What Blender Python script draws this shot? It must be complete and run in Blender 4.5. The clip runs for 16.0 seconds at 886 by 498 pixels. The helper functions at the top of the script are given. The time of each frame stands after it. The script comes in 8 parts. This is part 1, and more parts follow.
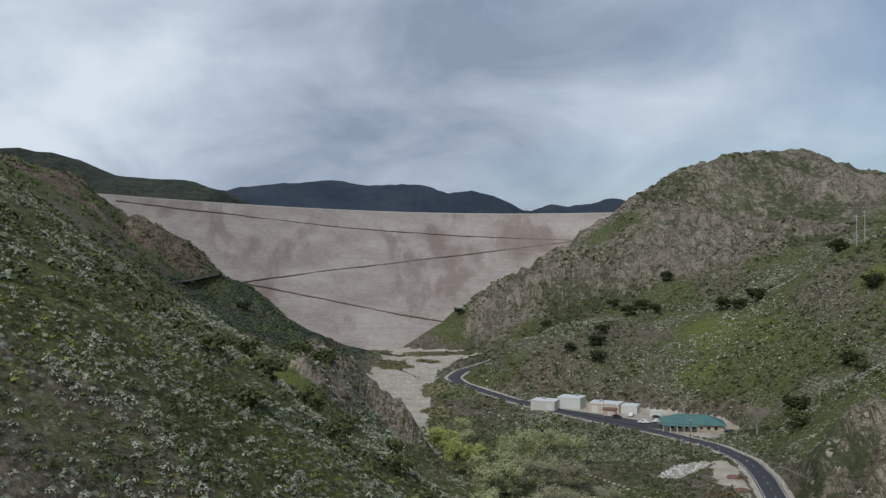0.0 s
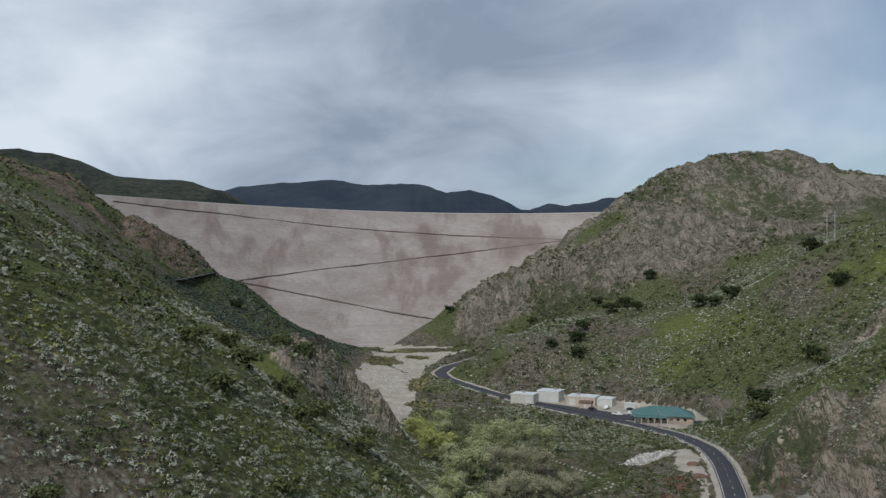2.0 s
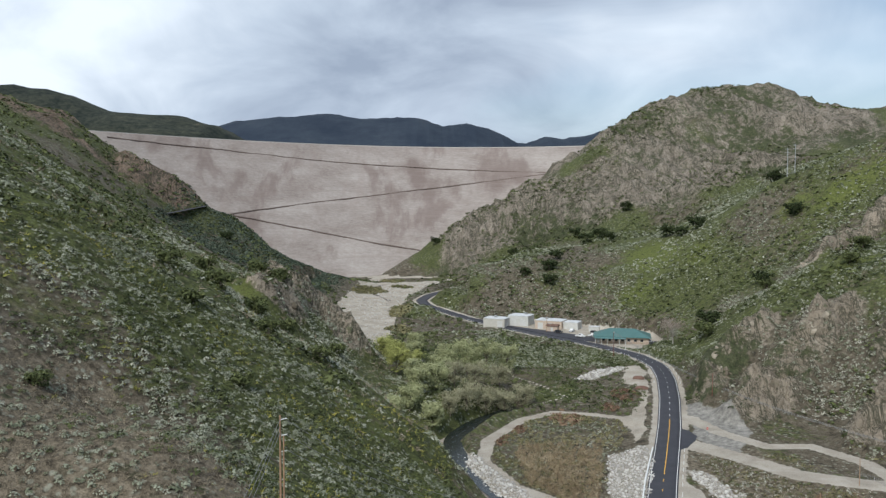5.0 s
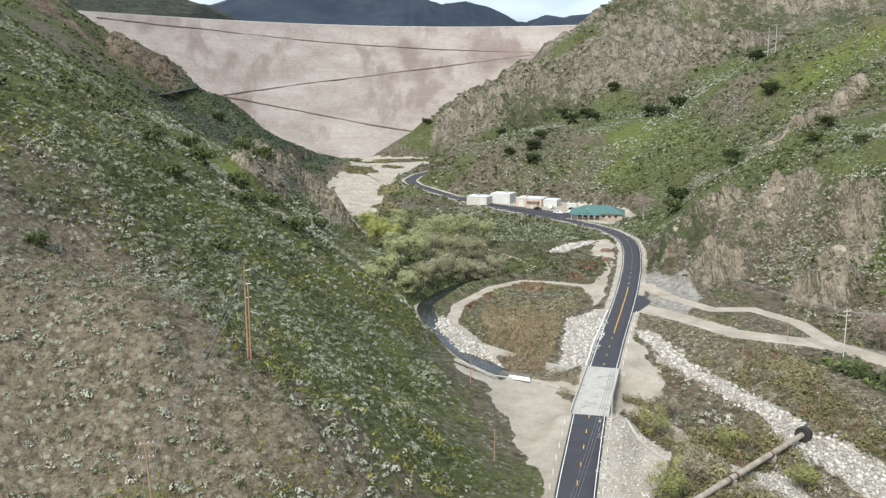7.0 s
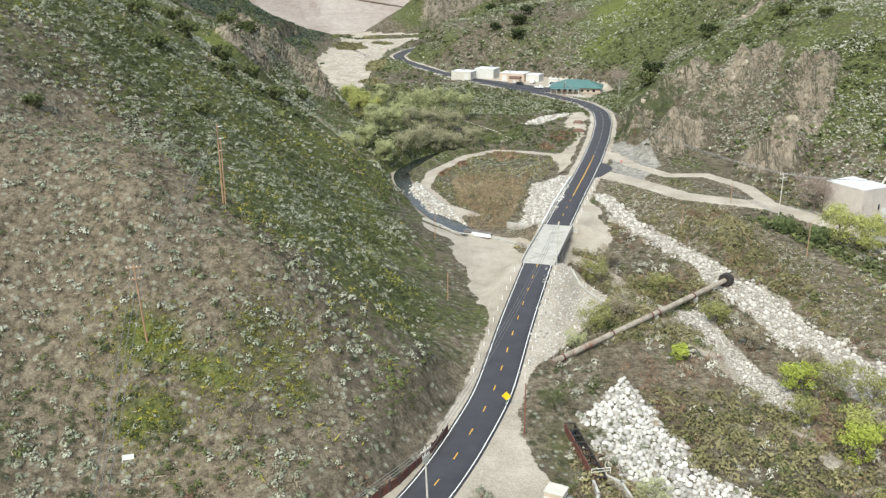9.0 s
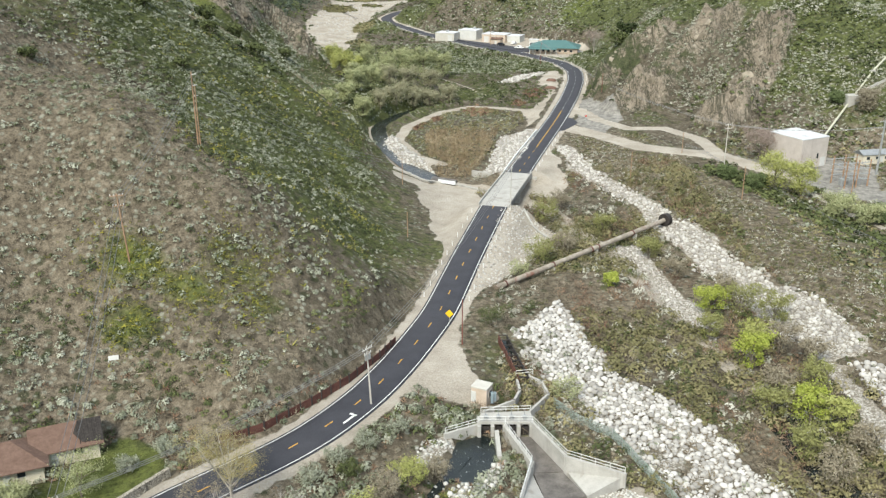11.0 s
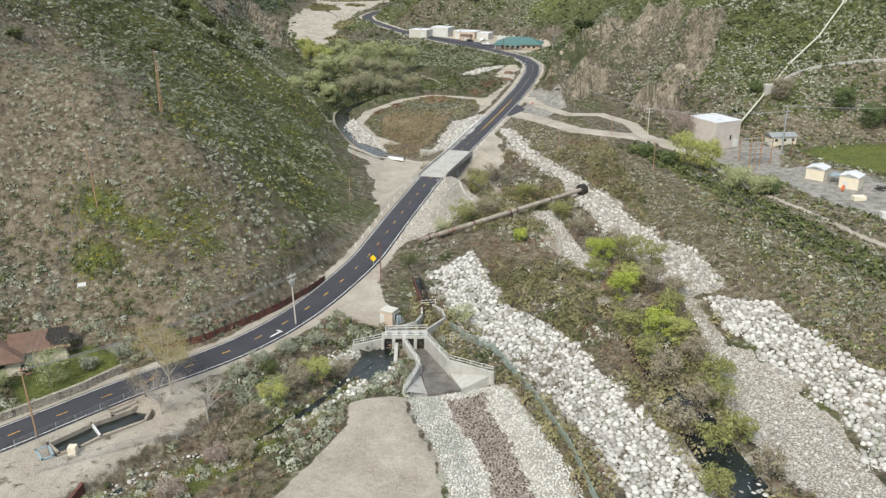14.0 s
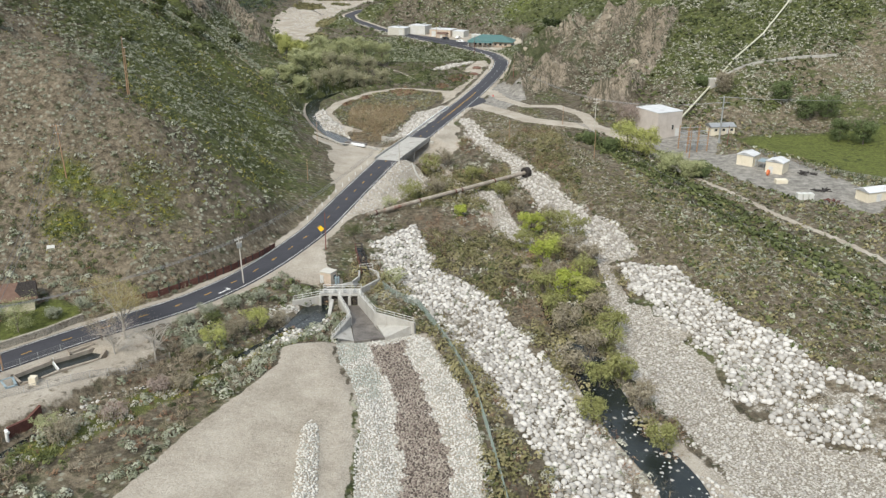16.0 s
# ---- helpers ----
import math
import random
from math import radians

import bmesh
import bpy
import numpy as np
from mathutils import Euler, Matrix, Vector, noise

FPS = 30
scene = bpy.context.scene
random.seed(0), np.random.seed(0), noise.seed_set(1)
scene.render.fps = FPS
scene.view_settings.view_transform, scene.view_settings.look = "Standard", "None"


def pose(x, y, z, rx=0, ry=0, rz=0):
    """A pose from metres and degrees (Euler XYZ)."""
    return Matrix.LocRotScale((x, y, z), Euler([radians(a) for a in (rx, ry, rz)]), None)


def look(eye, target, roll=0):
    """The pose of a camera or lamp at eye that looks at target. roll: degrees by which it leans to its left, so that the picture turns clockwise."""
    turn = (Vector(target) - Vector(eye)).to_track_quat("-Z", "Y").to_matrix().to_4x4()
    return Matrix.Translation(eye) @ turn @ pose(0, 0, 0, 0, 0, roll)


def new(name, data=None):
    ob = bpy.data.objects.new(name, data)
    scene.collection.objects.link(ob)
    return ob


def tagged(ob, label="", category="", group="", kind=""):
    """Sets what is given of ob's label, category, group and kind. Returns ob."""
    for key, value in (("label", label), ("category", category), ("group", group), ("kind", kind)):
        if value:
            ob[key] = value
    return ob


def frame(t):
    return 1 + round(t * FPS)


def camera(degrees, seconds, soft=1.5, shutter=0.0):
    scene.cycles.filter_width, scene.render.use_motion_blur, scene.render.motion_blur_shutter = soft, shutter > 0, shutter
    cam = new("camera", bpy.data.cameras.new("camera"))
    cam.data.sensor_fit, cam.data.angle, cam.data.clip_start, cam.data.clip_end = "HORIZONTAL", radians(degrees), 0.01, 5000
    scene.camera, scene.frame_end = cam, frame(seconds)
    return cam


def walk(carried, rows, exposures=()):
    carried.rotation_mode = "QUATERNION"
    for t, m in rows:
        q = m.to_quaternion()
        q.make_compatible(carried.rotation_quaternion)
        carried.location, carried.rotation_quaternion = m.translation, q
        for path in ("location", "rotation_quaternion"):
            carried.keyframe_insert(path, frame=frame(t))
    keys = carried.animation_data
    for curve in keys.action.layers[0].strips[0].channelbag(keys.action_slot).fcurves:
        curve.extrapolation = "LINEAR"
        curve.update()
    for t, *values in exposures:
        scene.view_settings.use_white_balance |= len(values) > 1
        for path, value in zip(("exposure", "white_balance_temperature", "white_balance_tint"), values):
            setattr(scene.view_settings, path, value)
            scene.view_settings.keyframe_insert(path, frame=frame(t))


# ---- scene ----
# ---- camera ----
cam = camera(53.7, 16.0, soft=1.35)
PATH = [
    (0.0, (-23.11, 42.98, 82.17), (-22.34, 142.95, 84.56), 0.37),
    (0.5, (-20.81, 38.66, 82.11), (-20.07, 138.63, 84.43), 0.35),
    (1.0, (-18.50, 34.32, 82.04), (-17.77, 134.29, 84.35), 0.29),
    (1.5, (-16.18, 30.00, 81.97), (-15.47, 129.97, 84.27), 0.24),
    (2.0, (-13.85, 25.70, 81.90), (-13.20, 125.68, 84.18), 0.32),
    (2.5, (-11.56, 21.46, 81.82), (-10.92, 121.43, 84.10), 0.33),
    (3.0, (-9.30, 17.23, 81.72), (-8.69, 117.20, 84.04), 0.33),
    (3.2, (-8.40, 15.53, 81.68), (-7.84, 115.50, 83.94), 0.41),
    (5.3, (1.14, -2.44, 80.92), (1.70, 97.30, 73.66), 0.05),
    (5.5, (2.07, -4.19, 80.88), (2.62, 95.43, 72.26), 0.04),
    (6.0, (4.49, -8.73, 80.81), (4.98, 90.55, 68.83), 0.05),
    (6.5, (6.94, -13.47, 80.77), (7.37, 85.38, 65.61), -0.02),
    (7.0, (9.37, -18.41, 80.73), (9.76, 79.86, 62.19), -0.05),
    (7.5, (11.75, -23.53, 80.67), (12.09, 74.08, 58.92), -0.12),
    (8.0, (14.11, -28.87, 80.64), (14.42, 67.92, 55.51), -0.15),
    (8.5, (16.48, -34.35, 80.63), (16.73, 61.57, 52.34), -0.12),
    (9.0, (18.92, -39.90, 80.61), (19.13, 54.98, 49.03), -0.10),
    (9.5, (21.41, -45.41, 80.58), (21.52, 48.41, 45.98), -0.13),
    (9.7, (22.43, -47.57, 80.56), (22.44, 46.00, 45.28), -0.19),
    (11.8, (33.54, -69.61, 80.79), (33.61, 24.05, 45.73), -0.19),
    (12.0, (34.60, -71.77, 80.76), (34.62, 21.88, 45.70), -0.05),
    (12.5, (37.31, -77.30, 80.65), (37.35, 16.40, 45.70), -0.07),
    (13.0, (40.26, -82.79, 80.55), (40.36, 10.92, 45.64), 0.09),
    (13.5, (43.46, -88.19, 80.44), (43.55, 5.55, 45.63), 0.15),
    (14.0, (46.87, -93.52, 80.30), (47.02, 0.24, 45.55), 0.27),
    (14.5, (50.43, -98.78, 80.14), (50.61, -5.00, 45.44), 0.34),
    (15.0, (54.11, -104.04, 79.99), (54.37, -10.24, 45.34), 0.44),
    (15.5, (57.81, -109.32, 79.85), (58.09, -15.48, 45.28), 0.55),
    (16.0, (61.52, -114.63, 79.72), (61.92, -20.76, 45.24), 0.68),
]
walk(cam, [(t, look(eye, target, roll)) for t, eye, target, roll in PATH],
     exposures=[(0.0, 0.04, 6150, 8), (3.2, 0.08, 6150, 8), (5.5, 0.68, 6250, 8), (6.5, 1.02, 6380, 7), (7.0, 1.13, 6450, 7), (9.0, 1.24, 6600, 5), (12.0, 1.11, 6600, 6), (16.0, 0.90, 6650, 8)])

# ---- world, sun ----
SUN_ELEVATION, SUN_AZIMUTH = radians(46), radians(203)   # azimuth clockwise from +y
sun_way = Vector((math.sin(SUN_AZIMUTH) * math.cos(SUN_ELEVATION), math.cos(SUN_AZIMUTH) * math.cos(SUN_ELEVATION), math.sin(SUN_ELEVATION)))
sun = new("sun", bpy.data.lights.new("sun", "SUN"))
sun.data.energy, sun.data.angle, sun.data.color = 1.9, radians(16), (1.0, 0.95, 0.87)
sun.matrix_world = look(sun_way * 900, (0, 0, 0))

world = bpy.data.worlds.new("overcast_sky")
scene.world = world
world.use_nodes = True
wt = world.node_tree
wt.nodes.clear()


def wmath(op, a, b=0.0):
    n = wt.nodes.new("ShaderNodeMath")
    n.operation = op
    for slot, v in zip(n.inputs, (a, b)):
        if isinstance(v, (int, float)):
            slot.default_value = v
        else:
            wt.links.new(v, slot)
    return n.outputs[0]


w_sky = wt.nodes.new("ShaderNodeTexSky")
w_sky.sky_type, w_sky.sun_disc = "NISHITA", False
w_sky.sun_elevation, w_sky.sun_rotation = SUN_ELEVATION, SUN_AZIMUTH
w_co = wt.nodes.new("ShaderNodeTexCoord")
w_sep = wt.nodes.new("ShaderNodeSeparateXYZ")
wt.links.new(w_co.outputs["Generated"], w_sep.inputs[0])
# a flat layer of cloud seen in perspective
w_up = wmath("ADD", wmath("MAXIMUM", w_sep.outputs[2], 0.0), 0.42)
w_plane = wt.nodes.new("ShaderNodeCombineXYZ")
wt.links.new(wmath("DIVIDE", w_sep.outputs[0], w_up), w_plane.inputs[0])
wt.links.new(wmath("DIVIDE", w_sep.outputs[1], w_up), w_plane.inputs[1])


def cloud_noise(scale, detail, rough, warp, shift):
    n = wt.nodes.new("ShaderNodeTexNoise")
    m = wt.nodes.new("ShaderNodeMapping")
    m.inputs["Location"].default_value = shift
    wt.links.new(w_plane.outputs[0], m.inputs[0])
    wt.links.new(m.outputs[0], n.inputs["Vector"])
    n.inputs["Scale"].default_value, n.inputs["Detail"].default_value = scale, detail
    n.inputs["Roughness"].default_value, n.inputs["Distortion"].default_value = rough, warp
    return n.outputs[0]


w_big = cloud_noise(1.05, 4.0, 0.5, 0.6, (5.1, 1.2, 0.0))
w_fine = cloud_noise(3.0, 7.0, 0.56, 0.5, (0.4, 7.2, 0.0))
w_mix = wmath("ADD", wmath("MULTIPLY", w_big, 0.58), wmath("MULTIPLY", w_fine, 0.42))
# the cover is thickest ahead and thins out to either side
w_mix = wmath("ADD", w_mix, wmath("MULTIPLY", wmath("ABSOLUTE", wmath("ADD", w_sep.outputs[0], -0.02)), 0.20))
w_tone = wt.nodes.new("ShaderNodeValToRGB")
w_tone.color_ramp.elements[0].position, w_tone.color_ramp.elements[0].color = 0.40, (0.27, 0.315, 0.395, 1)
w_tone.color_ramp.elements[1].position, w_tone.color_ramp.elements[1].color = 0.70, (0.70, 0.745, 0.80, 1)
w_mid = w_tone.color_ramp.elements.new(0.52)
w_mid.color = (0.43, 0.485, 0.565, 1)
wt.links.new(w_mix, w_tone.inputs[0])
w_bright = wt.nodes.new("ShaderNodeVectorMath")
w_bright.operation = "SCALE"
w_bright.inputs["Scale"].default_value = 9.7
wt.links.new(w_tone.outputs[0], w_bright.inputs[0])
# the cover opens to blue on the east side
w_gap = wt.nodes.new("ShaderNodeMapRange")
w_gap.inputs["From Min"].default_value, w_gap.inputs["From Max"].default_value = 0.30, 0.62
w_gap.inputs["To Min"].default_value, w_gap.inputs["To Max"].default_value = 1.0, 0.25
wt.links.new(wmath("ADD", cloud_noise(1.4, 4.0, 0.5, 0.2, (9.3, 2.2, 0.0)), wmath("MULTIPLY", wmath("ADD", w_sep.outputs[0], -0.31), 0.85)), w_gap.inputs["Value"])
w_blue = wt.nodes.new("ShaderNodeVectorMath")
w_blue.operation = "SCALE"
w_blue.inputs["Scale"].default_value = 0.74
wt.links.new(w_sky.outputs[0], w_blue.inputs[0])
w_blend = wt.nodes.new("ShaderNodeMix")
w_blend.data_type = "RGBA"
wt.links.new(w_gap.outputs[0], w_blend.inputs["Factor"])
wt.links.new(w_blue.outputs[0], w_blend.inputs["A"])
wt.links.new(w_bright.outputs[0], w_blend.inputs["B"])
w_back = wt.nodes.new("ShaderNodeBackground")
w_back.inputs["Strength"].default_value = 0.1
wt.links.new(w_blend.outputs["Result"], w_back.inputs["Color"])
w_out = wt.nodes.new("ShaderNodeOutputWorld")
wt.links.new(w_back.outputs[0], w_out.inputs[0])

# ---- materials ----
def ramp_node(nt, stops):
    r = nt.nodes.new("ShaderNodeValToRGB")
    e = r.color_ramp.elements
    while len(e) < len(stops):
        e.new(0.5)
    for el, (p, c) in zip(e, stops):
        el.position, el.color = p, (*c, 1)
    return r


class Mat:
    """A small builder for node materials in object-space metres."""

    def __init__(self, name, rough=0.9, metal=0.0, spec=0.3):
        self.m = bpy.data.materials.new(name)
        self.m.use_nodes = True
        self.nt = self.m.node_tree
        self.b = self.nt.nodes["Principled BSDF"]
        self.b.inputs["Roughness"].default_value = rough
        self.b.inputs["Metallic"].default_value = metal
        self.b.inputs["Specular IOR Level"].default_value = spec
        self.co = self.nt.nodes.new("ShaderNodeNewGeometry").outputs["Position"]

    def link(self, a, b):
        self.nt.links.new(a, b)

    def put(self, slot, v):
        if isinstance(v, (int, float)):
            slot.default_value = v
        elif isinstance(v, tuple):
            slot.default_value = (*v, 1) if len(v) == 3 else v
        else:
            self.link(v, slot)

    def noise(self, scale, detail=4.0, rough=0.55, warp=0.0, stretch=None, co=None):
        n = self.nt.nodes.new("ShaderNodeTexNoise")
        n.inputs["Scale"].default_value, n.inputs["Detail"].default_value = scale, detail
        n.inputs["Roughness"].default_value, n.inputs["Distortion"].default_value = rough, warp
        src = co or self.co
        if stretch:
            m = self.nt.nodes.new("ShaderNodeMapping")
            m.inputs["Scale"].default_value = stretch
            self.link(src, m.inputs[0])
            src = m.outputs[0]
        self.link(src, n.inputs["Vector"])
        return n.outputs[0]

    def cells(self, scale, out="Distance", feature="F1", rand=1.0):
        n = self.nt.nodes.new("ShaderNodeTexVoronoi")
        n.feature = feature
        n.inputs["Scale"].default_value, n.inputs["Randomness"].default_value = scale, rand
        self.link(self.co, n.inputs["Vector"])
        return n.outputs[out]

    def math(self, op, a, b=0.0, clamp=False):
        n = self.nt.nodes.new("ShaderNodeMath")
        n.operation, n.use_clamp = op, clamp
        self.put(n.inputs[0], a)
        self.put(n.inputs[1], b)
        return n.outputs[0]

    def span(self, v, lo, hi, a=0.0, b=1.0):
        n = self.nt.nodes.new("ShaderNodeMapRange")
        n.interpolation_type = "SMOOTHSTEP"
        for k, x in (("From Min", lo), ("From Max", hi), ("To Min", a), ("To Max", b)):
            n.inputs[k].default_value = x
        self.link(v, n.inputs["Value"])
        return n.outputs[0]

    def ramp(self, v, *stops):
        r = ramp_node(self.nt, stops)
        self.link(v, r.inputs[0])
        return r.outputs[0]

    def mix(self, f, a, b, how="MIX"):
        n = self.nt.nodes.new("ShaderNodeMix")
        n.data_type, n.blend_type = "RGBA", how
        self.put(n.inputs["Factor"], f)
        self.put(n.inputs["A"], a)
        self.put(n.inputs["B"], b)
        return n.outputs["Result"]

    def attr(self, name):
        n = self.nt.nodes.new("ShaderNodeAttribute")
        n.attribute_name = name
        return n.outputs["Fac"]

    def island(self):
        return self.nt.nodes.new("ShaderNodeNewGeometry").outputs["Random Per Island"]

    def each(self):
        return self.nt.nodes.new("ShaderNodeObjectInfo").outputs["Random"]

    def color(self, v):
        self.put(self.b.inputs["Base Color"], v)
        return self

    def bump(self, v, strength=0.4, dist=0.1):
        n = self.nt.nodes.new("ShaderNodeBump")
        n.inputs["Strength"].default_value, n.inputs["Distance"].default_value = strength, dist
        self.link(v, n.inputs["Height"])
        self.link(n.outputs[0], self.b.inputs["Normal"])
        return self


def mottled(name, c1, c2, scale=1.5, fine=18.0, rough=0.85, bump=0.25, dist=0.03, metal=0.0, stain=None):
    """Paint, render, soil and the like: two tones in patches, fine grain and faint relief."""
    m = Mat(name, rough, metal)
    f = m.math("ADD", m.math("MULTIPLY", m.noise(scale, 5, 0.6), 0.65), m.math("MULTIPLY", m.noise(fine, 3), 0.35))
    c = m.ramp(f, (0.32, c1), (0.68, c2))
    if stain:
        c = m.mix(m.span(m.noise(scale * 0.5, 5, 0.65, 0.6, (1, 1, 0.3)), 0.52, 0.75), c, stain)
    m.color(c).bump(m.noise(fine, 4), bump, dist)
    return m.m


# the ground: zones come from the plan (sand, grass, rock, dry, yard), grain from noise
g = Mat("ground", 0.95, 0.0, 0.12)
edge = g.math("MULTIPLY", g.math("SUBTRACT", g.noise(0.35, 6, 0.65), 0.5), 1.1)
grit = g.math("ADD", g.math("MULTIPLY", g.noise(1.3, 7, 0.78), 0.6), g.math("MULTIPLY", g.noise(4.5, 4, 0.7), 0.4))
soil = g.ramp(g.noise(0.3, 8, 0.72), (0.35, (0.046, 0.040, 0.029)), (0.50, (0.130, 0.110, 0.080)), (0.70, (0.215, 0.185, 0.14)))
green = g.ramp(g.noise(0.55, 8, 0.74), (0.34, (0.032, 0.037, 0.018)), (0.45, (0.076, 0.084, 0.036)), (0.56, (0.108, 0.124, 0.044)), (0.72, (0.160, 0.175, 0.066)))
dry = g.ramp(g.noise(0.6, 8, 0.75), (0.35, (0.062, 0.051, 0.037)), (0.50, (0.180, 0.150, 0.108)), (0.70, (0.310, 0.265, 0.198)))
crack = g.math("ABSOLUTE", g.math("SUBTRACT", g.noise(0.06, 9, 0.72, 0.6, (1.5, 0.5, 0.35)), 0.5))
chink = g.math("ABSOLUTE", g.math("SUBTRACT", g.noise(0.22, 7, 0.72, 0.8, (1.4, 0.6, 0.6)), 0.5))
stone = g.ramp(g.math("ADD", g.math("MULTIPLY", g.noise(0.13, 9, 0.8, 0.4, (1.3, 0.6, 0.5)), 0.5), g.math("MULTIPLY", g.noise(0.7, 7, 0.78), 0.5)),
               (0.36, (0.085, 0.072, 0.056)), (0.46, (0.200, 0.170, 0.135)), (0.55, (0.310, 0.270, 0.220)), (0.68, (0.44, 0.39, 0.325)))
stone = g.mix(g.math("MULTIPLY", g.attr("spur"), 0.35), stone, (0.42, 0.345, 0.25))
stone = g.mix(g.math("MULTIPLY", g.attr("rust"), 0.55), stone, (0.175, 0.105, 0.070))
rocky = g.mix(g.span(crack, 0.004, 0.028, 0.9, 0.0), stone, (0.045, 0.046, 0.030))
rocky = g.mix(g.span(chink, 0.004, 0.03, 0.75, 0.0), rocky, (0.055, 0.052, 0.036))
# brush in the hollows and on the ledges of the rock
ledge = g.math("ADD", g.math("MULTIPLY", g.noise(0.11, 9, 0.82, 0.3, (1.2, 0.7, 1.0)), 0.85), g.math("MULTIPLY", g.attr("hollow"), 0.20))
ledge = g.math("SUBTRACT", ledge, g.math("MULTIPLY", g.attr("spur"), 0.075))
rocky = g.mix(g.span(ledge, 0.435, 0.505, 0.0, 0.92), rocky, g.ramp(g.noise(0.5, 7, 0.8), (0.38, (0.028, 0.036, 0.018)), (0.52, (0.066, 0.078, 0.036)), (0.66, (0.12, 0.13, 0.07))))
sand = g.ramp(g.math("ADD", g.math("MULTIPLY", g.noise(0.12, 7, 0.65), 0.55), g.math("MULTIPLY", g.noise(3.0, 5, 0.7), 0.45)),
              (0.32, (0.235, 0.205, 0.163)), (0.50, (0.395, 0.353, 0.294)), (0.68, (0.53, 0.488, 0.424)))
grey = g.ramp(g.noise(0.5, 7, 0.7), (0.34, (0.15, 0.142, 0.128)), (0.5, (0.255, 0.242, 0.218)), (0.66, (0.37, 0.35, 0.315)))
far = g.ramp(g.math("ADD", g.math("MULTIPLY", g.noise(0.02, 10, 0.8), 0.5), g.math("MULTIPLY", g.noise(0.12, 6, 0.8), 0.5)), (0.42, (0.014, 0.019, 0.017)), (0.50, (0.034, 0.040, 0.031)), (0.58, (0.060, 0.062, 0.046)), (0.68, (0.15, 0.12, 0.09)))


def zone(name, lo=0.38, hi=0.62):
    return g.span(g.math("ADD", g.attr(name), edge), lo, hi)


gc = g.mix(zone("grass"), soil, green)
gc = g.mix(zone("dry"), gc, dry)
meadow = g.ramp(g.noise(0.8, 7, 0.72), (0.32, (0.072, 0.084, 0.028)), (0.5, (0.130, 0.152, 0.044)), (0.7, (0.200, 0.215, 0.066)))
gc = g.mix(g.math("MULTIPLY", zone("lush_lit", 0.25, 0.85), 0.9), gc, meadow)
# pale tufts of sage too small to stand alone
vor = g.nt.nodes.new("ShaderNodeTexVoronoi")
vor.inputs["Scale"].default_value = 0.62
g.link(g.co, vor.inputs["Vector"])
tuft = g.math("MULTIPLY", g.span(g.math("ADD", vor.outputs["Distance"], g.math("MULTIPLY", grit, 0.5)), 0.44, 0.60, 1.0, 0.0), g.span(g.noise(0.07, 5, 0.6), 0.38, 0.52))
dark_bush = g.nt.nodes.new("ShaderNodeTexVoronoi")
dark_bush.inputs["Scale"].default_value = 0.33
g.link(g.co, dark_bush.inputs["Vector"])
shrub = g.math("MULTIPLY", g.span(g.math("ADD", dark_bush.outputs["Distance"], g.math("MULTIPLY", grit, 0.6)), 0.50, 0.68, 1.0, 0.0), g.span(g.noise(0.035, 5, 0.6), 0.45, 0.56))
gc = g.mix(g.math("MULTIPLY", shrub, 0.75), gc, (0.042, 0.052, 0.024))
gc = g.mix(g.math("MULTIPLY", g.math("MULTIPLY", tuft, 0.7), g.span(g.attr("lush_lit"), 0.3, 0.6, 1.0, 0.0)), gc, (0.34, 0.345, 0.275))
gc = g.mix(1.0, gc, g.ramp(grit, (0.38, (0.36, 0.36, 0.36)), (0.50, (0.88, 0.88, 0.88)), (0.60, (1.1, 1.1, 1.1))), "MULTIPLY")
gc = g.mix(zone("rock"), gc, rocky)
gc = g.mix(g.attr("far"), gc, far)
# blue of hazy distance put into the far range's base colour
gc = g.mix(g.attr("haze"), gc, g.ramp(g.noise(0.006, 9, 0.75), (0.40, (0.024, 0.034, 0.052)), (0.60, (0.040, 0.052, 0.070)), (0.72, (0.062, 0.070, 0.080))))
gc = g.mix(zone("yard"), gc, grey)
peb = g.nt.nodes.new("ShaderNodeTexVoronoi")
peb.inputs["Scale"].default_value = 2.6
g.link(g.co, peb.inputs["Vector"])
pebble = g.ramp(peb.outputs["Distance"], (0.12, (0.62, 0.595, 0.55)), (0.42, (0.47, 0.445, 0.40)), (0.62, (0.27, 0.245, 0.205)))
pebble = g.mix(1.0, pebble, g.ramp(g.noise(0.9, 5, 0.7), (0.35, (0.68, 0.65, 0.60)), (0.6, (1, 1, 1))), "MULTIPLY")
sand = g.mix(g.attr("cobble"), sand, pebble)
gc = g.mix(zone("sand", 0.42, 0.58), gc, sand)
g.color(gc).bump(g.math("ADD", g.noise(0.8, 8, 0.7), g.math("ADD", g.math("MULTIPLY", grit, 0.35), g.math("MULTIPLY", g.span(crack, 0.0, 0.12), g.math("MULTIPLY", g.attr("rock"), 1.6)))), 0.8, 0.6)
MAT_GROUND = g.m

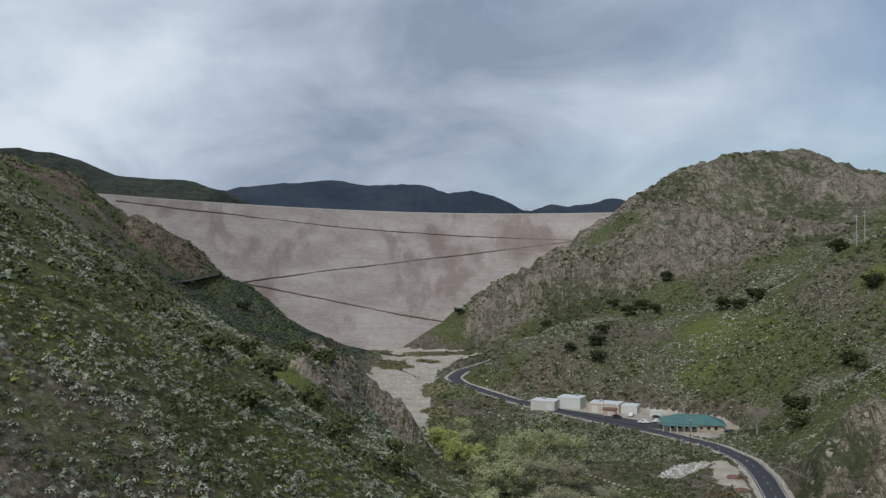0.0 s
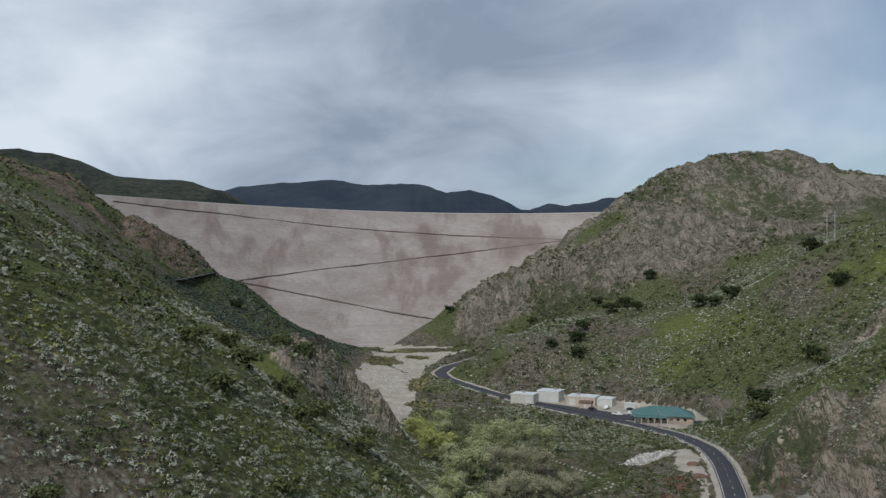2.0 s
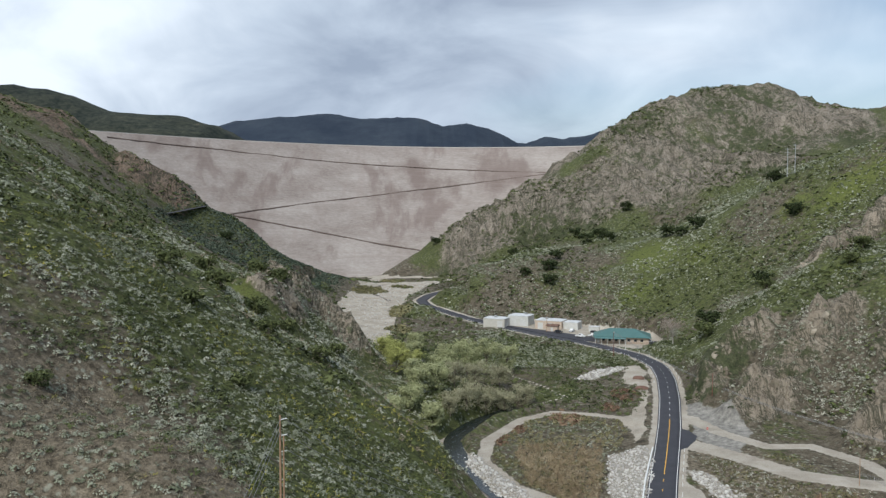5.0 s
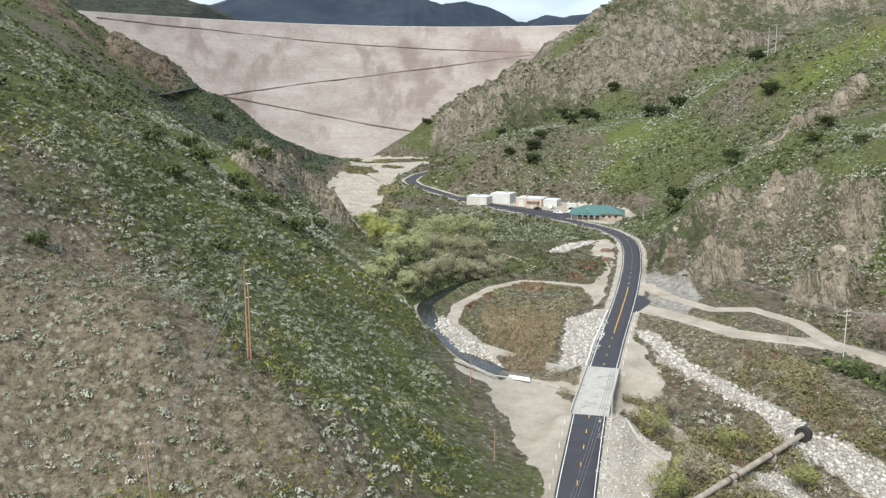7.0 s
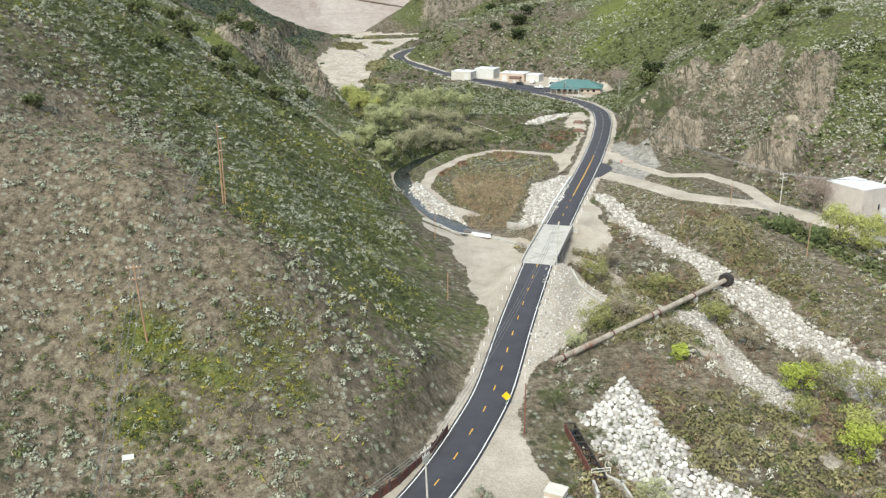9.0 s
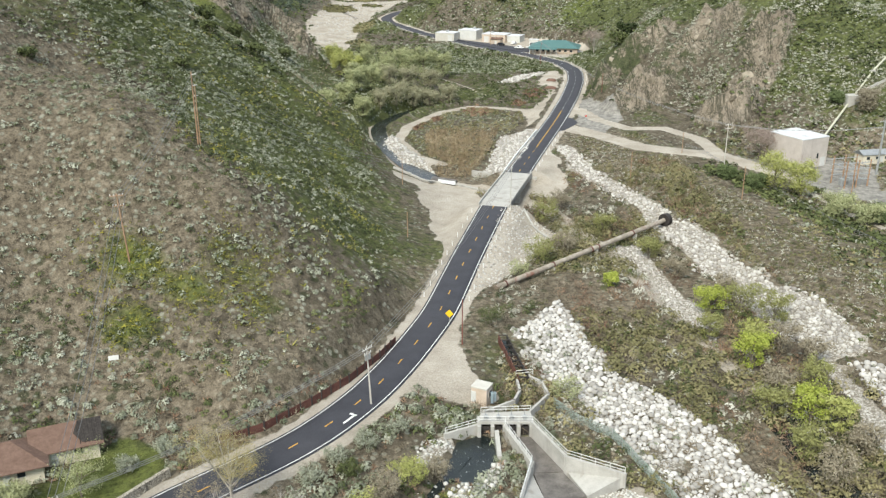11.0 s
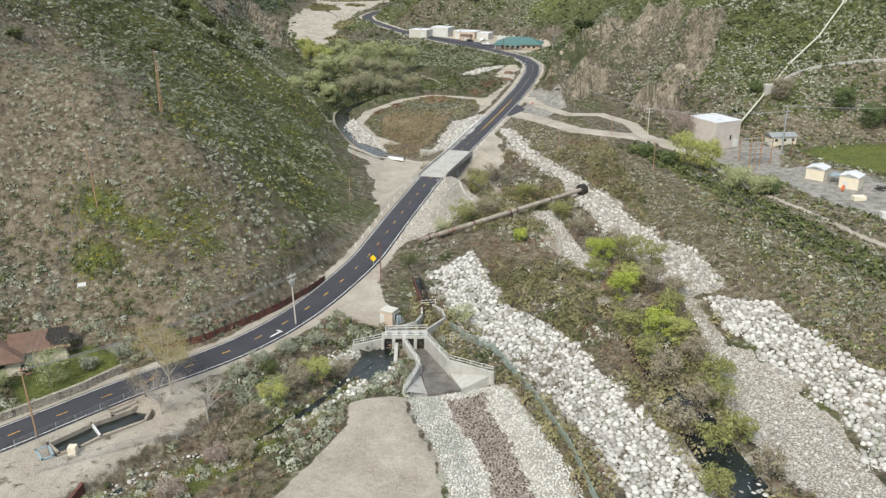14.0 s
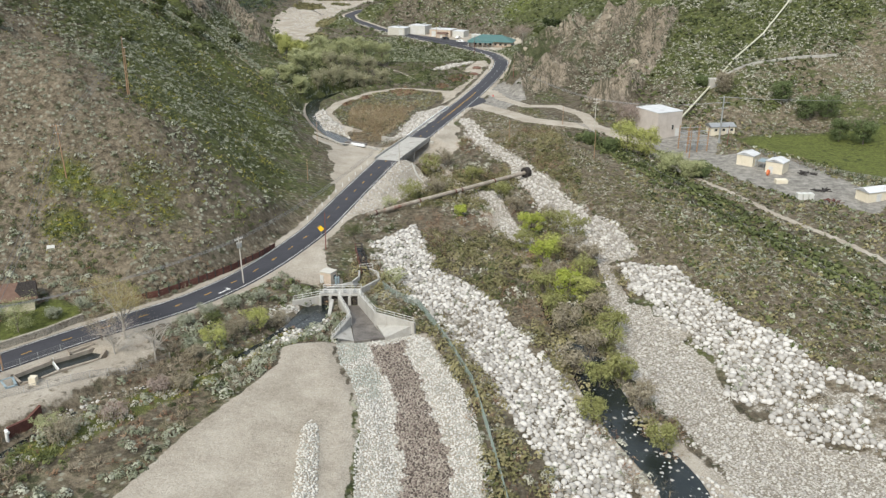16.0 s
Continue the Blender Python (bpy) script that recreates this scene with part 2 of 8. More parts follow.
# ---- the lie of the land ----
def value_noise(x, y, seed):
    """Smooth random field of numpy arrays, about -1 to 1, one cell a unit."""
    xi, yi = np.floor(x).astype(np.int64), np.floor(y).astype(np.int64)
    fx, fy = x - xi, y - yi
    fx, fy = fx * fx * fx * (fx * (fx * 6 - 15) + 10), fy * fy * fy * (fy * (fy * 6 - 15) + 10)

    def corner(i, j):
        h = (i * 374761393 + j * 668265263 + seed * 974634777) & 0xFFFFFFFF
        h = ((h ^ (h >> 13)) * 1274126177) & 0xFFFFFFFF
        return ((h ^ (h >> 16)) & 0xFFFF) / 32767.5 - 1

    a, b, c, d = corner(xi, yi), corner(xi + 1, yi), corner(xi, yi + 1), corner(xi + 1, yi + 1)
    return (a * (1 - fx) + b * fx) * (1 - fy) + (c * (1 - fx) + d * fx) * fy


def fbm(x, y, size, octaves=4, seed=0, gain=0.5):
    total, amp, norm = 0.0, 1.0, 0.0
    for o in range(octaves):
        total = total + amp * value_noise(x / size * 2 ** o, y / size * 2 ** o, seed + o)
        norm += amp
        amp *= gain
    return total / norm


def ridged(x, y, size, octaves=4, seed=0):
    total, amp, norm = 0.0, 1.0, 0.0
    for o in range(octaves):
        total = total + amp * (1 - 2 * np.abs(value_noise(x / size * 2 ** o, y / size * 2 ** o, seed + o)))
        norm += amp
        amp *= 0.55
    return total / norm


def smooth(v, a, b):
    u = np.clip((v - a) / (b - a), 0, 1)
    return u * u * (3 - 2 * u)


def along(x, y, line):
    """Distance from a plan line to points, and the line's third value at the nearest place."""
    best, val = np.full(np.shape(x), 1e9), np.zeros(np.shape(x))
    for p, q in zip(line[:-1], line[1:]):
        dx, dy = q[0] - p[0], q[1] - p[1]
        s = np.clip(((x - p[0]) * dx + (y - p[1]) * dy) / (dx * dx + dy * dy), 0, 1)
        d = np.hypot(x - p[0] - s * dx, y - p[1] - s * dy)
        near = d < best
        best = np.where(near, d, best)
        if len(p) > 2:
            val = np.where(near, p[2] + s * (q[2] - p[2]), val)
    return best, val


def inside(x, y, ring):
    """Signed distance to a plan polygon, positive inside."""
    hit = np.zeros(np.shape(x), bool)
    for (ax, ay), (bx, by) in zip(ring, ring[1:] + ring[:1]):
        cross = ((ay > y) != (by > y)) & (x < (bx - ax) * (y - ay) / (by - ay + 1e-12) + ax)
        hit ^= cross
    d, _ = along(x, y, ring + ring[:1])
    return np.where(hit, d, -d)


# heights along ridges, spurs, benches and toes of each hill: x, y, z
WEST_HILL = [(-151, 300, 110), (-140, 325, 96), (-131, 335, 84), (-117, 345, 73), (-96, 350, 61), (-77, 352, 54), (-65, 350, 50), (-49, 352, 40),
             (-37, 345, 32), (-30, 335, 20), (-78, 180, 76), (-28, 75, 9)]
WEST_HILL_BACK = [(-57, 295, 46), (-88, 288, 66), (-71, 324, 53), (-55, 323, 44), (-40, 367, 22), (-160, 180, 130), (-150, 80, 105), (-120, 60, 70),
                  (-80, 70, 34), (-60, 60, 14), (-230, 100, 150), (-230, 280, 150), (-20, 300, 17), (-5, 270, 8), (8, 215, 7), (18, 150, 6),
                  (22, 130, 6), (-100, 425, 40), (-60, 415, 16), (-170, 430, 90), (-250, 430, 130), (-38, 395, 13)]
WEST_FACE = [(-4, 69, 9.2), (-20, 80, 13), (-14, 83, 16), (-46, 84, 19), (-28, 86, 21), (4, 91, 11.6), (-25, 94, 26), (-8, 94, 18), (1, 101, 19),
             (-12, 104, 32), (-42, 105, 39), (-3, 106, 25), (-36, 109, 45), (-52, 110, 46), (-26, 111, 39), (-23, 118, 39), (3, 121, 22),
             (13, 124, 7.9), (-36, 126, 46), (-57, 133, 51), (-55, 142, 48), (-53, 157, 55), (-10, 168, 24), (3, 170, 9.5), (-45, 172, 49),
             (-23, 180, 35), (6, 184, 13), (8, 192, 10.2), (8, 218, 8.8), (-3, 221, 22), (-19, 222, 31), (-24, 228, 37), (3, 307, 13)]
UPPER_WEST = [(-286, 600, 139), (-279, 660, 139), (-277, 720, 136), (-266, 725, 128), (-229, 680, 103), (-198, 650, 99), (-177, 640, 77),
              (-200, 560, 94), (-183, 570, 69), (-183, 620, 70), (-182, 680, 73), (-165, 690, 71), (-142, 700, 53), (-136, 700, 43), (-110, 680, 34),
              (-74, 650, 28), (-49, 610, 17), (-70, 560, 17), (-110, 560, 36), (-140, 520, 52), (-85, 500, 20), (-300, 520, 150), (-330, 800, 150),
              (-60, 470, 14)]
EAST_PEAK = [(156, 900, 141), (177, 910, 155), (203, 920, 173), (221, 925, 183), (261, 925, 194), (299, 920, 203), (351, 920, 202), (381, 900, 189),
             (409, 880, 178), (123, 885, 119), (88, 870, 98), (44, 850, 73), (12, 830, 53), (0, 815, 42), (24, 780, 32), (173, 640, 63),
             (106, 650, 51), (50, 680, 37), (184, 790, 121), (111, 790, 87), (256, 790, 122), (520, 850, 170), (0, 760, 19), (30, 720, 22),
             (-26, 795, 27), (-9, 800, 34), (14, 785, 31), (-18, 778, 19)]
EAST_HILL = [(-9, 535, 14), (-3, 560, 25), (23, 600, 39), (65, 640, 47), (58, 553, 38), (246, 480, 117), (231, 490, 111), (217, 500, 103),
             (202, 510, 94), (186, 520, 84), (174, 545, 73), (159, 570, 63), (145, 380, 42), (260, 400, 92), (260, 300, 66), (330, 250, 75)]
EAST_SPUR = [(184, 237, 23), (162, 255, 19), (139, 261, 11.4), (176, 263, 31), (142, 276, 15), (150, 280, 26), (160, 286, 39), (136, 290, 17),
             (126, 304, 21), (153, 304, 38), (105, 312, 16), (144, 314, 34), (120, 315, 19), (168, 321, 52), (119, 325, 25), (144, 346, 42),
             (126, 350, 31), (112, 375, 18), (175, 376, 59), (202, 406, 67), (116, 411, 17), (133, 419, 27), (146, 429, 36), (152, 433, 39),
             (172, 435, 50), (109, 446, 17), (194, 456, 72), (236, 457, 99), (158, 493, 56), (108, 500, 29), (199, 500, 88), (146, 506, 52),
             (92, 528, 32), (86, 532, 33), (147, 549, 58)]
EAST_FLANK = [(35, 522, 14), (75, 498, 15), (125, 270, 9), (230, 220, 20), (260, 160, 16), (300, 60, 14), (330, -60, 12), (420, 150, 60),
              (420, 400, 110), (500, 0, 60), (10, 620, 16)]
FLOOR = [(90, 300, 9), (94, 285, 8.8), (100, 273, 9), (112, 267, 9.2), (97, 260, 8.4), (119, 258, 8.8), (135, 226, 7), (150, 230, 8), (167, 219, 8), (168, 208, 7.4), (186, 216, 9), (206, 214, 11), (176, 195, 6.6), (198, 180, 7), (225, 196, 12), (52, 33, 1), (40, 12, 2.2), (30, 25, 2.2), (49, 52, 1), (-10, 63, 4), (-27, 57, 3), (16, 68, 3), (25, 0, 2.2), (10, 15, 1.5),
         (-20, 10, 1.5), (-60, 20, 3), (75, 83, 1.8), (69, 126, 2.5), (55, 140, 2.8), (70, 190, 3.5), (62, 215, 4), (30, 240, 4.5), (45, 285, 6),
         (60, 340, 8), (40, 380, 9), (0, 400, 9), (70, 420, 10), (20, 470, 11), (-40, 500, 11), (-45, 570, 13), (-35, 640, 14), (-30, 700, 15)]
LEVEE = [(85, 240, 8.5), (93, 200, 8.8), (100, 158, 8.6), (115, 116, 8.2), (124, 85, 7.9), (131, 60, 7.6), (145, 20, 7.2), (165, -40, 6.5),
         (190, -110, 6), (80, 215, 5), (89, 161, 2), (96, 120, 1.7), (102, 81, 2.2), (109, 41, 1.4), (122, 0, 0.5), (140, -60, -0.5), (120, 44, 4.8),
         (111, 215, 7), (125, 200, 6), (137, 160, 4.3), (148, 113, 2.8), (160, 75, 2.5), (172, 40, 2.5), (195, -20, 2), (220, -100, 1),
         (160, 147, 4.6), (180, 130, 5), (165, 175, 5.5), (150, 215, 7)]
FAR_AND_BEHIND = [(-600, 300, 190), (-600, 900, 200), (600, 500, 140), (650, 900, 170), (80, -60, -1), (60, -150, -2), (20, -80, 1), (-60, -60, 2),
                  (-150, -30, 30), (-300, 0, 130), (-300, -200, 120), (300, -300, 20), (0, -400, -6), (600, -300, 60), (-600, -300, 150),
                  (-40, 900, 20), (-100, 1000, 60), (0, 1150, 75), (-250, 810, 90), (-185, 770, 45), (-110, 770, 18), (-60, 790, 16),
                  (-150, 850, 20), (-230, 880, 40), (-320, 900, 80), (60, 930, 50), (120, 960, 80), (200, 1000, 90), (-250, 1080, 75),
                  (300, 1050, 100)]
KNOTS = np.array(WEST_HILL + WEST_HILL_BACK + WEST_FACE + UPPER_WEST + EAST_PEAK + EAST_HILL + EAST_SPUR + EAST_FLANK + FLOOR + LEVEE + FAR_AND_BEHIND, float)


def knot_weights():
    """A smooth sheet through the knots, slightly relaxed."""
    p = KNOTS[:, :2]
    d = np.sqrt(((p[:, None] - p[None]) ** 2).sum(-1) + 9.0)
    n = len(p)
    a = np.zeros((n + 3, n + 3))
    a[:n, :n] = d - np.eye(n) * 1.5
    a[:n, n], a[:n, n + 1:] = 1, p
    a[n, :n], a[n + 1:, :n] = 1, p.T
    return np.linalg.solve(a, np.concatenate([KNOTS[:, 2], np.zeros(3)]))


WEIGHTS = knot_weights()


def sheet(x, y):
    z = WEIGHTS[-3] + WEIGHTS[-2] * x + WEIGHTS[-1] * y
    for (kx, ky, _), w in zip(KNOTS, WEIGHTS):
        z = z + w * np.sqrt((x - kx) ** 2 + (y - ky) ** 2 + 9.0)
    return z


# crest heights of the two ranges behind the dam: x, then z
NEAR_RANGE = ((-2500, -928, -675, -591, -506, -438, -388, -337, -295, -236, -168, 300, 2500), (280, 262, 257, 251, 220, 211, 207, 194, 170, 120, 60, 60, 90))
FAR_RANGE = ((-3000, -1400, -985, -782, -700, -578, -415, -292, -170, -68, 14, 95, 176, 279, 319, 381, 442, 523, 605, 666, 770, 3000),
             (380, 360, 340, 353, 375, 388, 396, 388, 382, 386, 357, 365, 349, 292, 290, 315, 310, 325, 339, 325, 330, 330))

# plan lines
ROAD = [(-62, -12, 3.0), (-42, 7, 3.0), (-30, 19.8, 3.0), (-22.2, 28.3, 3.0), (-17.8, 33.2, 3.0), (-13.6, 38.2, 3.0), (-9.2, 43.2, 3.0), (-3, 49, 3.0), (3.2, 54.6, 3.0), (8.8, 60.9, 3.0), (16.2, 73, 3.1), (21.7, 86, 3.3), (28.5, 105.4, 3.8),
        (35.3, 136.7, 4.9), (44.0, 173.0, 6.4), (53.2, 206, 6.0), (60, 230, 6.4), (69, 260, 7.4), (76, 284, 8.2), (85, 318, 9.5), (92, 350, 10.6), (95, 375, 11),
        (91, 401, 11.2), (76, 430, 11.3), (55, 458, 11.5), (37, 485, 11.8), (20, 514, 12.2), (5, 545, 13), (-8, 575, 13.5), (-12, 600, 14), (-6, 630, 14.6), (8, 660, 15), (20, 690, 15.5)]
JUNCTION = [(77, 264, 7.6), (86, 249.5, 7.8), (97.5, 231, 8.0), (110, 225, 8.0), (121, 220, 7.8), (135, 200, 7)]
LOOP_EAST = [(79, 285, 8.3), (85, 292, 8.6), (89, 273, 8.6), (98, 257, 8.6), (111, 257, 8.6), (120, 242, 8.2), (121, 224, 8)]
LOOP_WEST = [(68, 293, 7.6), (54, 303, 7), (41.6, 308, 6.6), (29, 299, 6.2), (16, 275, 5.6), (13, 254, 5.2), (20.4, 231, 5.0), (29, 221, 5)]
RIVER = [(60, -40, -0.6), (102, -8, 0.1), (95, 8, 0.4), (91, 25, 0.7), (90, 40, 1.0), (87, 70, 1.3), (80, 110, 1.6), (70, 150, 2.2), (60, 180, 2.6), (48, 197, 2.9), (28, 207, 3.3),
         (18, 222, 3.8), (8, 250, 4.4), (3, 278, 5), (14, 302, 5.4), (30, 318, 6), (50, 335, 7), (30, 370, 8), (-10, 400, 9), (-32, 450, 10.4), (-42, 500, 11.2), (-45, 560, 12.5), (-40, 640, 13.6), (-30, 720, 15)]
CHANNEL = [(49, 58, 0.6), (51, 46, 0.5), (55, 28, 0.4), (58.5, 10, 0.3), (60, -10, 0.2), (60, -40, 0.0)]
CREEK = [(33, 58, 1.2), (29.5, 52, 1.1), (27, 45.5, 1.0), (24.6, 41.3, 0.9), (21.3, 36.6, 0.8), (18.5, 32.6, 0.7), (14, 28, 0.65), (8, 26.8, 0.6), (2.5, 24.7, 0.5), (0, 20.5, 0.4), (-2.4, 16.2, 0.3), (-5.6, 11.4, 0.2), (-8, 5, 0.0), (-20, -20, -0.4)]
PAD = [(38, 43), (33.4, 42.2), (30.6, 40.4), (31, 33), (27, 23), (21, 10), (14, -10), (5, -40), (46, -40), (48.5, -8), (48, 10), (46, 23), (42.5, 34), (40, 43)]
ROAD_HALF = 4.3
POND = [(-15.4, 26.4), (-10.8, 32.0), (-8.2, 34.2), (-5.3, 36.9), (-3.0, 36.3), (-2.7, 33.3), (-8.0, 28.7), (-10.4, 25.5), (-12.9, 23.7)]
GATE_POOL = [(29.5, 52), (30.2, 57), (31.5, 61.8), (35.3, 63.8), (37.7, 63), (37.8, 56.5), (33.5, 50)]
CHUTE = [(39, 64), (44.4, 64), (48.6, 53.4), (56.2, 49.4), (51, 46), (44, 44.6), (40.6, 44.6), (42.8, 53.3)]
CREEK_BANK = [(-2, 5), (6, 15), (16, 27), (24, 37.5), (30, 44.5)]
LAWN = [(-25, 38), (-19, 42), (-12.5, 50.5), (-15, 57), (-22, 60), (-27, 53), (-31, 46)]
BOULDERS_WEST = [(43, 100), (45.5, 84), (54, 69), (64, 46), (70.5, 32), (74, 17), (78, 4), (80, -9), (90, -8), (91, 4), (87, 21), (84.5, 34), (76.5, 57), (71, 73), (60.5, 84), (58, 100), (55.5, 118)]
BOULDERS_EAST = [(105, 84), (104, 67), (113, 42), (115, 16), (120, 10), (131, 4), (140, -10), (155, -6), (142, 14), (138, 21), (132.5, 28), (128, 41), (121.5, 52), (116, 77)]
GRAVEL_BAR = [(100, 90), (98, 58), (97, 33), (101, 17), (106, -1), (112, -12), (138, -12), (130, 4), (119, 10), (114, 16), (112, 42), (103, 67), (103, 85)]
RIPRAP_LEVEE = [(69, 242), (72, 210), (79.5, 187), (84.5, 172), (86.5, 154), (91.5, 125), (95.5, 105), (100, 86), (110, 86), (109, 104), (98, 141), (93, 170), (82, 196), (74, 238)]
RIPRAP_BRIDGE = [(63, 264), (51, 261), (44, 221), (41, 213), (49, 206), (54, 222), (63, 250)]
RIPRAP_BANK = [(50, 184), (60, 160), (52, 140), (40, 119), (34, 112), (39, 135), (45, 165)]
GRAVEL_STRIP = [(67, 240), (69, 212), (65, 187), (56, 193), (63, 226)]
RIPRAP_NORTH = [(55, 357), (67, 372), (80, 374), (78, 366), (64, 354)]
RIPRAP_LOOP = [(4, 262), (10, 236), (22, 214), (28, 212), (22, 228), (14, 250), (11, 262)]
COBBLE_ISLAND = [(72, 150), (77, 128), (80, 105), (84, 95), (87, 103), (83, 122), (79, 150)]
UPPER_BED = [(-33, 440), (-44, 470), (-55, 530), (-68, 580), (-66, 640), (-60, 700), (-40, 735), (0, 735), (15, 715), (-8, 680), (-20, 640), (-26, 560), (-25, 495), (-28, 450)]
RIPRAP_CREEK = [(20.5, 29), (25.5, 36), (29.5, 42), (33.4, 44.5), (38, 52), (40, 57.5), (37, 57), (32, 49.5), (28.5, 44), (23.6, 36.5), (19.4, 30)]
RIPRAP_POOL = [(24.2, 54.5), (27, 61), (30, 62.5), (32.5, 60.5), (29.5, 57.5), (28.6, 53.2)]


LINING_WEST = [(40.5, 43), (43, 34), (47, 23.6), (48.5, 10), (50, -25), (56, -25), (55.3, 9), (53.8, 26), (50.7, 35), (47, 44)]
LINING_MID = [(47.3, 44), (51, 34.5), (54, 26), (55.5, 9), (56.2, -25), (64, -25), (63.4, 6), (62, 13), (58.7, 26), (57, 33), (54.5, 46)]
LINING_EAST = [(55, 47), (57.3, 33), (59, 26), (62.3, 13), (64, -25), (69, -25), (68, 8), (65.6, 28), (61, 39.5), (57, 48.5)]
PILE = [(40.3, 13), (42.2, 9.6), (44.5, -12), (41, -12), (39.2, 9.5)]
TOE_BENCH = [(-110, 800), (-80, 778), (-50, 764), (-20, 760), (8, 756), (10, 764), (-20, 771), (-50, 783), (-85, 806)]
TOE_TRACK = [(-50, 610), (-48, 660), (-62, 720), (-50, 770)]
FORECOURT = [(20, 512), (33, 520), (75, 495), (112, 452), (112, 425), (95, 415), (75, 436), (52, 466), (30, 500)]
BRIDGE_PAD = [(13.7, 212), (22, 206), (31, 209), (38, 199), (46, 186), (39, 165), (30.5, 128), (29, 130), (27, 155), (24, 178), (20.5, 198), (14, 205)]
ROAD_SHOULDER = [(62, 266), (70, 290), (80, 325), (88, 372), (80, 374), (72, 345), (77, 325), (70, 306), (61, 296), (62, 284)]
GRASS_FIELD = [(172, 204), (180, 209), (226, 204), (250, 170), (228, 148), (200, 156), (194, 164), (186, 180), (176, 191)]
SIDE_LOT = [(80, 265), (88.5, 312), (95, 298), (99, 272), (88, 252)]
GATE_APRON = [(21, 76), (27, 92), (31, 106), (34, 104), (33, 93), (35.5, 83), (38.5, 77), (38.5, 72), (34, 71), (26, 73)]
POND_YARD = [(-27, 18), (-20, 25), (-14.5, 30), (-8, 37.5), (-3, 43.5), (2.5, 46.5), (8.5, 39.5), (4.2, 30), (-0.5, 23.5), (-5.5, 15.5), (-10, 9), (-24, 4)]
STATION_YARD = [(128, 224), (136, 216), (150, 222), (158, 217), (166, 204), (158, 186), (168, 187), (182, 177), (191, 153), (196, 132), (186, 122), (168, 138), (160, 151), (155, 167), (152, 178), (144, 180), (141, 190), (134, 202), (124, 216)]
STATION_TRACK = [(136, 196, 6), (139, 175, 5), (147.3, 152, 4.4), (157.3, 125.5, 3.5), (167.6, 105, 2.9), (180, 70, 2.5), (200, 20, 2)]
CLEARINGS = [PAD, FORECOURT, BRIDGE_PAD, ROAD_SHOULDER, SIDE_LOT, GATE_APRON, POND_YARD, STATION_YARD, GRAVEL_BAR, RIPRAP_BRIDGE, RIPRAP_BANK, GRAVEL_STRIP, RIPRAP_NORTH, TOE_BENCH, LINING_WEST, LINING_MID, LINING_EAST, UPPER_BED, CHUTE, GATE_POOL]




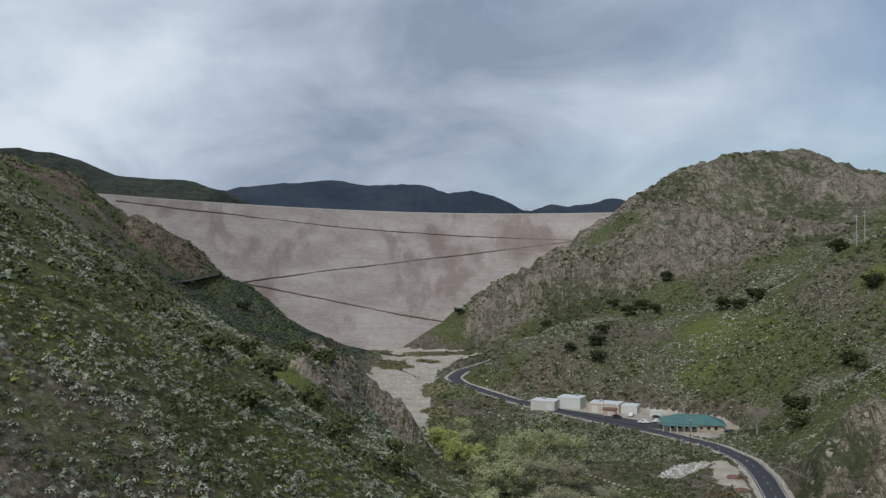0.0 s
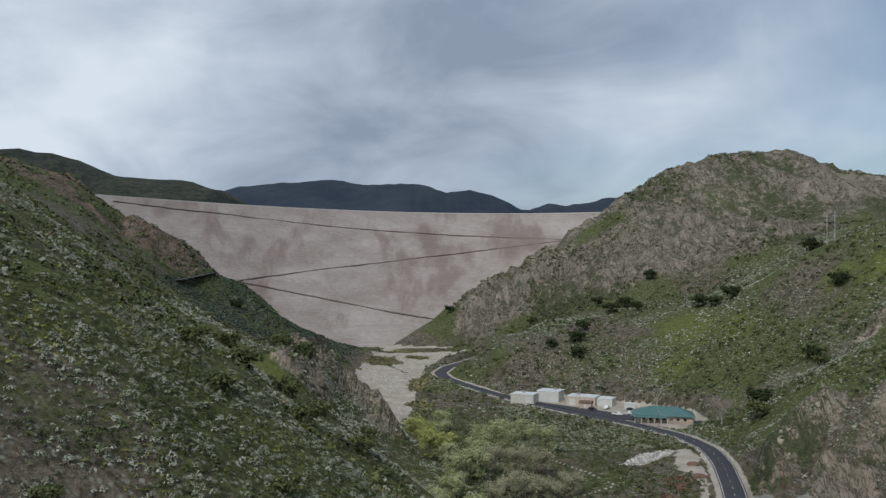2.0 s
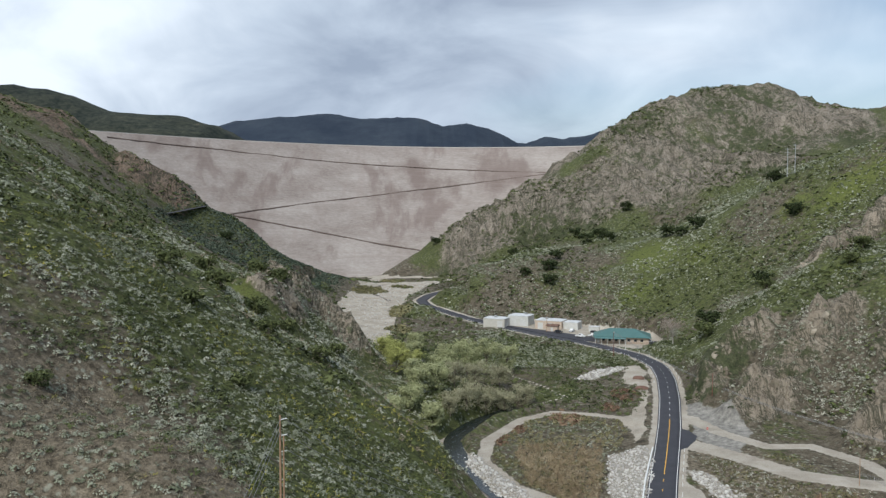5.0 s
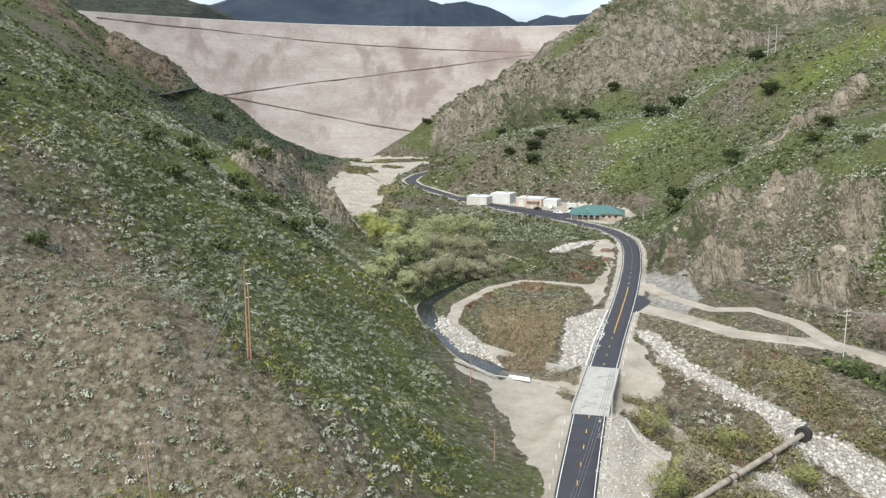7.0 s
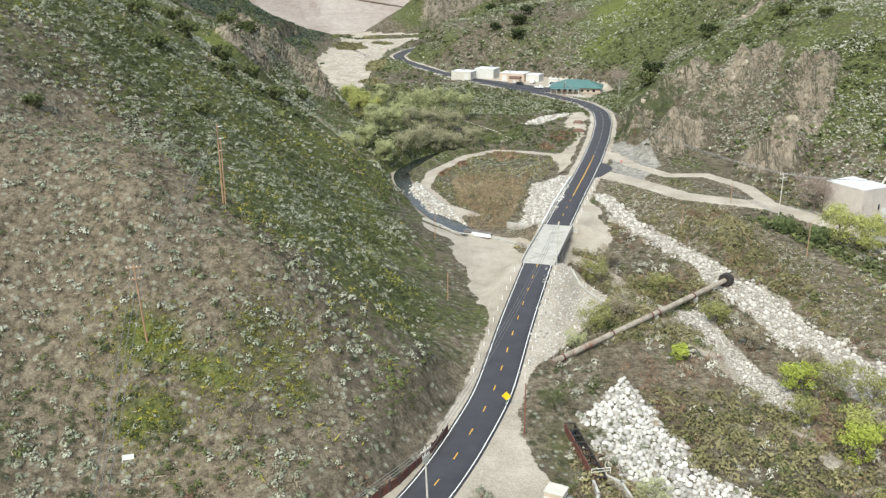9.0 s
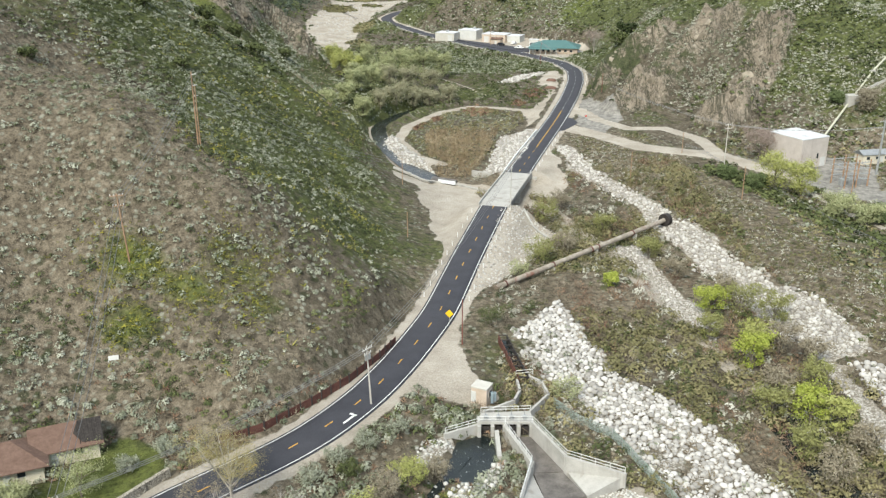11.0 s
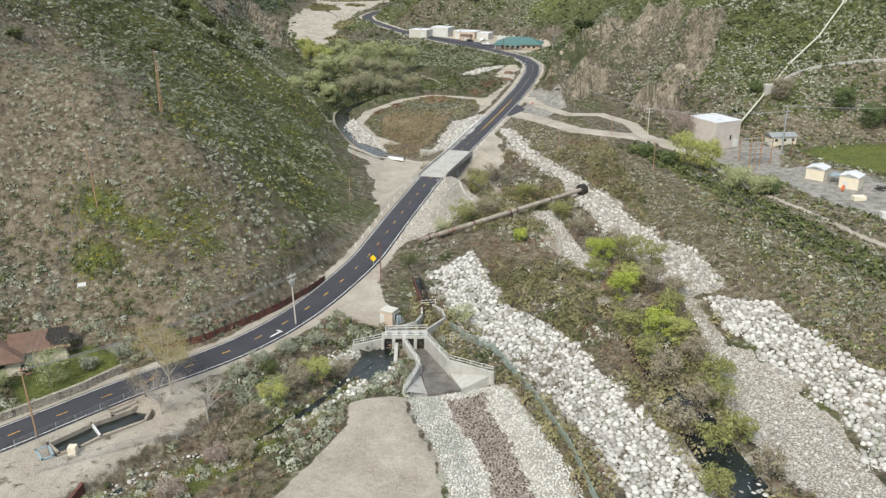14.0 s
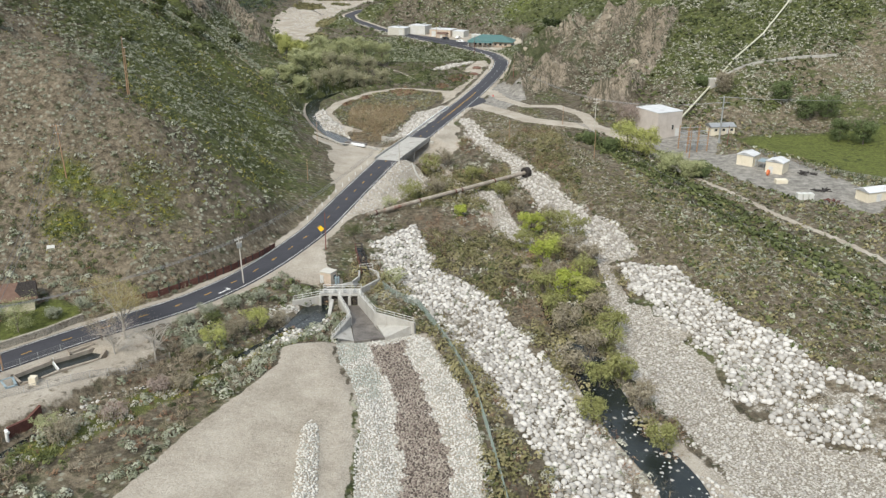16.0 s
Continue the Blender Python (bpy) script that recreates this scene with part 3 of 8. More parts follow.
def ground_height(x, y):
    x, y = np.asarray(x, float), np.asarray(y, float)
    z = sheet(x, y)
    # far ranges behind the dam
    beyond = smooth(y, 1000, 1250)
    shade = np.exp(-((y - 1350) / 230) ** 2)
    blue = np.exp(-((y - 3200) / 600) ** 2)
    crest_near = np.interp(x, NEAR_RANGE[0], NEAR_RANGE[1]) - 55
    crest_far = np.interp(x, FAR_RANGE[0], FAR_RANGE[1]) - 55
    ranges = 55 + np.maximum(crest_near * shade, crest_far * blue)
    ranges = ranges + (24 - 18 * np.maximum(shade, blue)) * ridged(x, y, 300, 5, 40) + 5 * fbm(x, y, 60, 3, 44) + 5 * ridged(x, y, 85, 3, 46)
    z = z * (1 - beyond) + ranges * beyond
    floor = np.interp(y, [-200, 30, 270, 510, 800], [-3, 1.5, 7, 12, 18])
    hill = smooth(z - floor, 5, 22)
    rugged = hill * (1 - beyond)
    z = z + rugged * (2.2 * fbm(x, y, 38, 5, 3) + 1.6 * (ridged(x, y, 26, 4, 9) - 0.3))
    spur = spur_mask(x, y)
    crag = np.clip(crag_mask(x, y) - spur, 0, 1) * (1 - beyond)
    gully = ridged(x + y * 0.3 + 8 * fbm(x, y, 40, 3, 23), y * 0.30, 52, 4, 21)
    z = z + crag * (17 * (gully - 0.2) + 6.0 * (ridged(x * 1.5, y * 0.7, 24, 4, 27) - 0.2))
    z = z + spur * (5.0 + 8.5 * (ridged(x, y, 15, 4, 33) - 0.1))
    z = z + 0.16 * fbm(x, y, 7, 3, 14)
    # river bed, creek, channel
    d, v = along(x, y, RIVER)
    wide = np.interp(y, [0, 60, 100, 180, 250, 400, 480, 560, 640], [7, 5, 4, 5, 4, 4, 14, 22, 20])
    z = np.where(d < wide * 3, np.minimum(z, v + smooth(d, wide * 0.7, wide * 2.6) * 9 + np.where(y < 60, 0.75, 0.3) * fbm(x, y, 5, 3, 31) - np.where((y > 200) & (y < 345), 0.7, 0.2)), z)
    d, v = along(x, y, CREEK)
    flat = smooth(inside(x, y, POND_YARD), -1.5, 1.5)
    z = z * (1 - flat) + flat * (2.65 + 0.08 * fbm(x, y, 6, 3, 57))
    z = np.where(d < 9, np.minimum(z, v - 0.4 + 0.35 * fbm(x, y, 3.5, 2, 53) + smooth(d, 0.8, 4.5) * 4.0), z)
    flat = smooth(inside(x, y, PAD), -2, 1.5)
    z = z * (1 - flat) + flat * (2.2 + 0.05 * fbm(x, y, 9, 3, 52))
    flat = smooth(inside(x, y, FORECOURT), -3, 2)
    z = z * (1 - flat) + flat * (11.5 + (y - 440) * 0.012)
    flat = smooth(inside(x, y, TOE_BENCH), -6, 2)
    z = z * (1 - flat) + flat * 15.5
    z = z + 0.8 * smooth(inside(x, y, PILE), -0.4, 1.2)
    d, v = along(x, y, CHANNEL)
    z = np.where(d < 14, np.minimum(z + 0 * d, v + smooth(d, 3.8, 10.5) * 2.6 + np.maximum(d - 10.5, 0) * 2.0), z)
    # tracks and the road on its bench
    for line, half in ((LOOP_WEST, 2.0), (LOOP_EAST, 2.4), (JUNCTION, 3.2)):
        d, v = along(x, y, line)
        f = 1 - smooth(d, half, half + 5)
        z = z * (1 - f) + f * v
    d, v = along(x, y, ROAD)
    deck = smooth(y, 172, 176) * (1 - smooth(y, 202, 206)) * (x < 120) * (x > 0)
    f = (1 - smooth(d, ROAD_HALF + 1.2, ROAD_HALF + 9)) * (1 - deck)
    z = z * (1 - f) + f * (v - 0.12)
    z = np.where(inside(x, y, POND) > -0.6, np.minimum(z, 0.7), z)
    z = np.where(inside(x, y, CHUTE) > -0.3, np.minimum(z, 0.2), z)
    return np.where(inside(x, y, GATE_POOL) > -0.3, np.minimum(z, 0.2), z)


SPURS = [[(93, 313), (101, 321), (112, 330), (126, 345)], [(107, 292), (119, 303), (133, 314), (147, 322)], [(131, 257), (140, 267), (150, 279), (160, 297)], [(166, 392), (184, 400), (199, 405), (212, 416)], [(-36, 340), (-48, 346), (-60, 338), (-57, 300)]]


def spur_mask(x, y):
    """Narrow rock ribs that stand out of the slopes."""
    m = np.zeros(np.shape(x))
    for line, wide in zip(SPURS, (13, 13, 11, 7, 12)):
        d, _ = along(x + 3 * fbm(x, y, 12, 2, 66), y + 3 * fbm(x, y, 12, 2, 67), line)
        m = np.maximum(m, 1 - smooth(d, wide * 0.35, wide * 1.25))
    return m


def crag_mask(x, y):
    """Where bare rock breaks through the slopes."""
    peak = smooth(y + 0.25 * x, 690, 770) * smooth(x, -30, 30) * (1 - 0.45 * smooth(y, 870, 920)) * np.clip(0.74 + 0.8 * fbm(x, y * 0.6, 50, 4, 61), 0, 1)
    west = smooth(y, 560, 620) * (1 - smooth(x, -190, -150)) * (1 - smooth(y, 740, 780)) * 0.8 * smooth(fbm(x, y, 55, 3, 71), -0.6, 0.0)
    return np.clip(peak + west + spur_mask(x, y), 0, 1)


def grid_lines(lo, a, b, hi, step, grow_lo, grow_hi):
    mid = list(np.arange(a, b + step / 2, step))
    out, s, v = [], step, b
    while v < hi:
        s *= grow_hi
        v += s
        out.append(v)
    back, s, v = [], step, a
    while v > lo:
        s *= grow_lo
        v -= s
        back.append(v)
    return np.array(back[::-1] + mid + out)


gx = grid_lines(-3200, -45, 185, 3200, 1.25, 1.042, 1.03)
gy = np.concatenate([grid_lines(-420, -20, 250, 1000, 1.25, 1.12, 1.008)])
gy = np.concatenate([gy, gy[-1] + np.cumsum(8 * 1.035 ** np.arange(80))])
GX, GY = np.meshgrid(gx, gy)
GZ = ground_height(GX, GY)


def attribute(mesh, name, values):
    a = mesh.attributes.new(name, "FLOAT", "POINT")
    a.data.foreach_set("value", np.asarray(values, np.float32).ravel())


def mesh_from(name, verts, faces, smooth_faces=False):
    """A mesh from arrays of vertices and of faces with equal corner counts."""
    me = bpy.data.meshes.new(name)
    verts, faces = np.asarray(verts, np.float32), np.asarray(faces, np.int32)
    me.vertices.add(len(verts))
    me.vertices.foreach_set("co", verts.ravel())
    k = faces.shape[1]
    me.loops.add(faces.size)
    me.loops.foreach_set("vertex_index", faces.ravel())
    me.polygons.add(len(faces))
    me.polygons.foreach_set("loop_start", np.arange(0, faces.size, k, dtype=np.int32))
    if smooth_faces:
        me.polygons.foreach_set("use_smooth", np.ones(len(faces), bool))
    me.update(calc_edges=True)
    return me


MUSTARD = ((-28, 89, 8, 5), (-9, 93, 8, 8), (-16, 86, 9, 4), (-3, 87, 6, 5), (-25, 80, 7, 4), (-20, 118, 5, 3))


def mustard_patch(x, y):
    m = np.zeros(np.shape(x))
    for bx, by, ra, rb in MUSTARD:
        m = np.maximum(m, np.exp(-(((x - bx) / ra) ** 2 + ((y - by) / rb) ** 2)))
    return m


def parched(x, y):
    """The brown, dry south face of the near hill, up to its sharp edge, with mustard in patches."""
    edge = np.interp(x, (-100, -68, -55, -31, -21, -10, -3, 2, 6, 9), (125, 137, 148, 124, 117, 110, 107, 93, 80, 45)) + 5 * fbm(x, y, 12, 3, 77)
    return smooth(edge - y, -4, 4) * (0.45 * smooth(y, 40, 62) + 0.55 * smooth(y, 72, 92)) * (1 - 0.7 * mustard_patch(x, y))


def bed_islands(x, y):
    """Overgrown islands and strips in the cobble bed below the dam."""
    m = np.zeros(np.shape(x))
    px, py = x + 3 * fbm(x, y, 10, 2, 111), y + 7 * fbm(x, y, 18, 2, 113)
    for bx, by, ra, rb in ((-24, 550, 8, 24), (-22, 490, 6, 20), (-52, 664, 13, 20), (-38, 746, 10, 12), (-30, 690, 9, 7)):
        m = np.maximum(m, 1 - smooth(((px - bx) / ra) ** 2 + ((py - by) / rb) ** 2, 0.7, 1.2))
    return m


def zones(x, y, z):
    """Cover of the ground by plan: sand and gravel, grass, dry brush, bare rock; plus a haze tint for the far range."""
    floor = np.interp(y, [-200, 30, 270, 510, 800], [-3, 1.5, 7, 12, 18])
    hill = smooth(z - floor, 4, 12)
    d_river, _ = along(x, y, RIVER)
    wide = np.interp(y, [0, 40, 60, 180, 250, 320, 430, 470, 560, 640, 760], [8, 6, 2, 3, 5, 0.5, 0.5, 12, 22, 22, 20])
    sand = 1 - smooth(d_river, wide * 0.6, wide * 1.2)
    wx, wy = x + 2.6 * fbm(x, y, 7, 3, 101), y + 2.6 * fbm(x, y, 7, 3, 103)
    for ring in [c for c in CLEARINGS if c is not STATION_YARD and c is not POND_YARD and c is not SIDE_LOT] + [RIPRAP_POOL, RIPRAP_LEVEE, RIPRAP_LOOP, RIPRAP_CREEK, COBBLE_ISLAND]:
        wild = ring in (GRAVEL_BAR, UPPER_BED, RIPRAP_LEVEE, COBBLE_ISLAND, RIPRAP_LOOP, GRAVEL_STRIP, TOE_BENCH, GATE_APRON, SIDE_LOT, BRIDGE_PAD, ROAD_SHOULDER)
        sand = np.maximum(sand, smooth(inside(wx, wy, ring) if wild else inside(x, y, ring), -1.0, 1.5))
    sand = sand * (1 - 0.9 * bed_islands(x, y))
    for ring in (BOULDERS_WEST, BOULDERS_EAST):
        sand = np.maximum(sand, 0.5 * smooth(inside(x, y, ring), -1.0, 1.5))
    sand = np.maximum(sand, 1 - smooth(along(x, y, TOE_TRACK)[0], 4, 9))
    for line, half in ((LOOP_WEST, 1.4), (LOOP_EAST, 2.0), (JUNCTION, 3.6), (STATION_TRACK, 0.3)):
        d, _ = along(x, y, line)
        sand = np.maximum(sand, 1 - smooth(d, half, half + 1.6))
    d, _ = along(x, y, ROAD)
    sand = np.maximum(sand, (1 - smooth(d, ROAD_HALF + 0.3, ROAD_HALF + 3.2)) * 0.85)
    d, _ = along(x, y, CHANNEL)
    sand = np.maximum(sand, (1 - smooth(d, 8.5, 10.5)) * (1 - smooth(y, 47, 52)))
    dead = parched(x, y)
    field = smooth(inside(x, y, GRASS_FIELD), -4, 4) + smooth(inside(x, y, LAWN), -1.5, 1.5)
    bare = smooth(inside(x, y, POND_YARD), -2, 2)
    sand = np.maximum(sand, 0.62 * bare)
    grass = 0.60 + 0.25 * (1 - smooth(x, 0, 30)) * smooth(y, 130, 180) * (1 - smooth(y, 420, 470)) + 0.65 * fbm(x, y, 45, 4, 81) - 0.45 * dead + 0.7 * field - 0.22 * (1 - hill)
    dryness = 0.34 * smooth(x, 110, 130) * (1 - smooth(y, 330, 380)) + 0.55 * fbm(x, y, 40, 4, 91) + 0.85 * dead - 0.8 * field + 0.9 * bare + 0.35 * (1 - hill) * (y < 230) + 0.6 * (1 - smooth(along(x, y, LEVEE[:9])[0], 12, 24))
    lush_lit = 0.55 * mustard_patch(x, y) + 0.75 * field + 0.34 * smooth(fbm(x, y, 55, 3, 88), 0.05, 0.4) * hill * (x > 60) * (1 - crag_mask(x, y)) + 0.5 * smooth(fbm(x, y, 30, 3, 89), 0.1, 0.4) * hill * (x < 20) * (1 - dead)
    lush_lit = np.maximum(lush_lit, 0.8 * (1 - smooth(along(x, y, CREEK_BANK)[0], 2.5, 5.5)))
    # grass patches; the first two also paint in the upper east slope's sunlit tone
    for bx, by, ra, rb, k in ((215, 285, 30, 24, 0.55), (236, 330, 26, 30, 0.55), (132, 535, 20, 34, 1.0), (112, 494, 18, 16, 0.8), (150, 500, 10, 20, 0.8), (219, 462, 26, 14, 1.0), (196, 480, 14, 12, 0.9), (244, 458, 20, 16, 0.9), (206, 408, 20, 14, 0.6),
                              (170, 361, 16, 16, 0.7), (-101, 244, 22, 28, 0.7), (-58, 192, 18, 22, 0.6), (-20, 205, 12, 26, 0.6), (-2, 190, 8, 22, 0.6), (-75, 300, 26, 34, 0.75), (-105, 310, 24, 24, 0.6), (-40, 250, 14, 24, 0.5), (-85, 190, 20, 20, 0.5)):
        lush_lit = np.maximum(lush_lit, k * np.exp(-(((x - bx) / ra) ** 2 + ((y - by) / rb) ** 2)))
    gully = ridged(x + y * 0.3 + 8 * fbm(x, y, 40, 3, 23), y * 0.30, 52, 4, 21)
    cobble = np.zeros(np.shape(x))
    for ring in (GRAVEL_BAR, COBBLE_ISLAND, RIPRAP_LEVEE, RIPRAP_LOOP, RIPRAP_CREEK, RIPRAP_POOL, RIPRAP_NORTH, RIPRAP_BRIDGE, BOULDERS_WEST, BOULDERS_EAST):
        cobble = np.maximum(cobble, smooth(inside(x, y, ring), -2, 1))
    rock = crag_mask(x, y) + 0.25 * hill * fbm(x, y, 30, 4, 95)
    yard = np.maximum(smooth(inside(x, y, STATION_YARD), -2, 2), smooth(inside(wx, wy, SIDE_LOT), -2, 2))
    return {"sand": sand, "grass": grass, "dry": dryness, "rock": rock, "cobble": cobble, "lush_lit": lush_lit, "yard": yard, "spur": spur_mask(x, y), "hollow": np.clip(0.35 - gully, -0.5, 1), "rust": smooth(-x, 120, 170) * smooth(y, 540, 600), "far": smooth(y, 1000, 1150), "haze": smooth(y, 1900, 2500)}


nx, ny = len(gx), len(gy)
idx = np.arange(nx * ny).reshape(ny, nx)
quads = np.stack([idx[:-1, :-1], idx[:-1, 1:], idx[1:, 1:], idx[1:, :-1]], -1).reshape(-1, 4)
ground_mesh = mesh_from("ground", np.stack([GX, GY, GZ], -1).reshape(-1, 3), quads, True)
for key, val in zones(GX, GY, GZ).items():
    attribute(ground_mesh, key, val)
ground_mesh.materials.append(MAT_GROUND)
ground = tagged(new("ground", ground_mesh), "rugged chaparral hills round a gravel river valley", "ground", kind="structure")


def bilinear(x, y):
    """Height of the built ground sheet."""
    x, y = np.asarray(x, float), np.asarray(y, float)
    i, j = np.clip(np.searchsorted(gx, x) - 1, 0, nx - 2), np.clip(np.searchsorted(gy, y) - 1, 0, ny - 2)
    u, v = (x - gx[i]) / (gx[i + 1] - gx[i]), (y - gy[j]) / (gy[j + 1] - gy[j])
    return (GZ[j, i] * (1 - u) + GZ[j, i + 1] * u) * (1 - v) + (GZ[j + 1, i] * (1 - u) + GZ[j + 1, i + 1] * u) * v

# ---- helpers for things ----
def part(name, bm, material, parent=None, label=""):
    """Links a bmesh as one mesh object, under a thing or a part where one is given."""
    me = bpy.data.meshes.new(name)
    bm.normal_update()
    bm.to_mesh(me)
    bm.free()
    me.materials.append(material)
    ob = new(name, me)
    if parent:
        ob.parent = parent
    return tagged(ob, label) if label else ob


def thing(name, m, label, category, group="", kind=""):
    ob = new(name)
    ob.matrix_world = m
    return tagged(ob, label, category, group, kind)


def ribbon(line, offsets, heights, step=2.0):
    """Vertices and quads of a strip that follows a plan line; heights are added to the line's own."""
    p = np.array(line, float)
    s = np.concatenate([[0], np.cumsum(np.hypot(*np.diff(p[:, :2], axis=0).T))])
    t = np.arange(0, s[-1], step)
    # smooth the line a little
    q = np.stack([np.interp(t, s, p[:, k]) for k in range(p.shape[1])], -1)
    for _ in range(12):
        q[1:-1] = q[1:-1] * 0.5 + (q[:-2] + q[2:]) * 0.25
    d = np.gradient(q[:, :2], axis=0)
    d /= np.linalg.norm(d, axis=1)[:, None]
    n = np.stack([d[:, 1], -d[:, 0]], -1)
    rows = [np.concatenate([q[:, :2] + n * o, (q[:, 2] + h)[:, None]], 1) for o, h in zip(offsets, heights)]
    v = np.stack(rows, 1)
    k = len(offsets)
    i = np.arange(len(q) * k).reshape(len(q), k)
    f = np.stack([i[:-1, :-1], i[:-1, 1:], i[1:, 1:], i[1:, :-1]], -1).reshape(-1, 4)
    return v.reshape(-1, 3), f, q, n


# ---- road ----
a = Mat("asphalt", 0.75, 0.0, 0.35)
a.color(a.ramp(a.math("ADD", a.math("MULTIPLY", a.noise(0.25, 5, 0.6), 0.5), a.math("MULTIPLY", a.noise(9.0, 4), 0.5)), (0.3, (0.030, 0.030, 0.036)), (0.7, (0.062, 0.062, 0.072))))
a.bump(a.noise(25, 3), 0.2, 0.02)
MAT_ASPHALT = a.m
v, f, ROAD_Q, ROAD_N = ribbon(ROAD, (-3.95, -3.9, -2, 0, 2, 3.9, 3.95), (-0.3, 0.0, 0.03, 0.05, 0.03, 0.0, -0.3))
road_mesh = mesh_from("road", v, f)
road_mesh.materials.append(MAT_ASPHALT)
road = tagged(new("road", road_mesh), "freshly paved dark asphalt two-lane road", "road", kind="structure")

shelf = [(-187, 594), (-182, 612), (-172, 646)]
v, f, _, _ = ribbon([(x, y, z) for (x, y), z in zip(shelf, (73.2, 74.6, 78.6))], (-2.6, 2.6), (0, 0), 3.0)
shelf_mesh = mesh_from("shelf_road", v, f)
shelf_mesh.materials.append(MAT_ASPHALT)
tagged(new("shelf_road", shelf_mesh), "narrow asphalt road on a bench below the cliffs", "road", kind="structure")

# ---- dam ----
d = Mat("dam_rock", 0.95, 0.0, 0.15)
tone = d.math("ADD", d.math("MULTIPLY", d.noise(0.02, 6, 0.6, 0.0, (1, 1, 2.5)), 0.55), d.math("MULTIPLY", d.noise(0.35, 6, 0.7, 0, (0.6, 1, 2.2)), 0.45))
dc = d.ramp(tone, (0.34, (0.215, 0.178, 0.158)), (0.5, (0.315, 0.276, 0.250)), (0.66, (0.41, 0.372, 0.342)))
dc = d.mix(d.span(d.noise(0.011, 5, 0.6, 0.3, (2.2, 1, 0.5)), 0.50, 0.64, 0.0, 0.75), dc, (0.185, 0.142, 0.126))
dc = d.mix(d.span(d.noise(0.16, 4, 0.6, 0.0, (0.12, 0.12, 3.0)), 0.5, 0.62, 0.0, 0.35), dc, (0.27, 0.225, 0.20))
dc = d.mix(d.span(d.noise(0.05, 3, 0.5, 0.0, (2.5, 0.3, 0.12)), 0.60, 0.70, 0.0, 0.35), dc, (0.30, 0.25, 0.225))
d.color(dc).bump(d.math("ADD", d.noise(0.5, 6, 0.7), d.noise(0.16, 4, 0.6, 0.0, (0.1, 0.1, 3.0))), 0.5, 0.6)
MAT_DAM = d.m
DAM_CREST_Z, DAM_RUN = 143.0, 1.5


def dam_y(x, z):
    """The dam's downstream face: arched in plan, sloping at DAM_RUN to one."""
    return 990.0 - 0.00195 * (x - 35) ** 2 - (DAM_CREST_Z - z) * DAM_RUN


xs = np.linspace(-400, 330, 244)
X, Z = np.meshgrid(xs, np.linspace(4, DAM_CREST_Z, 91))
Y = dam_y(X, Z) + (0.9 * fbm(X, Z, 9, 3, 120) + 1.6 * fbm(X, Z * 1.5, 45, 3, 124)) * (Z < DAM_CREST_Z - 1)
dv = [np.stack([X, Y, Z], -1).reshape(-1, 3)]
top = np.stack([xs, Y[-1] + 12, Z[-1]], -1)
back = np.stack([xs, Y[-1] + 130, Z[-1] - 60], -1)
dv = np.concatenate([dv[0], top, back])
i = np.arange(len(xs) * 93).reshape(93, len(xs))
df = np.stack([i[:-1, :-1], i[:-1, 1:], i[1:, 1:], i[1:, :-1]], -1).reshape(-1, 4)
dam = thing("dam", pose(0, 0, 0), "huge earth and rockfill dam with pale terraced face", "dam", kind="structure")
dam_mesh = mesh_from("embankment", dv, df, True)
dam_mesh.materials.append(MAT_DAM)
dam_face = new("embankment", dam_mesh)
dam_face.parent = dam

# the haul road that zigzags down the face: a bench of darker earth
ZIGZAG = [[(-291, 138), (-221, 133), (-120, 124), (-7, 118), (117, 113)], [(117, 112), (-7, 96), (-113, 82), (-186, 71)], [(-186, 70), (-128, 57), (-59, 43), (6, 32), (36, 27)]]
MAT_BENCH = mottled("bench_earth", (0.105, 0.080, 0.070), (0.23, 0.185, 0.163), 0.4, 3.0, 0.95, 0.5, 0.3)
for run in ZIGZAG:
    r = np.array(run, float)
    t = np.linspace(0, len(r) - 1, 160)
    X = np.interp(t, np.arange(len(r)), r[:, 0])
    Z = np.interp(t, np.arange(len(r)), r[:, 1]) + 0.5 * fbm(X, X * 0, 12, 3, 140)
    Y = dam_y(X, Z)
    prof = ((0.3, -0.9), (-0.9, -0.5), (-1.0, 0.35), (-0.6, 0.6), (2.0, 0.7))
    v = np.stack([np.stack([X, Y + oy, Z + oz], -1) for oy, oz in prof], 1)
    i = np.arange(160 * 5).reshape(160, 5)
    f = np.stack([i[:-1, :-1], i[1:, :-1], i[1:, 1:], i[:-1, 1:]], -1).reshape(-1, 4)
    me = mesh_from("haul_road", v.reshape(-1, 3), f)
    me.materials.append(MAT_BENCH)
    ob = tagged(new("haul_road", me), "dark earth bench across the dam face")
    ob.parent = dam
crest_rail = bmesh.new()
rail_x = np.linspace(-330, 250, 117)
rail = []
for x in rail_x:
    y = float(dam_y(x, DAM_CREST_Z)) + 1.2
    rail.append([crest_rail.verts.new((x, y + oy, DAM_CREST_Z + oz)) for oy, oz in ((0, -0.4), (0, 0.75), (0.4, 0.75), (0.4, -0.4))])
for p, q in zip(rail[:-1], rail[1:]):
    for k in range(4):
        crest_rail.faces.new((p[k], p[(k + 1) % 4], q[(k + 1) % 4], q[k]))
bmesh.ops.recalc_face_normals(crest_rail, faces=crest_rail.faces)
part("parapet", crest_rail, mottled("pale_concrete_far", (0.42, 0.40, 0.37), (0.55, 0.53, 0.49), 0.6, 4.0), dam, "pale concrete parapet on the crest")

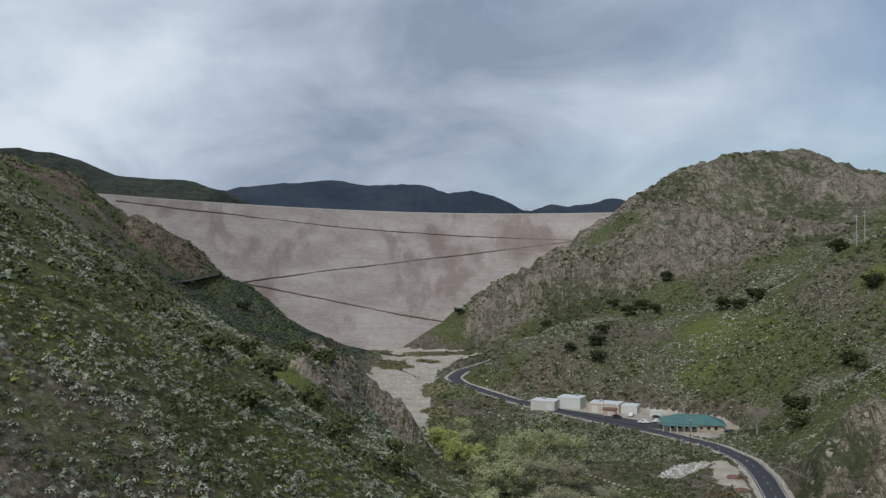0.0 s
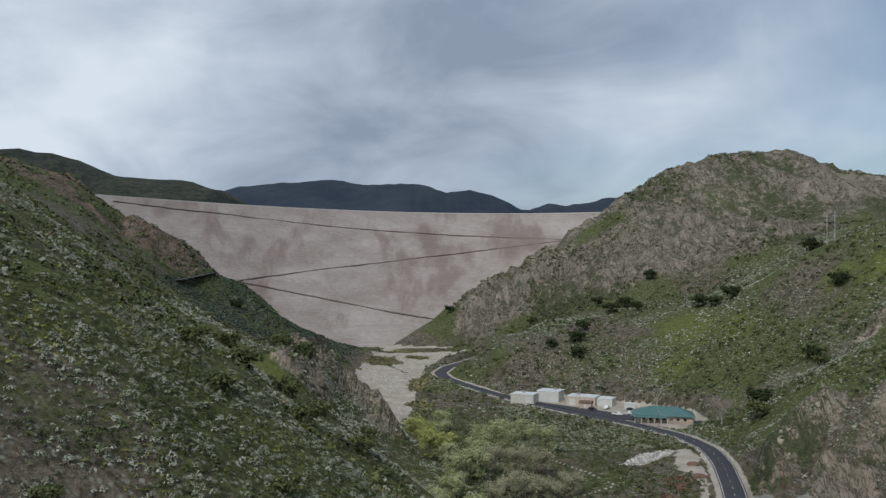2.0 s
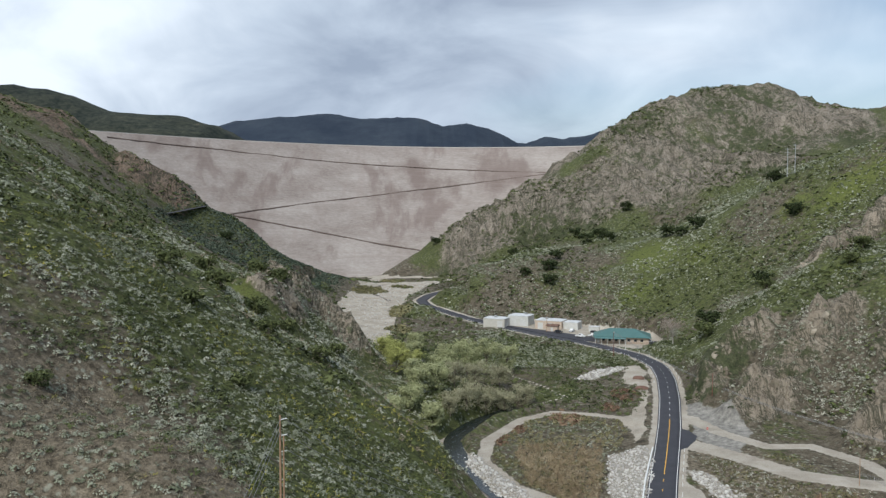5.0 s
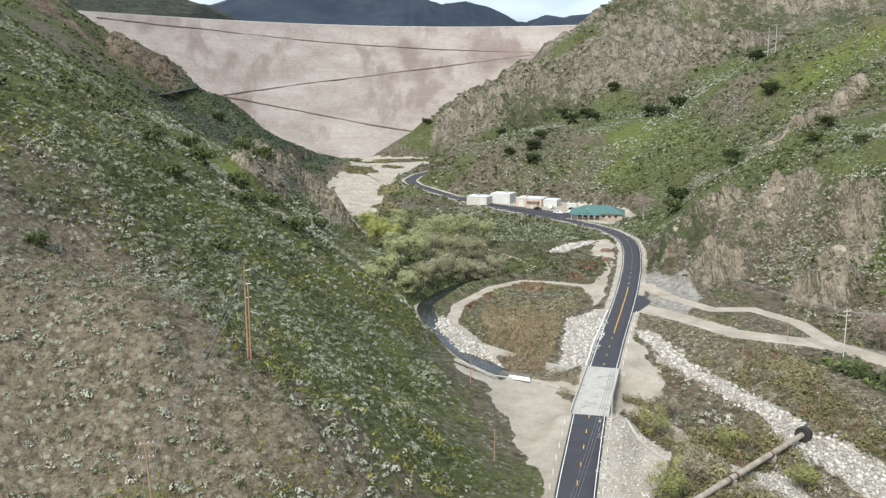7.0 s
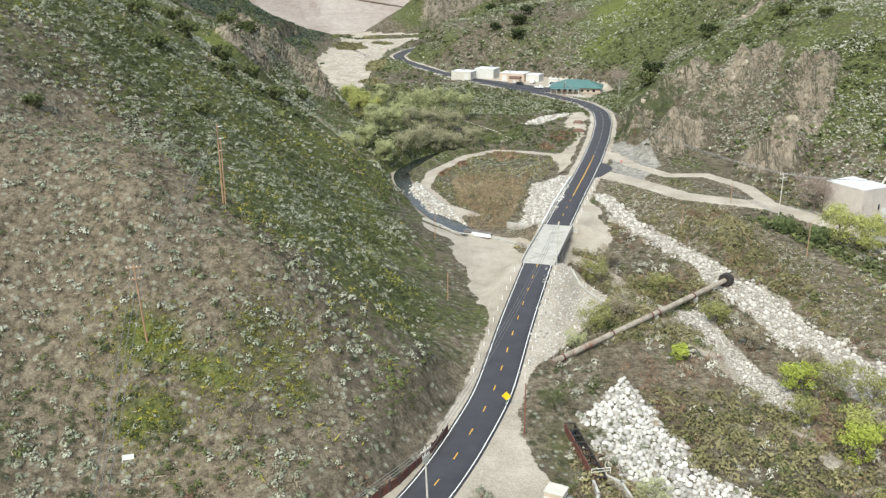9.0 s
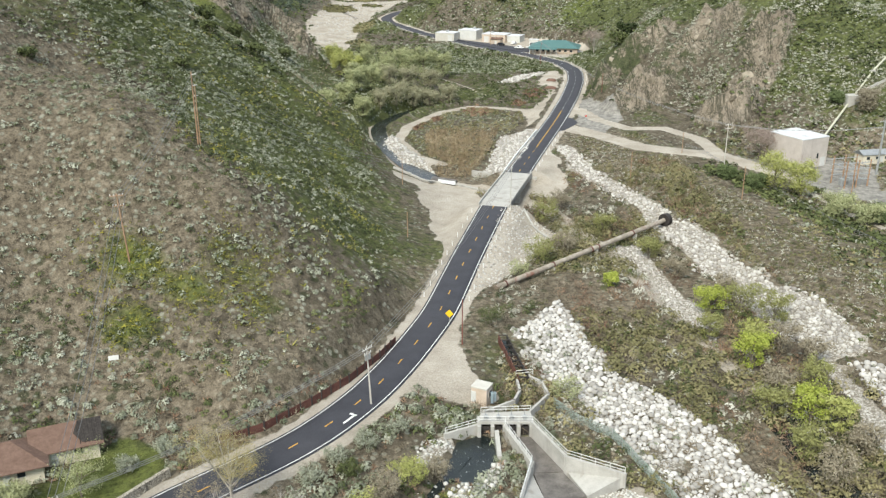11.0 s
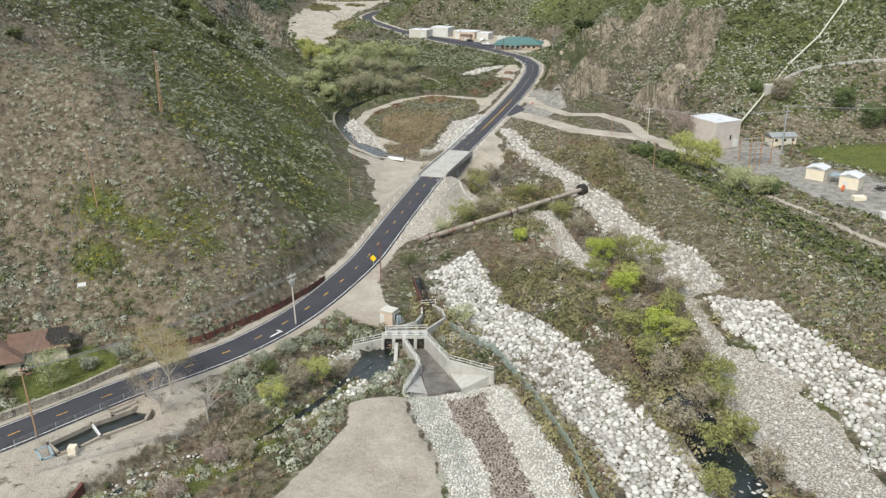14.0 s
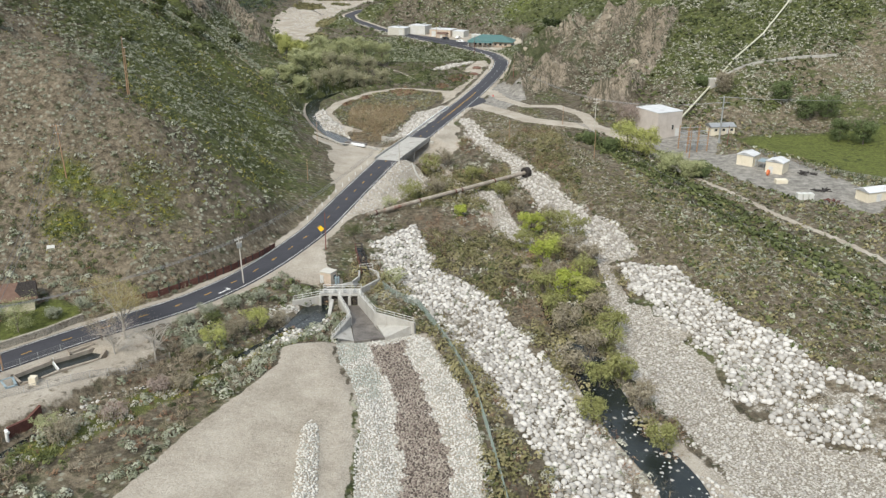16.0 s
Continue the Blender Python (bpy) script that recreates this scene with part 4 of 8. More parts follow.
# ---- water ----
w = Mat("water", 0.08, 0.0, 0.5)
w.color(w.ramp(w.noise(0.25, 4), (0.35, (0.008, 0.012, 0.012)), (0.7, (0.024, 0.030, 0.026))))
w.color(w.mix(w.span(w.noise(0.9, 5, 0.7, 1.5, (1, 0.35, 1)), 0.62, 0.72), w.b.inputs["Base Color"].links[0].from_socket, (0.5, 0.53, 0.53)))
w.bump(w.noise(1.4, 4, 0.6, 0.8), 0.35, 0.25)
MAT_WATER = w.m


def stream(name, line, half, lift, label):
    p = [(q[0], q[1], q[2] + lift) for q in line]
    v, f, _, _ = ribbon(p, tuple(np.linspace(-half, half, 5)), (0,) * 5, 3.0)
    me = mesh_from(name, v, f)
    me.materials.append(MAT_WATER)
    return tagged(new(name, me), label, "water", kind="structure")


stream("river_water", RIVER[:6], 3.8, -0.02, "dark shallow river running between boulders")
stream("river_water", RIVER[10:16], 3.0, -0.12, "shallow river bending round the track loop")
stream("river_water", [(x + 9 * math.sin(y * 0.045) - 9, y, z) for x, y, z in ((-32 - 0.0009 * (y - 620) ** 2, y, 10.2 + (y - 450) * 0.0175) for y in range(452, 716, 12))], 1.6, 0.0, "thin stream in the wide gravel bed")
stream("creek_water", CREEK, 0.85, -0.34, "narrow creek with small white falls")

# ---- scattering ----
RNG = np.random.default_rng(7)
def spread(ring, per_m2, ragged=1.2):
    """Random places inside a plan polygon."""
    r = np.array(ring)
    lo, hi = r.min(0), r.max(0)
    n = int((hi - lo).prod() * per_m2)
    p = lo + RNG.random((n, 2)) * (hi - lo)
    return p[inside(p[:, 0], p[:, 1], ring) > ragged * fbm(p[:, 0], p[:, 1], 6, 2, 17)]


def stone_shapes(level, count, seed, flat=0.75):
    """Rounded river stones: vertex arrays and one face array."""
    out = []
    for k in range(count):
        bm = bmesh.new()
        bmesh.ops.create_icosphere(bm, subdivisions=level, radius=1.0)
        r = np.random.default_rng(seed + k)
        v = np.array([q.co[:] for q in bm.verts])
        f = np.array([[q.index for q in face.verts] for face in bm.faces])
        bm.free()
        lump = sum(a * np.maximum(v @ d, -0.2) for a, d in zip(r.uniform(-0.3, 0.32, 7), [w / np.linalg.norm(w) for w in r.normal(size=(7, 3))]))
        v = v * (1 + lump[:, None] * 0.7 + r.normal(0, 0.03, (len(v), 1)))
        v *= np.array([1.0, r.uniform(0.7, 0.95), flat * r.uniform(0.8, 1.1)])
        out.append((v, f))
    return out


PEBBLES, STONES = stone_shapes(1, 6, 300), stone_shapes(2, 8, 400)


def turns(n):
    """Random turns about the vertical with a slight tip, as n matrices."""
    a, b = RNG.random(n) * 6.283, RNG.normal(0, 0.25, n)
    ca, sa, cb, sb = np.cos(a), np.sin(a), np.cos(b), np.sin(b)
    m = np.zeros((n, 3, 3))
    m[:, 0, 0], m[:, 0, 1], m[:, 0, 2] = ca, -sa * cb, sa * sb
    m[:, 1, 0], m[:, 1, 1], m[:, 1, 2] = sa, ca * cb, -ca * sb
    m[:, 2, 1], m[:, 2, 2] = sb, cb
    return m


def strew(name, shapes, place, size, sunk=0.25):
    """One mesh of many stones: place (n, 3), size (n,)."""
    vs, fs, base = [], [], 0
    pick = RNG.integers(0, len(shapes), len(place))
    m = turns(len(place))
    for k, (v, f) in enumerate(shapes):
        w = np.where(pick == k)[0]
        if not len(w):
            continue
        p = np.einsum("nij,vj->nvi", m[w], v) * size[w][:, None, None] + place[w][:, None, :]
        p[:, :, 2] += (size[w] * (0.6 - sunk * 2))[:, None]
        vs.append(p.reshape(-1, 3))
        fs.append((f[None] + base + (np.arange(len(w)) * len(v))[:, None, None]).reshape(-1, 3))
        base += len(w) * len(v)
    return mesh_from(name, np.concatenate(vs), np.concatenate(fs), True)


def stone_material(name, dark, mid, light, moss=0.0, single=False):
    m = Mat(name, 0.9, 0.0, 0.2)
    c = m.ramp(m.each() if single else m.island(), (0.1, dark), (0.45, mid), (0.9, light))
    c = m.mix(m.span(m.noise(2.2, 5, 0.65), 0.5, 0.72, 0.0, 0.55), c, dark)
    if moss:
        c = m.mix(m.span(m.noise(0.6, 4), 0.45, 0.6, 0.0, moss), c, (0.16, 0.19, 0.14))
    m.color(c).bump(m.noise(7, 5, 0.65), 0.4, 0.08)
    return m.m


MAT_BOULDER = stone_material("boulder_granite", (0.30, 0.285, 0.26), (0.45, 0.43, 0.40), (0.60, 0.58, 0.545))
MAT_BOULDER_PIECE = stone_material("boulder_granite_piece", (0.30, 0.285, 0.26), (0.45, 0.43, 0.40), (0.60, 0.58, 0.545), single=True)
MAT_COBBLE = stone_material("cobble", (0.28, 0.26, 0.235), (0.44, 0.42, 0.385), (0.58, 0.56, 0.52))
MAT_STONE_PALE = stone_material("riprap_pale", (0.33, 0.325, 0.29), (0.50, 0.49, 0.455), (0.64, 0.62, 0.58))
MAT_STONE_GREEN = stone_material("riprap_green", (0.25, 0.265, 0.235), (0.38, 0.395, 0.355), (0.52, 0.53, 0.485))
MAT_STONE_DARK = stone_material("riprap_dark", (0.075, 0.06, 0.053), (0.15, 0.12, 0.105), (0.27, 0.225, 0.195))


def on_ground(p):
    return np.column_stack([p, bilinear(p[:, 0], p[:, 1])])


def field(name, ring, per_m2, lo, hi, label, material=MAT_BOULDER, shapes=STONES, bias=2.0, pieces=0, near=(0, 0), ragged=1.2, holes=None, keep=None):
    """A bank of stones; those nearest to a place in the plan are pieces of their own."""
    p = spread(ring, per_m2, ragged)
    if holes is not None:
        p = p[fbm(p[:, 0], p[:, 1], 9, 3, 19) > holes]
    if keep is not None:
        p = p[keep(p[:, 0], p[:, 1])]
    s = lo + (hi - lo) * RNG.random(len(p)) ** bias
    order = np.argsort(-s)
    p, s = p[order], s[order]
    thin = np.ones(len(p), bool)
    cell = {}
    for k in range(len(p)):                      # larger stones push smaller ones aside
        key = (int(p[k, 0] // 3), int(p[k, 1] // 3))
        for dx in (-1, 0, 1):
            for dy in (-1, 0, 1):
                for q in cell.get((key[0] + dx, key[1] + dy), ()):
                    if (p[k, 0] - p[q, 0]) ** 2 + (p[k, 1] - p[q, 1]) ** 2 < (0.7 * (s[k] + s[q])) ** 2:
                        thin[k] = False
        if thin[k]:
            cell.setdefault(key, []).append(k)
    p, s = p[thin], s[thin]
    bank = thing(name, pose(0, 0, 0), label, "stones", kind="structure")
    at = on_ground(p)
    own = np.argsort(np.hypot(p[:, 0] - near[0], p[:, 1] - near[1]))[:pieces]
    rest = np.setdiff1d(np.arange(len(p)), own)
    me = strew(name, shapes, at[rest], s[rest])
    me.materials.append(material)
    ob = tagged(new("loose_stones", me), kind="stuff")
    ob.parent = bank
    if pieces:
        bases = []
        for v, f in shapes:
            b = mesh_from("boulder", v, f, True)
            b.materials.append(MAT_BOULDER_PIECE)
            bases.append(b)
        for k in own:
            ob = new("boulder", bases[int(RNG.integers(0, len(bases)))])
            ob.parent = bank
            ob.matrix_world = Matrix.LocRotScale(Vector((at[k, 0], at[k, 1], at[k, 2] + s[k] * 0.1)), Euler((RNG.normal(0, 0.2), RNG.normal(0, 0.2), RNG.random() * 6.28)), Vector((s[k],) * 3))
    return p, s


field("boulder_bank", BOULDERS_WEST, 6.5, 0.18, 0.68, "bank of pale rounded granite boulders along the river", pieces=300, near=(85, 10), holes=-0.42, ragged=2.0)
field("boulder_bank", BOULDERS_EAST, 5.6, 0.18, 0.76, "bank of pale rounded granite boulders below the brushy levee", pieces=300, near=(125, 10), holes=-0.45, ragged=2.0)
field("cobble_bar", GRAVEL_BAR, 4.0, 0.09, 0.42, "bar of pale river cobbles and gravel", MAT_COBBLE, PEBBLES, 3.0, ragged=3.5)
field("riprap_slope", RIPRAP_LEVEE, 3.0, 0.16, 0.75, "sloping bank of pale broken stone", MAT_COBBLE, PEBBLES, 2.5, ragged=3.5)
field("riprap_slope", RIPRAP_BRIDGE, 2.2, 0.2, 0.6, "pale riprap slope beside the bridge approach", MAT_BOULDER, PEBBLES, 2.0)
field("riprap_slope", RIPRAP_BANK, 1.8, 0.14, 0.4, "grey gravelly riprap slope below the road", MAT_COBBLE, PEBBLES, 2.5)
field("riprap_slope", RIPRAP_LOOP, 2.0, 0.25, 0.7, "pale riprap along the bend of the river", MAT_BOULDER, PEBBLES, 2.0)
field("riprap_slope", RIPRAP_CREEK, 4.5, 0.2, 0.55, "pale riprap beside the creek", MAT_STONE_PALE, PEBBLES, 2.0)
field("riprap_slope", RIPRAP_POOL, 6.0, 0.15, 0.4, "pale riprap beside the gate pool", MAT_STONE_PALE, PEBBLES, 1.5)
field("riprap_slope", RIPRAP_NORTH, 1.5, 0.25, 0.8, "low bank of pale stones beside the sage flat", MAT_BOULDER, PEBBLES, 2.0)
field("river_stones", [(84, 45), (86, 25), (89, 5), (94, -12), (112, -12), (101, 6), (96, 25), (94, 45)], 2.4, 0.12, 0.6, "scattered pale stones in and beside the river", MAT_BOULDER, PEBBLES, 2.5)
field("cobble_bar", COBBLE_ISLAND, 4.0, 0.1, 0.45, "strip of pale cobbles in the brushy river bed", MAT_COBBLE, PEBBLES, 2.5, ragged=3.0)
field("river_cobbles", UPPER_BED, 0.35, 0.18, 0.62, "wide bed of pale river cobbles below the dam", MAT_COBBLE, PEBBLES, 3.0, holes=-0.25, ragged=6)

# stone lining of the channel: a dark wet floor that frays into pale banks
LINING = [(40.2, 45.2), (43, 34), (47, 23.6), (48.5, 10), (50, -25), (70.5, -25), (69.8, 2), (67.6, 22), (64.6, 33.6), (59.6, 46.5), (57, 49), (54.8, 49), (50.6, 47.4), (44.4, 45.6)]


def wet_floor(x, y):
    """Positive on the dark floor, with a frayed edge."""
    d = inside(x, y, LINING_MID)
    return d + 1.6 * fbm(x, y, 5, 3, 27) + 0.8 * fbm(x, y, 1.2, 2, 28)


def mossy(x, y):
    return (x < np.interp(y, (-25, 9, 26, 44), (52, 52.5, 51, 46.5)) + 1.5 * fbm(x, y, 3, 2, 29)) & (fbm(x, y, 6, 3, 26) + (y - 28) / 22 > -0.1)


field("channel_lining", LINING, 19.0, 0.11, 0.27, "dark wet riprap on the channel floor", MAT_STONE_DARK, PEBBLES, 1.2, ragged=0.3, keep=lambda x, y: wet_floor(x, y) > 0)
field("channel_lining", LINING, 19.0, 0.11, 0.27, "greenish pale grouted riprap lining of the channel", MAT_STONE_GREEN, PEBBLES, 1.2, ragged=0.5, keep=lambda x, y: (wet_floor(x, y) <= 0) & mossy(x, y))
field("channel_lining", LINING, 19.0, 0.11, 0.28, "pale riprap lining of the channel banks", MAT_STONE_PALE, PEBBLES, 1.2, ragged=0.5, keep=lambda x, y: (wet_floor(x, y) <= 0) & ~mossy(x, y))
field("creek_stones", [(32, 55), (26, 43), (20, 33.5), (14.5, 26.5), (8, 25.3), (2.5, 23), (-4, 11), (-6.5, 12), (0.5, 24.5), (8, 28.2), (14, 29.6), (17.5, 34.5), (24, 44), (29, 54)], 1.1, 0.12, 0.5, "scattered pale stones in and beside the creek", MAT_BOULDER, PEBBLES, 2.5)
field("stone_pile", PILE, 16.0, 0.13, 0.3, "long low pile of pale stones on the gravel pad", MAT_STONE_PALE, PEBBLES, 1.2, ragged=0.2)


# ---- rock ribs that stand out of the slopes ----
def crag_shapes(count, seed):
    """Angular blocks of broken rock with flat faces."""
    out = []
    for k in range(count):
        r = np.random.default_rng(seed + k)
        bm = bmesh.new()
        bmesh.ops.create_icosphere(bm, subdivisions=2, radius=1.0)
        v = np.array([q.co[:] for q in bm.verts])
        f = np.array([[q.index for q in face.verts] for face in bm.faces])
        bm.free()
        for w in r.normal(size=(9, 3)):          # cut flat faces
            w /= np.linalg.norm(w)
            over = np.maximum(v @ w - r.uniform(0.45, 0.8), 0)
            v = v - over[:, None] * w
        v = v * np.array([r.uniform(0.7, 1.1), r.uniform(0.7, 1.1), r.uniform(0.8, 1.5)]) + r.normal(0, 0.02, v.shape)
        out.append((v, f))
    return out


cr = Mat("outcrop_rock", 0.95, 0.0, 0.15)
cc = cr.ramp(cr.math("ADD", cr.math("MULTIPLY", cr.noise(0.35, 7, 0.7, 0.4), 0.7), cr.math("MULTIPLY", cr.island(), 0.3)), (0.30, (0.10, 0.085, 0.062)), (0.5, (0.25, 0.215, 0.165)), (0.72, (0.42, 0.37, 0.295)))
cc = cr.mix(cr.span(cr.noise(0.22, 5, 0.65), 0.54, 0.64, 0.0, 0.8), cc, (0.085, 0.095, 0.05))
cr.color(cc).bump(cr.math("ADD", cr.noise(1.1, 7, 0.75, 0.5), cr.cells(0.9)), 0.8, 0.35)
CRAGS = crag_shapes(6, 700)
for line, wide, count in zip(SPURS, (7, 7, 6, 5, 8), (22, 22, 16, 10, 30)):
    pts = np.array(line, float)
    t = RNG.random(count) * (len(pts) - 1)
    c = np.stack([np.interp(t, np.arange(len(pts)), pts[:, k]) for k in (0, 1)], -1) + RNG.normal(0, wide * 0.42, (count, 2))
    c = c[along(c[:, 0], c[:, 1], ROAD)[0] > 9]
    size = 0.8 + 1.8 * RNG.random(len(c)) ** 2
    me = strew("rock_outcrop", CRAGS, on_ground(c), size, 0.58)
    me.polygons.foreach_set("use_smooth", np.zeros(len(me.polygons), bool))
    me.materials.append(cr.m)
    tagged(new("rock_outcrop", me), "craggy tan rock rib standing out of the slope", "rock", kind="structure")

# ---- brush ----
def foliage(name, n_leaf, place, radius, height, leaf, tone, slim=1.0):
    """Domes of leaf clusters set over a half ball, slim for twigs; tone is one value a plant."""
    n = len(place)
    u, a = RNG.random((n, n_leaf)) * 0.98 + 0.02, RNG.random((n, n_leaf)) * 6.283
    s = np.sqrt(np.clip(1 - u * u, 0, 1))
    d = np.stack([s * np.cos(a), s * np.sin(a), u], -1)
    r = 0.72 + 0.34 * RNG.random((n, n_leaf))
    r *= 1 + 0.22 * np.sin(3 * a + RNG.random((n, 1)) * 6.283) * s
    c = d * r[..., None] * np.stack([radius, radius, height], -1)[:, None, :]
    c[..., 2] += (height * 0.12)[:, None]
    c += place[:, None, :]
    nrm = d + np.array([0, 0, 0.35]) + RNG.normal(0, 0.22, d.shape)
    nrm /= np.linalg.norm(nrm, axis=-1, keepdims=True)
    t1 = np.cross(nrm, RNG.normal(size=d.shape))
    t1 /= np.linalg.norm(t1, axis=-1, keepdims=True)
    t2 = np.cross(nrm, t1)
    e = (leaf[:, None] * (0.6 + 0.8 * RNG.random((n, n_leaf))))[..., None]
    if slim < 1:
        t1 = d + RNG.normal(0, 0.45, d.shape)
        t2 = np.cross(nrm, t1) * slim
    tri = np.stack([c + t1 * e, c - t1 * e * 0.5 + t2 * e * 0.87, c - t1 * e * 0.5 - t2 * e * 0.87], 2)
    f = np.arange(n * n_leaf * 3).reshape(-1, 3)
    me = mesh_from(name, tri.reshape(-1, 3), f)
    attribute(me, "tone", np.repeat(tone, n_leaf * 3))
    return me


def leaf_material(name, *tones):
    """Foliage whose plants differ by tone and whose leaves differ slightly from one another."""
    m = Mat(name, 0.8, 0.0, 0.15)
    n = len(tones)
    v = m.math("ADD", m.math("MULTIPLY", m.attr("tone"), 0.84), m.math("MULTIPLY", m.island(), 0.16))
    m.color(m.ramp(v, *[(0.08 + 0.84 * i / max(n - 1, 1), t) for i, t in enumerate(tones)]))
    return m.m


MAT_SAGE = leaf_material("sage_leaves", (0.125, 0.140, 0.088), (0.215, 0.232, 0.160), (0.315, 0.33, 0.25), (0.45, 0.455, 0.37))
MAT_SAGE_PALE = leaf_material("pale_buckwheat_heads", (0.26, 0.26, 0.20), (0.36, 0.355, 0.285), (0.46, 0.45, 0.375), (0.56, 0.55, 0.47))
MAT_BRUSH = leaf_material("green_brush_leaves", (0.040, 0.050, 0.022), (0.068, 0.083, 0.034), (0.102, 0.120, 0.047), (0.155, 0.172, 0.070))
MAT_SPUR_BRUSH = leaf_material("blue_green_brush_leaves", (0.040, 0.056, 0.036), (0.062, 0.082, 0.056), (0.092, 0.115, 0.082), (0.145, 0.168, 0.125))
MAT_DRY = leaf_material("dry_brush_twigs", (0.125, 0.103, 0.072), (0.195, 0.163, 0.116), (0.27, 0.23, 0.166), (0.36, 0.315, 0.236))
MAT_LEVEE = leaf_material("dark_buckwheat_twigs", (0.080, 0.066, 0.045), (0.125, 0.104, 0.070), (0.180, 0.150, 0.102), (0.26, 0.22, 0.155))
MAT_LUSH = leaf_material("lush_leaves", (0.13, 0.14, 0.045), (0.19, 0.195, 0.055), (0.26, 0.25, 0.065), (0.34, 0.31, 0.08))
MAT_OLIVE_BRUSH = leaf_material("olive_brush_leaves", (0.105, 0.100, 0.048), (0.16, 0.150, 0.072), (0.225, 0.205, 0.105), (0.30, 0.265, 0.145))
MAT_RUST_BRUSH = leaf_material("rusty_brush_leaves", (0.115, 0.068, 0.048), (0.185, 0.115, 0.078), (0.265, 0.175, 0.115), (0.34, 0.24, 0.16))
MAT_MUSTARD = leaf_material("mustard_flowers", (0.105, 0.118, 0.030), (0.175, 0.180, 0.038), (0.26, 0.245, 0.046), (0.37, 0.33, 0.06))
MAT_REED = leaf_material("dry_reeds", (0.17, 0.125, 0.075), (0.26, 0.195, 0.12), (0.34, 0.27, 0.17), (0.42, 0.35, 0.235))


def keep_off(x, y, clear=0.0):
    """Ground where no brush grows: road, tracks, pads, stones and yards."""
    bad = np.zeros(len(x), bool)
    bad |= along(x, y, ROAD)[0] < 6.2 + clear
    for line, half in ((LOOP_WEST, 2.6), (LOOP_EAST, 3.2), (JUNCTION, 5.5), (CREEK, 0.9), (STATION_TRACK, 1.0)):
        bad |= along(x, y, line)[0] < half
    wx, wy = x + 3.0 * fbm(x, y, 8, 3, 105), y + 3.0 * fbm(x, y, 8, 3, 107)
    for ring in CLEARINGS + [GRASS_FIELD, LAWN]:
        loose = ring in (BRIDGE_PAD, GATE_APRON, ROAD_SHOULDER, SIDE_LOT, STATION_YARD, GRASS_FIELD, GRAVEL_BAR, UPPER_BED)
        closed = (inside(wx, wy, ring) > 0.3) if loose else (inside(x, y, ring) > -0.3)
        bad |= closed & (bed_islands(x, y) < 0.5) if ring is UPPER_BED else closed
    return bad


def brush(name, material, box, per_m2, size, leaves, label, where=None, leaf=0.3, tall=0.8, seed=0, slim=1.0):
    x0, y0, x1, y1 = box
    n = int((x1 - x0) * (y1 - y0) * per_m2)
    p = np.column_stack([x0 + RNG.random(n) * (x1 - x0), y0 + RNG.random(n) * (y1 - y0)])
    ok = ~keep_off(p[:, 0], p[:, 1])
    d, _ = along(p[:, 0], p[:, 1], CHANNEL)
    ok &= (d > 9.5) | (p[:, 1] > 50)
    z = bilinear(p[:, 0], p[:, 1])
    if where is not None:
        ok &= RNG.random(n) < where(p[:, 0], p[:, 1], z)
    ok &= p[:, 1] < dam_y(p[:, 0], z) - 6
    p, z = p[ok], z[ok]
    r = size * (0.55 + 0.9 * RNG.random(len(p)) ** 1.5)
    tone = np.clip(0.5 + 0.35 * fbm(p[:, 0], p[:, 1], 25, 3, 200 + seed) + RNG.normal(0, 0.22, len(p)), 0, 1)
    me = foliage(name, leaves, np.column_stack([p, z]), r, r * tall, r * leaf, tone, slim)
    me.materials.append(material)
    return tagged(new(name, me), label, "brush", kind="stuff")


def hillside(x, y, z):
    floor = np.interp(y, [-200, 30, 270, 510, 800], [-3, 1.5, 7, 12, 18])
    return smooth(z - floor, 2, 8)


def clumped(x, y, size, seed, lo, hi):
    return smooth(fbm(x, y, size, 3, seed), lo, hi)


def green_side(x, y):
    return 1 - parched(x, y)


NEAR = (-85, 38, 40, 205)
brush("sage_brush", MAT_SAGE, NEAR, 1.25, 0.60, 28, "pale grey-green sage brush on the near slope", lambda x, y, z: (0.22 + 0.78 * clumped(x, y, 9, 205, -0.15, 0.35)) * hillside(x, y, z) * (0.45 + 0.25 * green_side(x, y)) * (1 - 0.65 * smooth(x, -6, 2) * (1 - smooth(y, 108, 122))), 0.26, 0.95)
brush("dry_brush", MAT_DRY, NEAR, 1.8, 0.5, 16, "brown dry twiggy brush on the near slope", lambda x, y, z: (0.06 + 0.94 * parched(x, y)) * (0.35 + 0.65 * clumped(x, y, 6, 206, -0.2, 0.25)) * hillside(x, y, z), 0.42, 0.9, 3, 0.22)
brush("green_brush", MAT_BRUSH, NEAR, 0.55, 0.72, 32, "low green brush on the near slope", lambda x, y, z: (0.12 + 0.88 * green_side(x, y)) * (0.2 + 0.8 * clumped(x, y, 14, 207, -0.15, 0.3)) * hillside(x, y, z), 0.23, seed=5)
brush("grass_tufts", MAT_LUSH, (-90, 60, 42, 240), 0.9, 0.42, 9, "yellow-green grass in patches on the slope", lambda x, y, z: clumped(x, y, 11, 208, 0.0, 0.4) * (0.7 * green_side(x, y) + 0.05) * hillside(x, y, z), 0.7, 0.6, 6, 0.4)
brush("mustard", MAT_MUSTARD, (-48, 66, 14, 125), 2.6, 0.42, 12, "yellow-green flowering mustard in patches on the slope", lambda x, y, z: np.clip(1.5 * mustard_patch(x, y) * clumped(x, y, 7, 209, -0.25, 0.2), 0, 1) * hillside(x, y, z), 0.5, 0.8, 8, 0.4)
